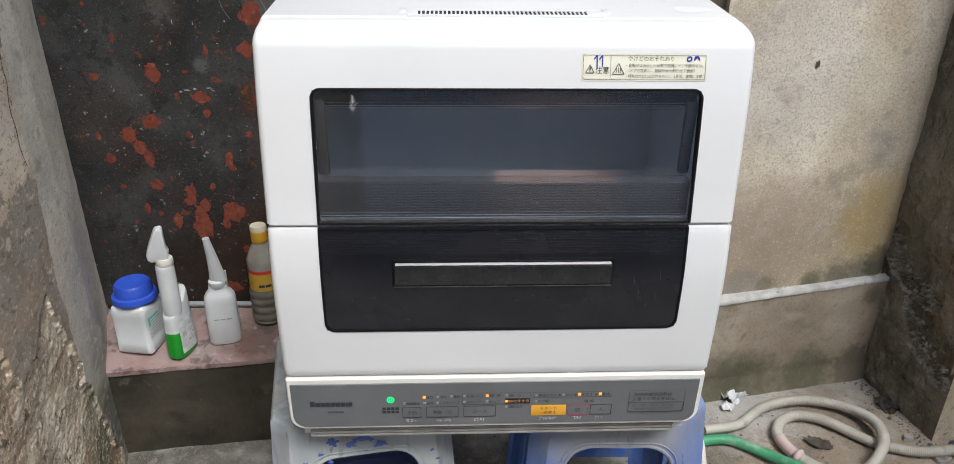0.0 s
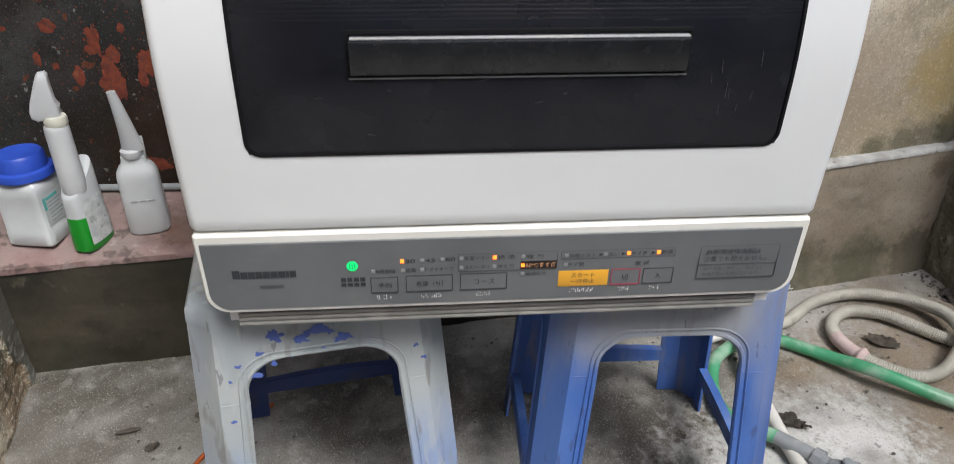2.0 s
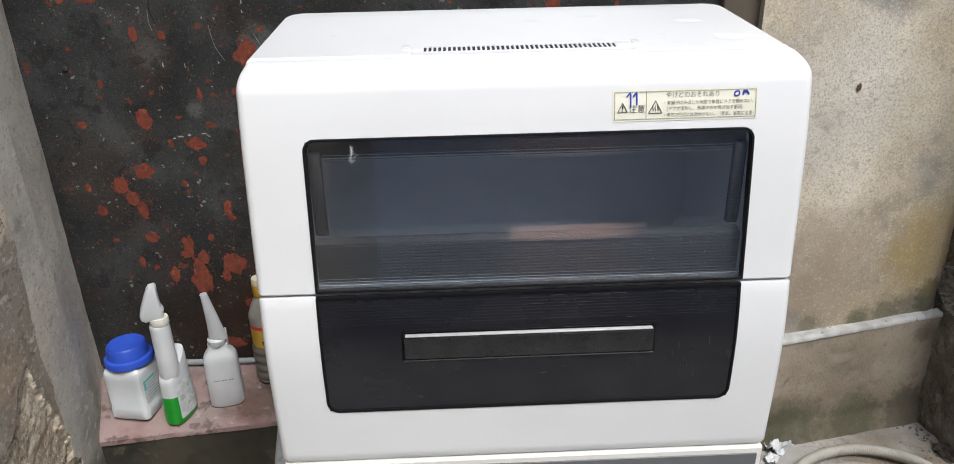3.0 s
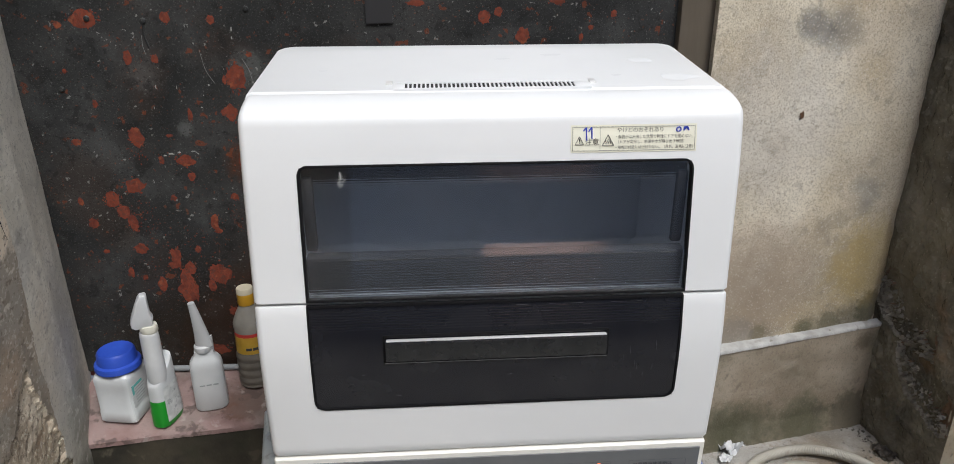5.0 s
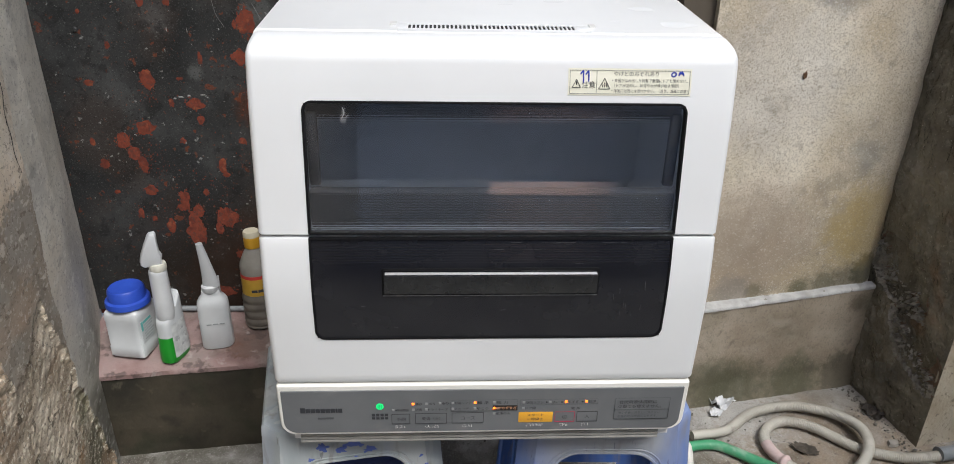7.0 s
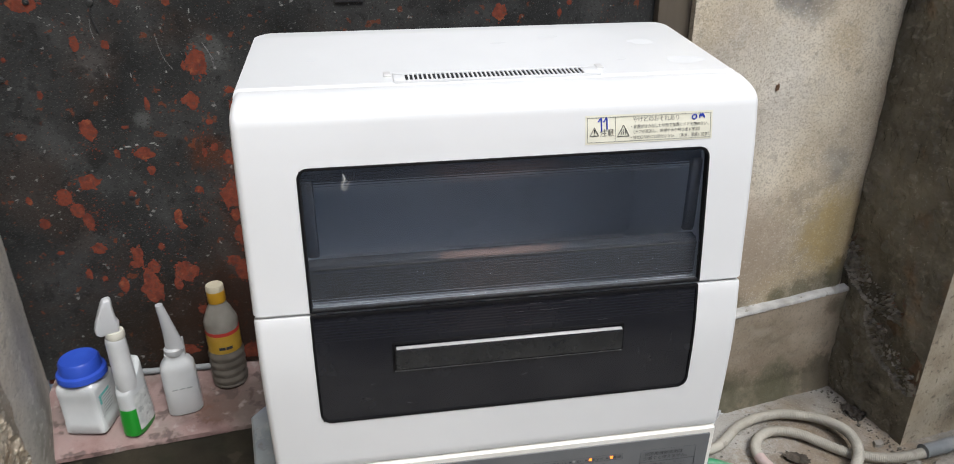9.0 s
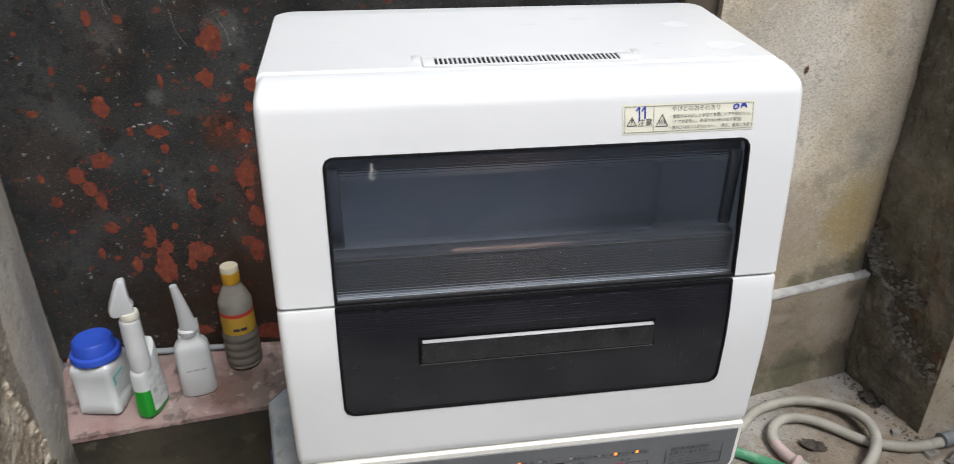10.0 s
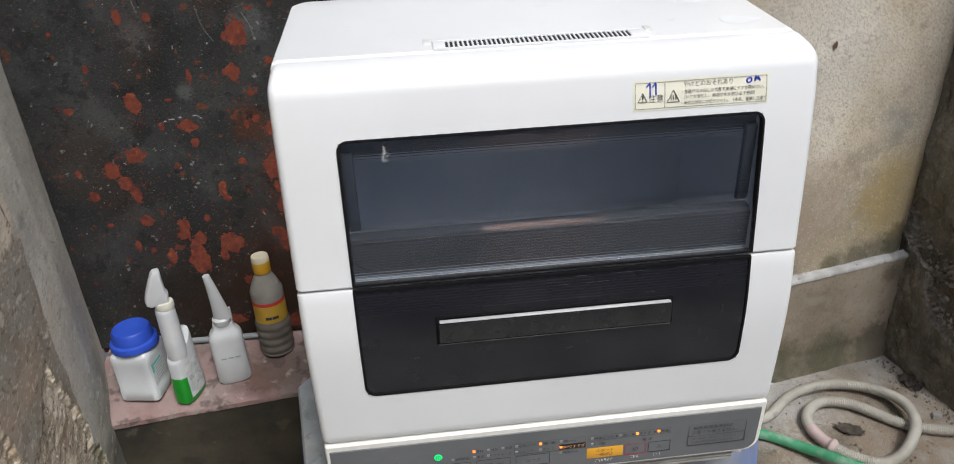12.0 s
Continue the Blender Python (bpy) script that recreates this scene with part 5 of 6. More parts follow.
    lamps = [(-0.0955, 0.4872, lit), (-0.0775, 0.4875, 0), (-0.0592, 0.488, 0), (-0.1222, 0.477, 0), (-0.0952, 0.4772, 0), (-0.0777, 0.4775, 0), (-0.0420, 0.4882, 0), (-0.0118, 0.4882, lit),
             (-0.0420, 0.4782, 0), (-0.0118, 0.4782, 0), (0.0143, 0.4882, 0), (0.0143, 0.4785, lit), (0.0143, 0.4688, 0), (0.0543, 0.4875, 0), (0.0905, 0.4877, 0), (0.1122, 0.4880, lit), (0.1402, 0.4882, lit), (0.0543, 0.4775, 0)]
    part("badge", box(0.0122, 0.0462, py(0.4785) + 0.0001, py(0.4785) + 0.0007, 0.4745, 0.4825, 0), BADGE, panel, "black badge with orange print")
    for x, z, on in lamps:
        part("indicator_lamp", box(x - 0.0017, x + 0.0017, py(z) - 0.0004, py(z) + 0.0004, z - 0.0016, z + 0.0016, 0), on or LAMP_OFF, panel)

    words = [("30", -0.0925, 0.4872, 0.0085, 0.0042), ("45", -0.0745, 0.4875, 0.0085, 0.0042), ("60", -0.0562, 0.488, 0.0085, 0.0042), ("4時間後", -0.1198, 0.477, 0.0185, 0.0045),
             ("送風", -0.0928, 0.4772, 0.0095, 0.0046), ("ドライキープ", -0.0752, 0.4775, 0.0265, 0.0042), ("低温ソフト", -0.0395, 0.4882, 0.0225, 0.0045), ("標 準", -0.0090, 0.4882, 0.0160, 0.0048),
             ("スピーディ", -0.0395, 0.4782, 0.0235, 0.0042), ("ゆとり", -0.0090, 0.4782, 0.0150, 0.0045), ("強 力", 0.0172, 0.4882, 0.0155, 0.0048), ("乾燥のみ", 0.0172, 0.4688, 0.0195, 0.0046),
             ("除菌ミスト", 0.0570, 0.4875, 0.0240, 0.0046), ("洗い", 0.0930, 0.4877, 0.0098, 0.0045), ("すすぎ", 0.1147, 0.4880, 0.0150, 0.0045), ("乾燥", 0.1428, 0.4882, 0.0105, 0.0048),
             ("ドア開", 0.0570, 0.4775, 0.0140, 0.0046), ("電 源", 0.1195, 0.4765, 0.0130, 0.0046), ("予約", -0.1185, 0.4610, 0.0125, 0.0062), ("乾燥（分）", -0.0835, 0.4615, 0.0245, 0.0062),
             ("コース", -0.0305, 0.4615, 0.0190, 0.0056), ("スタート", 0.0600, 0.4653, 0.0225, 0.0050), ("一時停止", 0.0600, 0.4580, 0.0225, 0.0052), ("切", 0.1080, 0.4610, 0.0066, 0.0066), ("入", 0.1397, 0.4615, 0.0064, 0.0060),
             ("台所用液体洗剤は", 0.1858, 0.4862, 0.0520, 0.0062), ("少量でも使えません。", 0.1845, 0.4785, 0.0600, 0.0060)]
    part("start_button", box(0.0482, 0.0955, py(0.461) + 0.0000, py(0.461) + 0.0010, 0.4525, 0.4703, 0.0004), AMBER, panel, "amber start button")
    for body_text, x, z, w, h in words:
        letters(body_text, x, z, w, h, INK, panel, "printed_word", lambda zz: py(zz) - 0.0003)
    letters("80℃すすぎ", 0.0170, 0.4785, 0.0280, 0.0050, BADGE_INK, panel, "printed_word", lambda zz: py(zz) - 0.0003)
    letters("泡が多量に発生し、洗えない", 0.1855, 0.4672, 0.0590, 0.0040, INK_SOFT, panel, "printed_word", lambda zz: py(zz) - 0.0002)
    letters("水漏れ等の原因となります。", 0.1855, 0.4612, 0.0560, 0.0040, INK_SOFT, panel, "printed_word", lambda zz: py(zz) - 0.0002)
    for x in (0.0845, 0.1055, 0.1335):
        b = bmesh.new()
        b.faces.new([b.verts.new((x + a, py(0.488) - 0.0002, 0.4876 + c)) for a, c in ((0, -0.0017), (0.0036, 0), (0, 0.0017))])
        part("arrow", b, INK, panel, smooth=False)
    for x0, x1, z0, z1, ink in ((-0.1250, -0.1000, 0.4525, 0.4698, INK), (-0.0930, -0.0500, 0.4525, 0.4705, INK), (-0.0432, 0.0003, 0.4525, 0.4707, INK), (0.0980, 0.1258, 0.4525, 0.4700, RED_INK), (0.1285, 0.1575, 0.4525, 0.4700, INK)):
        outline(x0, x1, z0, z1, 0.0006, ink, panel, "button_outline", y=py(0.461) - 0.0002)
    for x0, x1, z0, z1 in ((0.0492, 0.1560, 0.4832, 0.4922), (-0.0450, 0.0460, 0.4735, 0.4925), (0.1800, 0.2560, 0.4565, 0.4925), (0.1800, 0.2560, 0.4565, 0.4725)):
        outline(x0, x1, z0, z1, 0.00035, INK_SOFT, panel, "printed_frame", y=py(0.48) - 0.0001)
    for x, n in ((-0.1195, 4), (-0.0790, 5), (-0.0280, 4), (0.0600, 6), (0.1065, 3), (0.1370, 3)):
        dots = bmesh.new()
        for c in range(n):
            for px in (0, 1):
                for pz in range(3):
                    if rnd.random() < 0.5:
                        lathe([(0.00055, 0), (0.0003, 0.0005)], 6, bm=dots)
                        for v in dots.verts[-12:]:
                            v.co = (x + 0.0040 * c + 0.0017 * px + v.co.x, py(0.447) - v.co.z, 0.4490 - 0.0016 * pz + v.co.y)
        part("braille_dots", dots, WHITE_INK, panel)

    # ribbed foot strip and feet
    strip = part("foot_strip", box(XL + 0.024, XR - 0.0305, 0.016, 0.06, 0.4105, 0.4335, 0.002), GRILLE, d, "dusty grey ribbed foot strip")
    for k in range(4):
        part("rib", box(XL + 0.0245, XR - 0.031, 0.0125, 0.017, 0.4112 + 0.0053 * k, 0.4146 + 0.0053 * k, 0.0008), GRILLE, strip)
    for x in (-0.20, 0.21):
        for y in (0.07, 0.28):
            part("foot", moved(lathe([(0.014, 0.405), (0.016, 0.407), (0.016, 0.414)], 20), Matrix.Translation((x, y, 0))), RUBBER, d)

    # warning sticker
    LX0, LX1, LZ0, LZ1 = 0.0865, 0.2295, 0.9045, 0.9345
    st = bmesh.new()
    sz = np.linspace(LZ0, LZ1, 8)
    line = dense(rounded(LX0, LX1, LZ0, LZ1, (0.0015,) * 4, 3), 0.004)

    def lab_y(z):
        ys, zs = [p[0] for p in up_line[1:]], [p[1] for p in up_line[1:]]
        return float(np.interp(z, zs, ys)) - 0.0005

    cols = np.linspace(LX0, LX1, 12)
    g = [[st.verts.new((x, lab_y(z), z)) for z in sz] for x in cols]
    for i in range(11):
        for j in range(7):
            st.faces.new((g[i][j], g[i + 1][j], g[i + 1][j + 1], g[i][j + 1]))
    sticker = part("warning_sticker", st, STICKER, upper, "cream caution sticker with printed words and blue pen marks")
    ly = lambda z: lab_y(z) - 0.0004

    def flat_line(pts, w, mat, name):
        b = sweep(smooth_path([(x, ly(z) - 0.0001, z) for x, z in pts], 0.0012), w, 6)
        return part(name, b, mat, sticker)

    a, c = 0.0022, 0.0022
    for x0, z0, x1, z1 in ((LX0 + a, LZ0 + c, LX1 - a, LZ0 + c), (LX1 - a, LZ0 + c, LX1 - a, LZ1 - c), (LX1 - a, LZ1 - c, LX0 + a, LZ1 - c), (LX0 + a, LZ1 - c, LX0 + a, LZ0 + c), (0.1195, LZ0 + c, 0.1195, LZ1 - c)):
        flat_line([(x0 + (x1 - x0) * k / 6, z0 + (z1 - z0) * k / 6) for k in range(7)], 0.00018, INK_SOFT, "printed_line")
    for x, z, w, h in ((0.0915, 0.9135, 0.0095, 0.0088), (0.1220, 0.9120, 0.0130, 0.0118)):
        for p, q in (((x, z), (x + w, z)), ((x + w, z), (x + w / 2, z + h)), ((x + w / 2, z + h), (x, z))):
            flat_line([(p[0] + (q[0] - p[0]) * k / 4, p[1] + (q[1] - p[1]) * k / 4) for k in range(5)], 0.0004, STICKER_INK, "warning_triangle")
    flat_line([(0.0963, 0.9162), (0.0963, 0.9200)], 0.0006, INK, "warning_triangle")
    flat_line([(0.0963, 0.9146), (0.0963, 0.9150)], 0.0006, INK, "warning_triangle")
    for k in range(3):
        flat_line([(0.1260 + 0.0024 * k, 0.9138), (0.1266 + 0.0024 * k, 0.9155), (0.1256 + 0.0024 * k, 0.9172), (0.1262 + 0.0024 * k, 0.919)], 0.00035, INK, "warning_triangle")
    letters("注意", 0.1025, 0.9165, 0.0155, 0.0078, STICKER_INK, sticker, "printed_word", ly)
    letters("やけどのおそれあり", 0.1390, 0.9288, 0.0520, 0.0052, STICKER_INK, sticker, "printed_word", ly)
    letters("・食器がはみ出した状態で無理にドアを閉めない。", 0.1372, 0.9215, 0.0875, 0.0040, STICKER_INK, sticker, "printed_word", ly)
    letters("（ドアが変形し、熱湯や水が飛び出す原因）", 0.1400, 0.9160, 0.0750, 0.0040, STICKER_INK, sticker, "printed_word", ly)
    letters("・排気口付近には近付かない。（蒸気、温風に注意）", 0.1372, 0.9100, 0.0885, 0.0040, STICKER_INK, sticker, "printed_word", ly)
    marks = [[(0.1005, 0.9280), (0.1030, 0.9310), (0.1040, 0.9318), (0.1042, 0.9180)], [(0.1065, 0.9275), (0.1090, 0.9310), (0.1100, 0.9318), (0.1102, 0.9200)],
             [(0.2100, 0.9310), (0.2068, 0.9300), (0.2062, 0.9272), (0.2085, 0.9262), (0.2112, 0.9280), (0.2104, 0.9308)], [(0.2145, 0.9270), (0.2152, 0.9312), (0.2160, 0.9300)],
             [(0.2160, 0.9315), (0.2162, 0.9290), (0.2180, 0.9310), (0.2186, 0.9290), (0.2200, 0.9285)], [(0.2175, 0.9318), (0.2190, 0.9300), (0.2202, 0.9272)]]
    for m in marks:
        flat_line(m, 0.0008, BLUE_INK, "pen_mark")
    # it leans a little
    d.matrix_basis = Matrix.Translation((-0.0025, 0, 0)) @ d.matrix_basis @ Matrix.Rotation(radians(0.35), 4, "Y")
    return d


build_dishwasher()


# water left on the lid
def puddle(x, y, rx, ry, seed):
    b = blob(rx, ry, seed, 48, 0.4, 0.00012, True)
    moved(b, Matrix.Translation((x, y, top_z(y) - 0.0061 * (x - XM) + 0.0002)) @ Matrix.Rotation(radians(0.35), 4, "Y") @ Matrix.Rotation(radians(-90 + 4.76), 4, "X"))
    ob = finish("water_puddle", b, WATER)
    tagged(ob, "small clear water puddle on the white dishwasher lid", "water", "water on the lid")


for k, (x, y, rx, ry) in enumerate([(0.212, 0.215, 0.016, 0.012), (0.238, 0.135, 0.022, 0.015), (0.165, 0.145, 0.006, 0.003), (0.10, 0.25, 0.012, 0.006), (-0.20, 0.18, 0.006, 0.003), (0.03, 0.23, 0.010, 0.004)]):
    puddle(x, y, rx, ry, 31 + k)


# ---- stools ----
def build_stool(x, y, turn, mat, inner, rail_z, label, chips):
    H = 0.405
    s = thing("stool", x, y, 0.0, label, "stool", "plastic stools under the dishwasher")
    turned = Matrix.Rotation(radians(turn), 3, "Z")
    half = lambda z: 0.157 + (0.129 - 0.157) * z / H
    cut = 0.026

    def spot(side, u, z, inward=0.0):
        """side 0 front, 1 right, 2 back, 3 left; u in metres along it, from its middle."""
        h = half(z) - inward
        return turned @ Vector({0: (u, -h, z), 1: (h, u, z), 2: (-u, h, z), 3: (-h, -u, z)}[side]) + Vector((x, y, 0))

    def shell(own):
        """Welds the faces to one moulded wall with a thickness."""
        bmesh.ops.remove_doubles(own, verts=own.verts[:], dist=0.0004)
        bmesh.ops.recalc_face_normals(own, faces=own.faces[:])
        f = own.faces[0]
        if f.normal.dot(f.calc_center_median() - Vector((x, y, f.calc_center_median().z))) < 0:
            bmesh.ops.reverse_faces(own, faces=own.faces[:])
        bmesh.ops.solidify(own, geom=own.faces[:], thickness=0.0035)
        return own

    def strip(own, side, pts, t=0.0035, solid=False):
        f = [own.verts.new(spot(side, u, z)) for u, z in pts]
        own.faces.new(f)
        if not solid:
            return
        b = [own.verts.new(spot(side, u, z, t)) for u, z in pts]
        own.faces.new(b[::-1])
        for i in range(len(f)):
            j = (i + 1) % len(f)
            own.faces.new((f[j], f[i], b[i], b[j]))

    gap = lambda z: half(z) - cut - 0.031          # half the opening's width
    SPLIT = 0.291
    seat = bmesh.new()
    rows = []
    for z, k in ((H - 0.020, 0.0), (H - 0.006, 0.0), (H - 0.0015, 0.003), (H, 0.008)):
        h = half(z) - k + 0.0005
        c = cut - k * 0.4
        loop = [(h, -h + c), (h, h - c), (h - c, h), (-h + c, h), (-h, h - c), (-h, -h + c), (-h + c, -h), (h - c, -h)]
        rows.append([seat.verts.new(turned @ Vector((a, b, z)) + Vector((x, y, 0))) for a, b in loop])
    for a, b in zip(rows, rows[1:]):
        for i in range(8):
            seat.faces.new((a[i], a[(i + 1) % 8], b[(i + 1) % 8], b[i]))
    seat.faces.new(rows[-1])
    seat.faces.new(rows[0][::-1])
    part("seat", seat, mat, s)
    for side in range(4):
        apron = bmesh.new()
        zt = H - 0.019
        arch = []
        r = 0.042
        g = gap(SPLIT)
        for k in range(9):
            a = radians(180 - 90 * k / 8)
            arch.append((-g + r + r * math.cos(a), SPLIT + 0.010 + r * math.sin(a)))
        for k in range(9):
            a = radians(90 - 90 * k / 8)
            arch.append((g - r + r * math.cos(a), SPLIT + 0.010 + r * math.sin(a)))
        arch = [(-g, SPLIT)] + arch + [(g, SPLIT)]
        w0, w1 = half(SPLIT) - cut, half(zt) - cut
        top = [(w1 * (1 - 2 * k / (len(arch) - 1)), zt) for k in range(len(arch))][::-1]
        for i in range(len(arch) - 1):
            strip_pts = [arch[i], arch[i + 1], top[i + 1], top[i]]
            strip(apron, side, strip_pts)
        strip(apron, side, [(-w0, SPLIT), (-g, SPLIT), (top[0][0], zt)])
        strip(apron, side, [(g, SPLIT), (w0, SPLIT), (top[-1][0], zt)])
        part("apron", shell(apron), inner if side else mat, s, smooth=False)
        # a raised bead round the opening
        low = 0.075
        line = [(-gap(low) - 0.003, low), (-gap(0.2) - 0.003, 0.2)] + [(u * 1.03, z + 0.003) for u, z in arch[1:-1]] + [(gap(0.2) + 0.003, 0.2), (gap(low) + 0.003, low)]
        part("bead", sweep([spot(side, u, z, 0.0) for u, z in line], 0.0028, 6), mat if side == 0 else inner, s)
        if side == 0:
            wide = [(-gap(low) - 0.011, low), (-gap(0.2) - 0.011, 0.2)] + [(u * 1.03 + math.copysign(0.006, u), z + 0.009) for u, z in arch[1:-1]] + [(gap(0.2) + 0.011, 0.2), (gap(low) + 0.011, low)]
            part("bead", sweep([spot(side, u, z, -0.0006) for u, z in wide], 0.0013, 5), mat, s)
        rail = bmesh.new()
        a, c = rail_z, rail_z + 0.024
        rail_pts = [(-gap(a), a), (gap(a), a), (gap(c), c - 0.002), (gap(c) * 0.5, c + 0.002), (0, c + 0.003), (-gap(c) * 0.5, c + 0.002), (-gap(c), c - 0.002)]
        strip(rail, side, rail_pts, 0.012, True)
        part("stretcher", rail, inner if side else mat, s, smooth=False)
    for corner in range(4):
        leg = bmesh.new()
        a, b = corner, (corner + 1) % 4
        n = 8
        for k in range(n):
            z0, z1 = SPLIT * k / n, SPLIT * (k + 1) / n
            e = lambda z: half(z) - cut
            strip(leg, a, [(gap(z0), z0), (e(z0), z0), (e(z1), z1), (gap(z1), z1)])
            strip(leg, b, [(-e(z0), z0), (-gap(z0), z0), (-gap(z1), z1), (-e(z1), z1)])
        zs = [SPLIT * k / 8 for k in range(9)] + [H - 0.019]
        vs = [(leg.verts.new(spot(a, half(z) - cut, z)), leg.verts.new(spot(b, -half(z) + cut, z))) for z in zs]
        for p, q in zip(vs, vs[1:]):
            leg.faces.new((p[0], p[1], q[1], q[0]))
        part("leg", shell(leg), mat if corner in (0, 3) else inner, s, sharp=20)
    for sign in (-1, 1):
        u0, u1 = gap(SPLIT + 0.002) + 0.001, half(SPLIT) - cut - 0.001
        part("mould_seam", sweep([spot(0, sign * u, SPLIT + 0.001, -0.0002) for u in (u0, (u0 + u1) / 2, u1)], 0.0006, 5), mat, s)
    for k, (u, z, rx, rz, side) in enumerate(chips):
        c = blob(0.8 * rx, 0.8 * rz, 300 + k, 70, 0.95, 0.0003)
        p = spot(side, u, z)
        part("bare_patch", moved(c, Matrix.Translation((p.x, p.y - 0.0006, p.z)) @ Matrix.Rotation(radians(turn), 4, "Z") @ Matrix.Rotation(math.atan((0.129 - 0.157) / H), 4, "X")), BLUE_CHIP, s)
    return s


build_stool(-0.2105, 0.185, 9, GREY_WORN, SHADED_BLUE, 0.058, "blue plastic stool coated in pale grey lime, chipped to blue", [(-0.045, 0.371, 0.009, 0.007, 0), (-0.018, 0.363, 0.010, 0.008, 0), (0.022, 0.359, 0.011, 0.006, 0), (-0.07, 0.325, 0.008, 0.004, 0), (-0.05, 0.338, 0.004, 0.003, 0),
            (0.002, 0.347, 0.007, 0.003, 0), (-0.03, 0.345, 0.005, 0.003, 0), (-0.085, 0.34, 0.005, 0.002, 0), (0.1, 0.335, 0.003, 0.003, 0), (-0.004, 0.372, 0.012, 0.006, 0), (0.012, 0.368, 0.006, 0.004, 0), (-0.062, 0.352, 0.005, 0.003, 0), (-0.095, 0.322, 0.003, 0.002, 0), (0.046, 0.345, 0.006, 0.002, 0), (0.108, 0.318, 0.004, 0.002, 0), (-0.1, 0.27, 0.004, 0.002, 0)])
build_stool(0.1945, 0.186, -2, BLUE_WORN, BLUE_WORN, 0.074, "scuffed blue plastic stool", [])


# ---- bottles on the ledge ----


def placed(bm, x, y, z, turn=0.0):
    return moved(bm, Matrix.Translation((x, y, z)) @ Matrix.Rotation(radians(turn), 4, "Z"))


def build_jar():
    x, y, t = -0.694, 0.519, -10
    LZ = ledge_z(x, y) - 0.001
    j = thing("jar", x, y, LZ, "square white plastic jar with a blue screw cap on the ledge", "jar")
    w = 0.0378
    prof = [(w * 0.93, 0.0), (w, 0.004), (w, 0.026), (w * 0.975, 0.028), (w * 0.975, 0.086), (w * 0.99, 0.090), (w * 0.985, 0.102), (w * 0.94, 0.109), (w * 0.80, 0.114), (w * 0.70, 0.121)]
    body = part("body", placed(lathe([(p, q * 0.95) for p, q in prof], 64, power=11), x, y, LZ, t), JAR_WHITE, j)
    cap = bmesh.new()
    seg = 72
    prof = [(0.0405, 0.118), (0.0430, 0.119), (0.0430, 0.127), (0.0415, 0.1305), (0.0358, 0.1325), (0.0345, 0.1515), (0.0318, 0.1555), (0.0, 0.1565)]
    rings = []
    for k, (r, z) in enumerate(prof):
        ringv = []
        for i in range(seg):
            a = 2 * math.pi * i / seg
            rr = r + (0.0007 if (i % 2 and 3 <= k <= 5) else 0)
            ringv.append(cap.verts.new((max(rr, 0.0004) * math.cos(a), max(rr, 0.0004) * math.sin(a), z)))
        rings.append(ringv)
    for a, b in zip(rings, rings[1:]):
        for i in range(seg):
            cap.faces.new((a[i], a[(i + 1) % seg], b[(i + 1) % seg], b[i]))
    cap.faces.new(rings[0][::-1])
    cap.faces.new(rings[-1])
    part("cap", placed(cap, x, y, LZ - 0.0075, t), CAP_BLUE, j, "blue screw cap with a wide skirt", sharp=50)
    # side label, as bars
    m = Matrix.Translation((x, y, LZ)) @ Matrix.Rotation(radians(t), 4, "Z")
    lab = moved(box(w * 0.975 + 0.0001, w * 0.975 + 0.0006, -0.030, 0.030, 0.034, 0.084, 0.0), m)
    lab = part("label", lab, JAR_WHITE, body, "white label with teal and grey print")
    part("print_bar", moved(box(w * 0.975 + 0.0004, w * 0.975 + 0.0010, -0.0295, -0.0235, 0.062, 0.082), m), TEAL_INK, lab)
    part("print_bar", moved(box(w * 0.975 + 0.0004, w * 0.975 + 0.0010, -0.022, 0.006, 0.076, 0.081), m), TEAL_INK, lab)
    for k in range(6):
        part("print_bar", moved(box(w * 0.975 + 0.0004, w * 0.975 + 0.0010, -0.021, 0.012 - 0.004 * (k % 3), 0.070 - 0.006 * k, 0.0722 - 0.006 * k), m), GREY_INK, lab)


build_jar()


def nozzle(x, y, z, turn, s=1.0):
    """A trigger head, its nozzle towards local -x."""
    b = bmesh.new()
    outline_pts = [(-0.014, -0.006), (-0.028, -0.007), (-0.036, -0.001), (-0.037, 0.009), (-0.033, 0.022), (-0.022, 0.046), (-0.013, 0.064), (-0.008, 0.069), (0.003, 0.070), (0.006, 0.066), (0.006, 0.045), (0.007, 0.022), (0.0115, 0.014), (0.009, 0.006), (0.009, -0.004), (-0.008, -0.005)]
    sides = []
    for yy, k in ((-0.0125, 0.80), (-0.0105, 0.94), (-0.006, 1.0), (0.006, 1.0), (0.0105, 0.94), (0.0125, 0.80)):
        sides.append([b.verts.new((-0.006 + (px + 0.006) * k * s * 0.88, yy * s, (0.035 + (pz - 0.035) * k) * s * 0.95)) for px, pz in outline_pts])
    for p, q in zip(sides, sides[1:]):
        for i in range(len(p)):
            jn = (i + 1) % len(p)
            b.faces.new((p[i], p[jn], q[jn], q[i]))
    b.faces.new(sides[0][::-1])
    b.faces.new(sides[-1])
    return placed(b, x, y, z, turn)


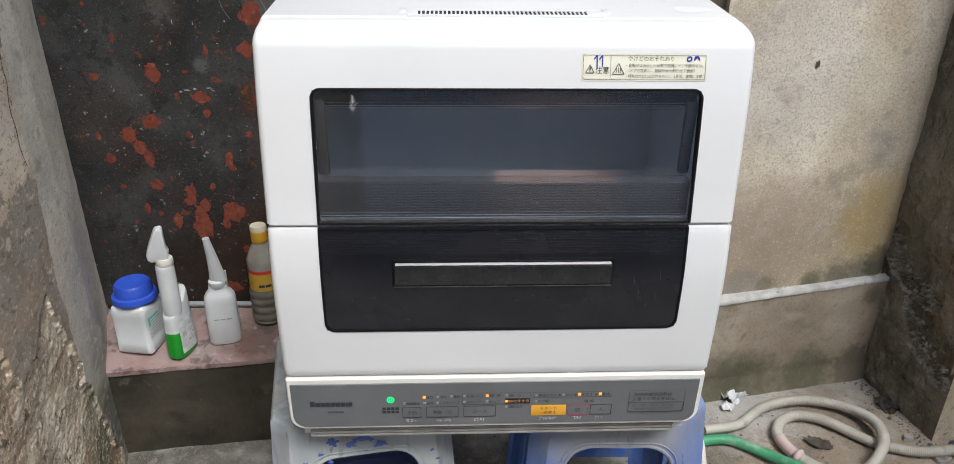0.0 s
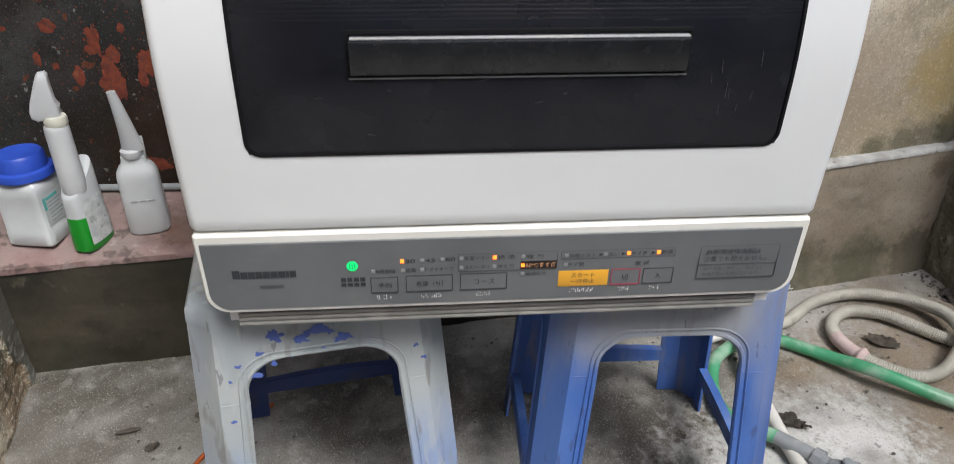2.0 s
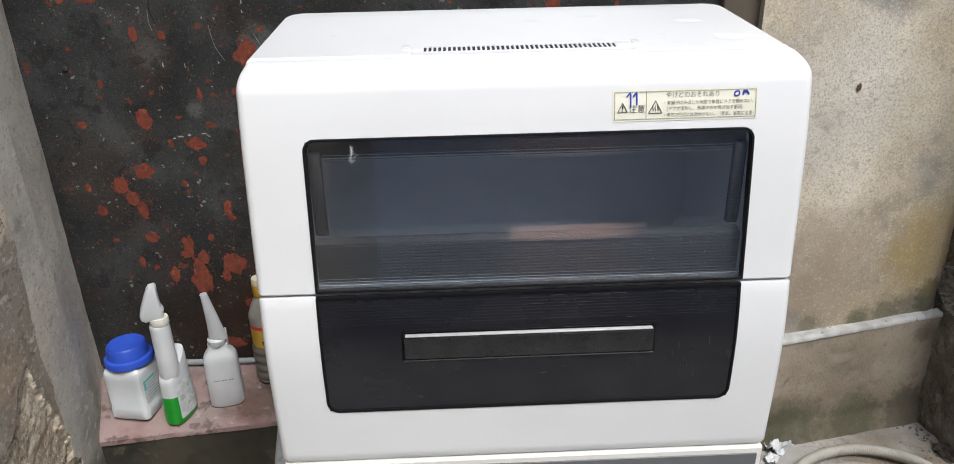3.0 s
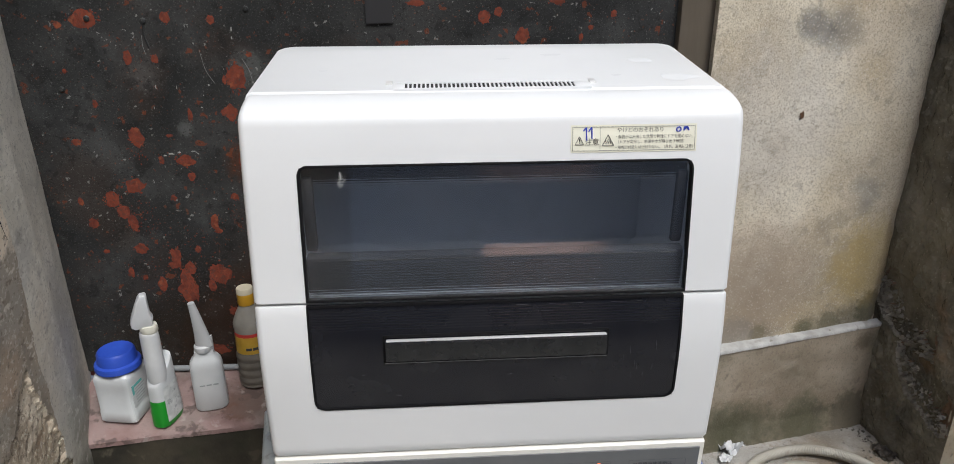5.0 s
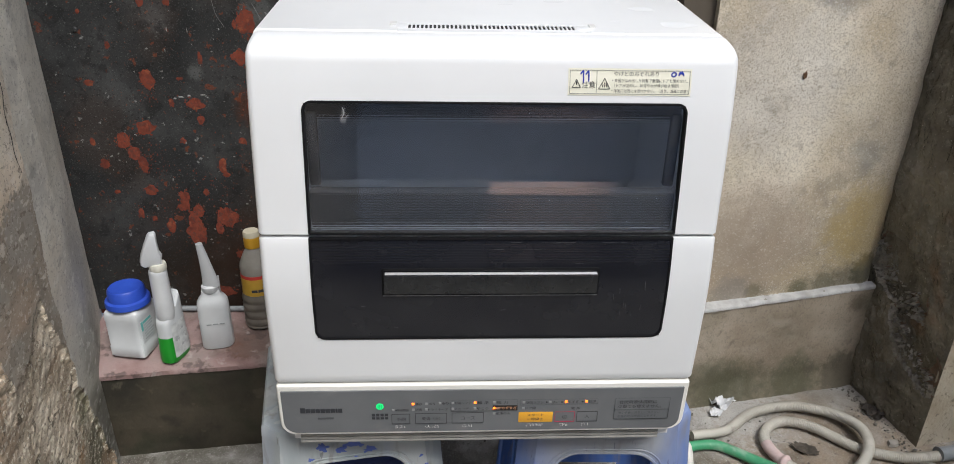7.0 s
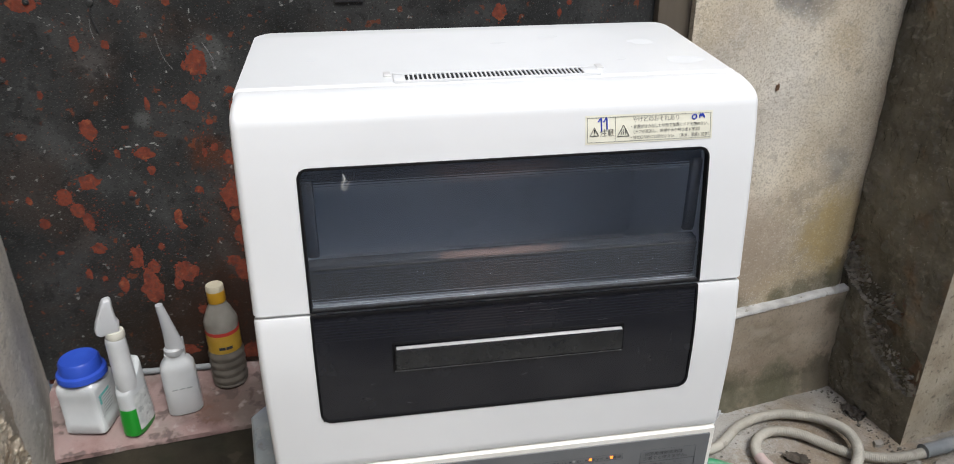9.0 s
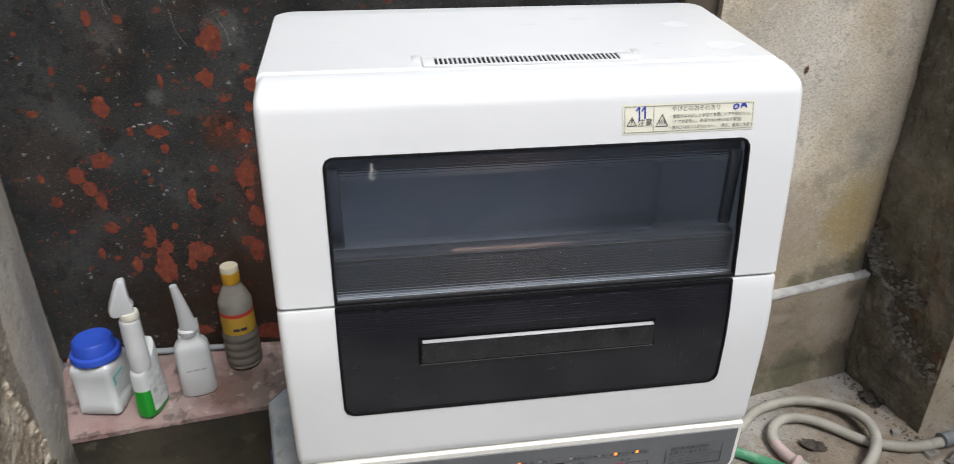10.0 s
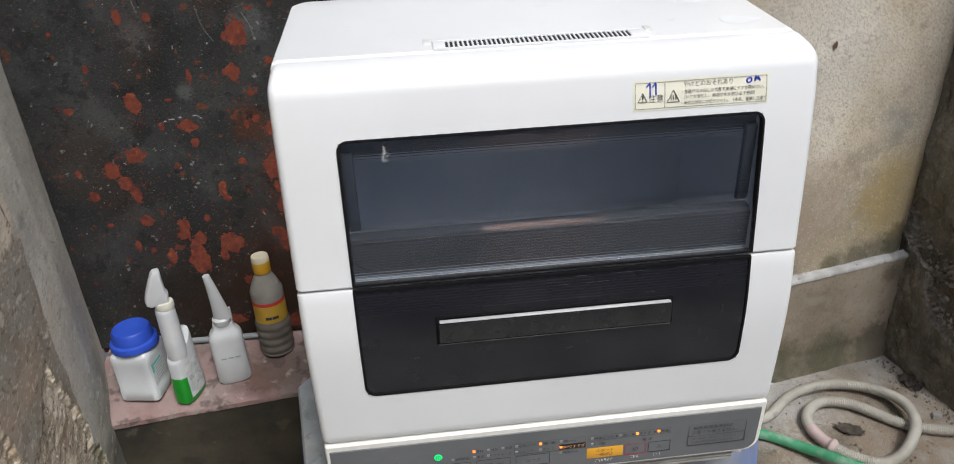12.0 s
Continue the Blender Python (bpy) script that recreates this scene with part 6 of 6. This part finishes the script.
def build_green_spray():
    x, y, t = -0.610, 0.499, 74
    LZ = ledge_z(x, y) - 0.001
    s = thing("spray_bottle", x, y, LZ, "white trigger spray bottle with green liquid at its foot", "spray bottle", "spray bottles on the ledge")
    flat = dict(seg=40, sx=1.10, sy=0.66, power=2.8)
    part("liquid_part", placed(lathe([(0.0285, 0.0), (0.031, 0.003), (0.0315, 0.012), (0.031, 0.034), (0.0302, 0.046), (0.0292, 0.060)], **flat), x, y, LZ, t), LIQUID_GREEN, s, "green liquid showing through the foot")
    b = lathe([(0.0291, 0.060), (0.0289, 0.064), (0.0285, 0.085), (0.0280, 0.108), (0.0265, 0.116), (0.020, 0.121)], **flat)
    for v in b.verts:
        if v.co.z > 0.08:
            v.co.z += (v.co.x + 0.004) * 0.9 * (v.co.z - 0.08) / 0.04
    part("body", placed(b, x, y, LZ, t), JAR_WHITE, s)
    sl = bmesh.new()
    g = []
    for i in range(15):
        a = radians(-128 + 110 * i / 14)
        c, d = math.cos(a), math.sin(a)
        k = (abs(c) ** 2.8 + abs(d) ** 2.8) ** (-1 / 2.8)
        g.append([sl.verts.new((r * k * c * 1.10, r * k * d * 0.66, z)) for r, z in ((0.0321, 0.012), (0.0316, 0.034), (0.0308, 0.046), (0.0296, 0.062), (0.0291, 0.088))])
    for i in range(14):
        for j in range(4):
            sl.faces.new((g[i][j], g[i + 1][j], g[i + 1][j + 1], g[i][j + 1]))
    part("sleeve", placed(sl, x, y, LZ, t), SLEEVE, s, "faded printed sleeve")
    nx, ny = x - 0.001, y - 0.010
    part("neck_tube", placed(lathe([(0.0100, 0.086), (0.0150, 0.092), (0.0176, 0.102), (0.0184, 0.116), (0.0178, 0.150), (0.0172, 0.201), (0.0165, 0.207), (0.0150, 0.209)], 36), nx, ny, LZ), NECK_WHITE, s, "long cloudy white neck sleeve")
    part("collar", placed(lathe([(0.0150, 0.207), (0.0165, 0.210), (0.0160, 0.214), (0.0165, 0.217), (0.0150, 0.222)], 30), nx + 0.002, ny, LZ), IVORY, s, "ivory ring collar")
    part("trigger_head", nozzle(nx + 0.004, ny + 0.002, LZ + 0.2235, 20, 0.95), CLEAR_HEAD, s, "frosted trigger head", sharp=30)


def build_white_spray():
    x, y, t = -0.531, 0.533, 12
    LZ = ledge_z(x, y) - 0.001
    s = thing("spray_bottle", x, y, LZ, "slim white spray bottle with a frosted nozzle", "spray bottle", "spray bottles on the ledge")
    part("body", placed(lathe([(0.0255, 0.0), (0.0275, 0.003), (0.0275, 0.060), (0.0272, 0.096), (0.0262, 0.106), (0.0225, 0.114), (0.0185, 0.119), (0.0165, 0.125), (0.0160, 0.132)], 40, 1.15, 0.80, 3.2), x, y, LZ, t), JAR_WHITE, s)
    part("collar", placed(lathe([(0.0160, 0.130), (0.0172, 0.132), (0.0172, 0.142), (0.0140, 0.145)], 28), x, y, LZ), NECK_WHITE, s)
    b = bmesh.new()
    rings = []
    for k in range(9):
        u = k / 8
        cx, cz = 0.003 - 0.012 * u ** 1.3, 0.142 + 0.094 * u
        rx, ry = 0.0180 - 0.0115 * u ** 0.8, 0.0125 - 0.0050 * u
        rings.append([b.verts.new((cx + rx * math.cos(a), ry * math.sin(a), cz)) for a in (2 * math.pi * i / 20 for i in range(20))])
    for p, q in zip(rings, rings[1:]):
        for i in range(20):
            b.faces.new((p[i], p[(i + 1) % 20], q[(i + 1) % 20], q[i]))
    b.faces.new(rings[0][::-1])
    b.faces.new(rings[-1])
    part("nozzle", placed(b, x, y, LZ), SILVERY, s, "silvery clear tapering nozzle")
    part("trigger", placed(box(0.0165, 0.0205, -0.003, 0.003, 0.126, 0.164, 0.0015), x, y, LZ), SILVERY, s)
    for k in range(3):
        part("print_bar", placed(box(-0.016 + 0.013 * k, -0.006 + 0.013 * k, -0.0229, -0.0222, 0.060, 0.0625), x, y, LZ, t), GREY_INK, s)


def build_detergent():
    low = lambda prof: [(r * 1.03, z * 0.935) for r, z in prof]
    x, y = -0.453, 0.598
    LZ = ledge_z(x, y) - 0.001
    s = thing("bottle", x, y, LZ, "cloudy ribbed bottle with yellow label and yellow cap", "bottle")
    prof = [(0.0300, 0.0), (0.0330, 0.004)]
    for k in range(4):
        z = 0.008 + 0.0195 * k
        prof += [(0.0315, z), (0.0338, z + 0.006), (0.0338, z + 0.013), (0.0315, z + 0.0175)]
    prof += [(0.0312, 0.088)]
    part("foot_half", placed(lathe(low(prof), 36), x, y, LZ), BOTTLE_DULL, s, "ribbed lower half with dull brown liquid")
    part("label", placed(lathe(low([(0.0308, 0.0885), (0.0314, 0.0885), (0.0312, 0.130), (0.0305, 0.130)]), 36), x, y, LZ), LABEL_YELLOW, s, "yellow paper label with a red top band")
    part("label_band", placed(lathe(low([(0.0305, 0.1302), (0.0313, 0.1302), (0.0311, 0.138), (0.0304, 0.138)]), 36), x, y, LZ), LABEL_RED, s)
    for k in range(2):
        m = Matrix.Translation((x, y, LZ)) @ Matrix.Rotation(radians(-88 + 24 * k), 4, "Z")
        part("print_bar", moved(box(0.0315, 0.0327, -0.006, 0.006, 0.092, 0.098), m), INK, s)
    part("shoulder", placed(lathe(low([(0.0308, 0.1382), (0.0312, 0.154), (0.0302, 0.160), (0.0240, 0.177), (0.0165, 0.194), (0.0145, 0.199), (0.0140, 0.203)]), 36), x, y, LZ), BOTTLE_CLOUDY, s)
    part("cap", placed(lathe(low([(0.0158, 0.200), (0.0165, 0.202), (0.0165, 0.226)]), 32), x, y, LZ), CAP_YELLOW, s, "yellow cap")
    part("cap_top", placed(lathe(low([(0.0165, 0.226), (0.0162, 0.236), (0.0150, 0.2385)]), 32), x, y, LZ), CAP_PALE, s, "pale worn cap top")


build_green_spray()
build_white_spray()
build_detergent()
b = sweep(smooth_path([(-0.665, 0.628, 0.2625), (-0.55, 0.628, 0.2605), (-0.495, 0.629, 0.2590)], 0.03), 0.0065, 12)
tagged(finish("rod", b, PVC_GREY), "grey metal rod lying along the back of the ledge", "rod")


# ---- hoses, tap and litter on the floor ----
def build_drain_hose():
    h = thing("drain_hose", 0.77, 0.44, 0.0, "beige corrugated drain hose coiled on the concrete floor", "hose")
    line = [(0.50, 0.462, 0.016), (0.583, 0.478, 0.016), (0.667, 0.536, 0.016), (0.765, 0.557, 0.016), (0.848, 0.528, 0.018), (0.883, 0.462, 0.030), (0.862, 0.388, 0.034), (0.803, 0.333, 0.018), (0.744, 0.318, 0.014), (0.695, 0.349, 0.014),
            (0.665, 0.395, 0.014), (0.660, 0.447, 0.014), (0.684, 0.487, 0.014), (0.730, 0.506, 0.014), (0.786, 0.486, 0.014), (0.838, 0.434, 0.012), (0.875, 0.406, 0.011), (0.948, 0.382, 0.012), (1.04, 0.386, 0.013)]
    path = smooth_path(line, 0.00094)
    pitch = 4

    def radius(i):
        if i < 100:
            return 0.0105
        if abs((path[i] - Vector((0.668, 0.40, 0.014))).length) < 0.028:
            return 0.0118
        return 0.0120 if i % pitch in (1, 2) else 0.0104

    part("tube", sweep(path, radius, 10), HOSE_GREY, h, sharp=80)
    near = [p for p in path if (p - Vector((0.668, 0.400, 0.014))).length < 0.034]
    part("tape_wrap", sweep(near, lambda i: 0.0126 + 0.0002 * math.sin(i * 0.35) + 0.0050 * math.exp(-((i - 9) / 5.5) ** 2), 12), HOSE_PINK, h, "pink tape round the hose")
    part("pipe_coupling", sweep(smooth_path([(1.02, 0.385, 0.017), (1.07, 0.391, 0.018), (1.15, 0.402, 0.020)], 0.006), lambda i: 0.0155 if i % 9 else 0.0172, 14), PVC_GREY, h, "grey pipe coupling")
    part("tube_end", sweep(smooth_path([(1.15, 0.402, 0.020), (1.25, 0.40, 0.022), (1.40, 0.38, 0.02)], 0.01), 0.013, 12), HOSE_GREY, h)


build_drain_hose()
b = sweep(smooth_path([(0.444, 0.196, 0.022), (0.405, 0.225, 0.018), (0.385, 0.262, 0.014), (0.384, 0.298, 0.012), (0.396, 0.345, 0.012), (0.424, 0.395, 0.012), (0.475, 0.428, 0.012), (0.539, 0.436, 0.012), (0.581, 0.412, 0.012), (0.618, 0.376, 0.016), (0.650, 0.334, 0.028), (0.690, 0.296, 0.030),
                         (0.771, 0.250, 0.016), (0.86, 0.222, 0.014), (0.963, 0.250, 0.014), (1.072, 0.322, 0.016), (1.17, 0.372, 0.05), (1.26, 0.375, 0.12), (1.34, 0.36, 0.20)], 0.008), 0.0112, 16)
tagged(finish("garden_hose", b, HOSE_GREEN), "green garden hose winding over the concrete floor", "hose")
b = sweep(smooth_path([(0.34, 0.40, 0.014), (0.40, 0.432, 0.014), (0.452, 0.446, 0.020), (0.468, 0.41, 0.034), (0.458, 0.345, 0.02), (0.457, 0.25, 0.014), (0.456, 0.16, 0.013), (0.462, 0.06, 0.012), (0.48, -0.06, 0.012), (0.52, -0.2, 0.012)], 0.008), 0.0105, 14)
tagged(finish("supply_hose", b, HOSE_WHITE), "off-white water hose lying on the floor", "hose")


def build_tap():
    t = thing("tap", 0.505, 0.115, 0.0, "grey plastic ball tap with a red lever on the floor", "tap")
    part("pipe", sweep(smooth_path([(0.440, 0.198, 0.022), (0.475, 0.160, 0.022), (0.500, 0.125, 0.022)], 0.006), 0.0115, 14), PVC_GREY, t)
    part("nut", sweep([Vector((0.478, 0.157, 0.022)), Vector((0.487, 0.145, 0.022))], 0.0155, 8), PVC_GREY, t, smooth=False)
    part("valve_body", sweep([Vector((0.490, 0.138, 0.022)), Vector((0.496, 0.130, 0.022)), Vector((0.512, 0.108, 0.022)), Vector((0.520, 0.098, 0.022))], lambda i: (0.012, 0.0175, 0.0175, 0.013)[i], 14), PVC_GREY, t)
    part("outlet_nut", sweep([Vector((0.506, 0.100, 0.020)), Vector((0.503, 0.080, 0.018))], 0.0165, 10), BRASSY, t, smooth=False)
    part("outlet_tube", sweep([Vector((0.503, 0.082, 0.018)), Vector((0.500, 0.03, 0.016))], 0.011, 14), HOSE_WHITE, t)
    part("stem", moved(lathe([(0.008, 0.030), (0.008, 0.046), (0.006, 0.048)], 14), Matrix.Translation((0.507, 0.122, 0))), PVC_GREY, t)
    lev = bmesh.new()
    way, side = Vector((0.080, -0.034, -0.008)).normalized(), Vector((0.034, 0.080, 0)).normalized()
    g = []
    for k, (w, z) in enumerate([(0.008, 0.040), (0.006, 0.042), (0.005, 0.036), (0.0055, 0.028), (0.006, 0.022), (0.004, 0.018)]):
        p = Vector((0.505, 0.124, z)) + way * (0.017 * k)
        g.append([lev.verts.new(p + side * w + Vector((0, 0, a))) for a in (0.0, 0.0025)] + [lev.verts.new(p - side * w + Vector((0, 0, a))) for a in (0.0025, 0.0)])
    for p, q in zip(g, g[1:]):
        for i in range(4):
            lev.faces.new((p[i], p[(i + 1) % 4], q[(i + 1) % 4], q[i]))
    lev.faces.new(g[0][::-1])
    lev.faces.new(g[-1])
    lever = part("lever", lev, PVC_GREY, t, "worn grey lever handle with a red face")
    face = bmesh.new()
    g = []
    for k, (w, z) in enumerate([(0.003, 0.042), (0.0032, 0.036), (0.0036, 0.028), (0.0038, 0.022)]):
        p = Vector((0.505, 0.124, z + 0.0022)) + way * (0.017 * (k + 1))
        g.append([face.verts.new(p + side * q + Vector((0, 0, r))) for q, r in ((w, 0.0), (w, 0.0012), (-w, 0.0012), (-w, 0.0))])
    for p, q in zip(g, g[1:]):
        for i in range(4):
            face.faces.new((p[i], p[(i + 1) % 4], q[(i + 1) % 4], q[i]))
    face.faces.new(g[0][::-1])
    face.faces.new(g[-1])
    part("lever_face", face, LEVER_RED, lever, "dark red worn paint")


build_tap()
b = sweep(smooth_path([(-0.33, 0.34, 0.006), (-0.37, 0.315, 0.006), (-0.406, 0.263, 0.005), (-0.43, 0.212, 0.005), (-0.458, 0.163, 0.005), (-0.50, 0.05, 0.005), (-0.52, -0.1, 0.005)], 0.01), 0.0034, 8)
tagged(finish("cable", b, CABLE_ORANGE), "thin orange cable lying on the floor", "cable")


def crumple(name, x, y, rx, ry, h, seed, mat, label, category, turn=0.0, group=""):
    """A crumpled flat scrap."""
    b = bmesh.new()
    n = 14
    g = [[b.verts.new((rx * (2 * i / n - 1), ry * (2 * j / n - 1), 0)) for j in range(n + 1)] for i in range(n + 1)]
    for row in g:
        for v in row:
            p = v.co.copy()
            edge = 1 + 0.5 * fbm(p.x * 30, p.y * 30, seed, 1.2, 3)
            v.co = (p.x * edge, p.y * edge, 0.003 + h * abs(fbm(p.x, p.y, seed, 38, 4)))
    for i in range(n):
        for j in range(n):
            if (abs(2 * (i + 0.5) / n - 1) ** 2.2 + abs(2 * (j + 0.5) / n - 1) ** 2.2) < 1.0:
                b.faces.new((g[i][j], g[i + 1][j], g[i + 1][j + 1], g[i][j + 1]))
    loose = [v for v in b.verts if not v.link_faces]
    bmesh.ops.delete(b, geom=loose, context="VERTS")
    bmesh.ops.solidify(b, geom=b.faces[:], thickness=0.0012)
    moved(b, Matrix.Translation((x, y, 0)) @ Matrix.Rotation(radians(turn), 4, "Z"))
    return tagged(finish(name, b, mat, sharp=50), label, category, group)


crumple("rotten_leaf", 0.489, 0.243, 0.030, 0.012, 0.014, 3.1, LEAF_DARK, "black rotten leaf on the floor", "leaf", -32)
crumple("rotten_leaf", 0.745, 0.425, 0.030, 0.015, 0.008, 5.7, LEAF_BROWN, "dark rotten leaf inside the coiled hose", "leaf", -30)
crumple("plastic_scrap", 0.612, 0.585, 0.022, 0.020, 0.030, 8.3, PAPER, "crumpled white plastic scrap at the wall foot", "scrap", 10)
crumple("plastic_scrap", 0.588, 0.555, 0.016, 0.014, 0.016, 4.4, PAPER, "crumpled white plastic scrap at the wall foot", "scrap", 60)
crumple("rotten_leaf", 0.965, 0.55, 0.02, 0.03, 0.016, 6.6, LEAF_DARK, "dark debris at the pillar foot", "leaf", 10)

def shard(x, y, rx, ry, h, seed, turn, tilt=0.0):
    """A broken slab of mortar."""
    b = blob(rx, ry, seed, 11, 0.6, 0.0, True)
    top = [f for f in b.faces if len(f.verts) == 3]
    for v in {v for f in top for v in f.verts}:
        v.co.y = -h + 0.0015 * fbm(v.co.x, v.co.z, seed, 60, 3)
    moved(b, Matrix.Translation((x, y, -0.001)) @ Matrix.Rotation(radians(turn), 4, "Z") @ Matrix.Rotation(radians(tilt), 4, "Y") @ Matrix.Rotation(radians(-90), 4, "X"))
    return tagged(finish("mortar_shard", b, SHARD, sharp=25), "broken flat grey mortar shard at the pillar foot", "stone", "mortar shards by the pillar")


for x, y, rx, ry, h, seed, turn, tilt in [(1.06, 0.335, 0.055, 0.030, 0.010, 12, 25, 4), (1.00, 0.300, 0.035, 0.022, 0.008, 14, -20, -5), (1.13, 0.305, 0.045, 0.030, 0.012, 17, 60, 5), (0.985, 0.365, 0.020, 0.012, 0.007, 21, 10, 0), (0.955, 0.440, 0.014, 0.010, 0.007, 25, 40, 0)]:
    shard(x, y, rx, ry, h, seed, turn, tilt)
for k, (x, y, rx, ry, turn) in enumerate([(-0.545, 0.30, 0.016, 0.004, 15), (-0.50, 0.265, 0.009, 0.006, 40), (-0.575, 0.215, 0.014, 0.003, 30), (-0.44, 0.325, 0.010, 0.005, -20), (-0.53, 0.17, 0.012, 0.0035, -35)]):
    crumple("leaf_scrap", x, y, rx, ry, 0.005, 2.3 + 1.7 * k, LEAF_BROWN, "small dry leaf scrap on the floor", "leaf", turn, "leaf scraps on the floor")

# grit on the floor
rnd = random.Random(21)
grit = bmesh.new()
for k in range(520):
    x, y = rnd.uniform(-0.75, 0.95), rnd.uniform(-0.1, 0.58)
    if y > ledge_y(x) - 0.02 or x < left_x(y) + 0.03:
        continue
    r = rnd.uniform(0.0008, 0.0032) * (1.6 if rnd.random() < 0.06 else 1)
    own = bmesh.new()
    bmesh.ops.create_icosphere(own, subdivisions=1, radius=r)
    for v in own.verts:
        v.co = Vector((v.co.x * rnd.uniform(0.7, 1.3), v.co.y * rnd.uniform(0.7, 1.3), v.co.z * 0.6)) + Vector((x, y, 0.004 * fbm(x, y, 0, 5.0) - 0.001 + r * 0.4))
    merge(grit, own)
tagged(finish("grit", grit, GRIT), "scattered grit and crumbs on the floor", "grit", kind="stuff")

# rubble along the foot of the pillar
rnd = random.Random(33)
rubble = bmesh.new()
for k in range(150):
    u = rnd.random()
    x, y = 0.955 + 0.040 * u + rnd.gauss(-0.012, 0.014), 0.66 - 0.26 * u + rnd.gauss(0, 0.008)
    r = rnd.uniform(0.0008, 0.0028) * (2.2 if rnd.random() < 0.1 else 1)
    own = bmesh.new()
    bmesh.ops.create_icosphere(own, subdivisions=1, radius=r)
    for v in own.verts:
        v.co = Vector((v.co.x * rnd.uniform(0.6, 1.4), v.co.y * rnd.uniform(0.6, 1.4), v.co.z * rnd.uniform(0.4, 0.9))) + Vector((x, y, 0.004 * fbm(x, y, 0, 5.0) - 0.002 + r * 0.4))
    merge(rubble, own)
tagged(finish("rubble", rubble, GRIT, sharp=30), "dark crumbled mortar along the pillar's foot", "rubble", kind="stuff")
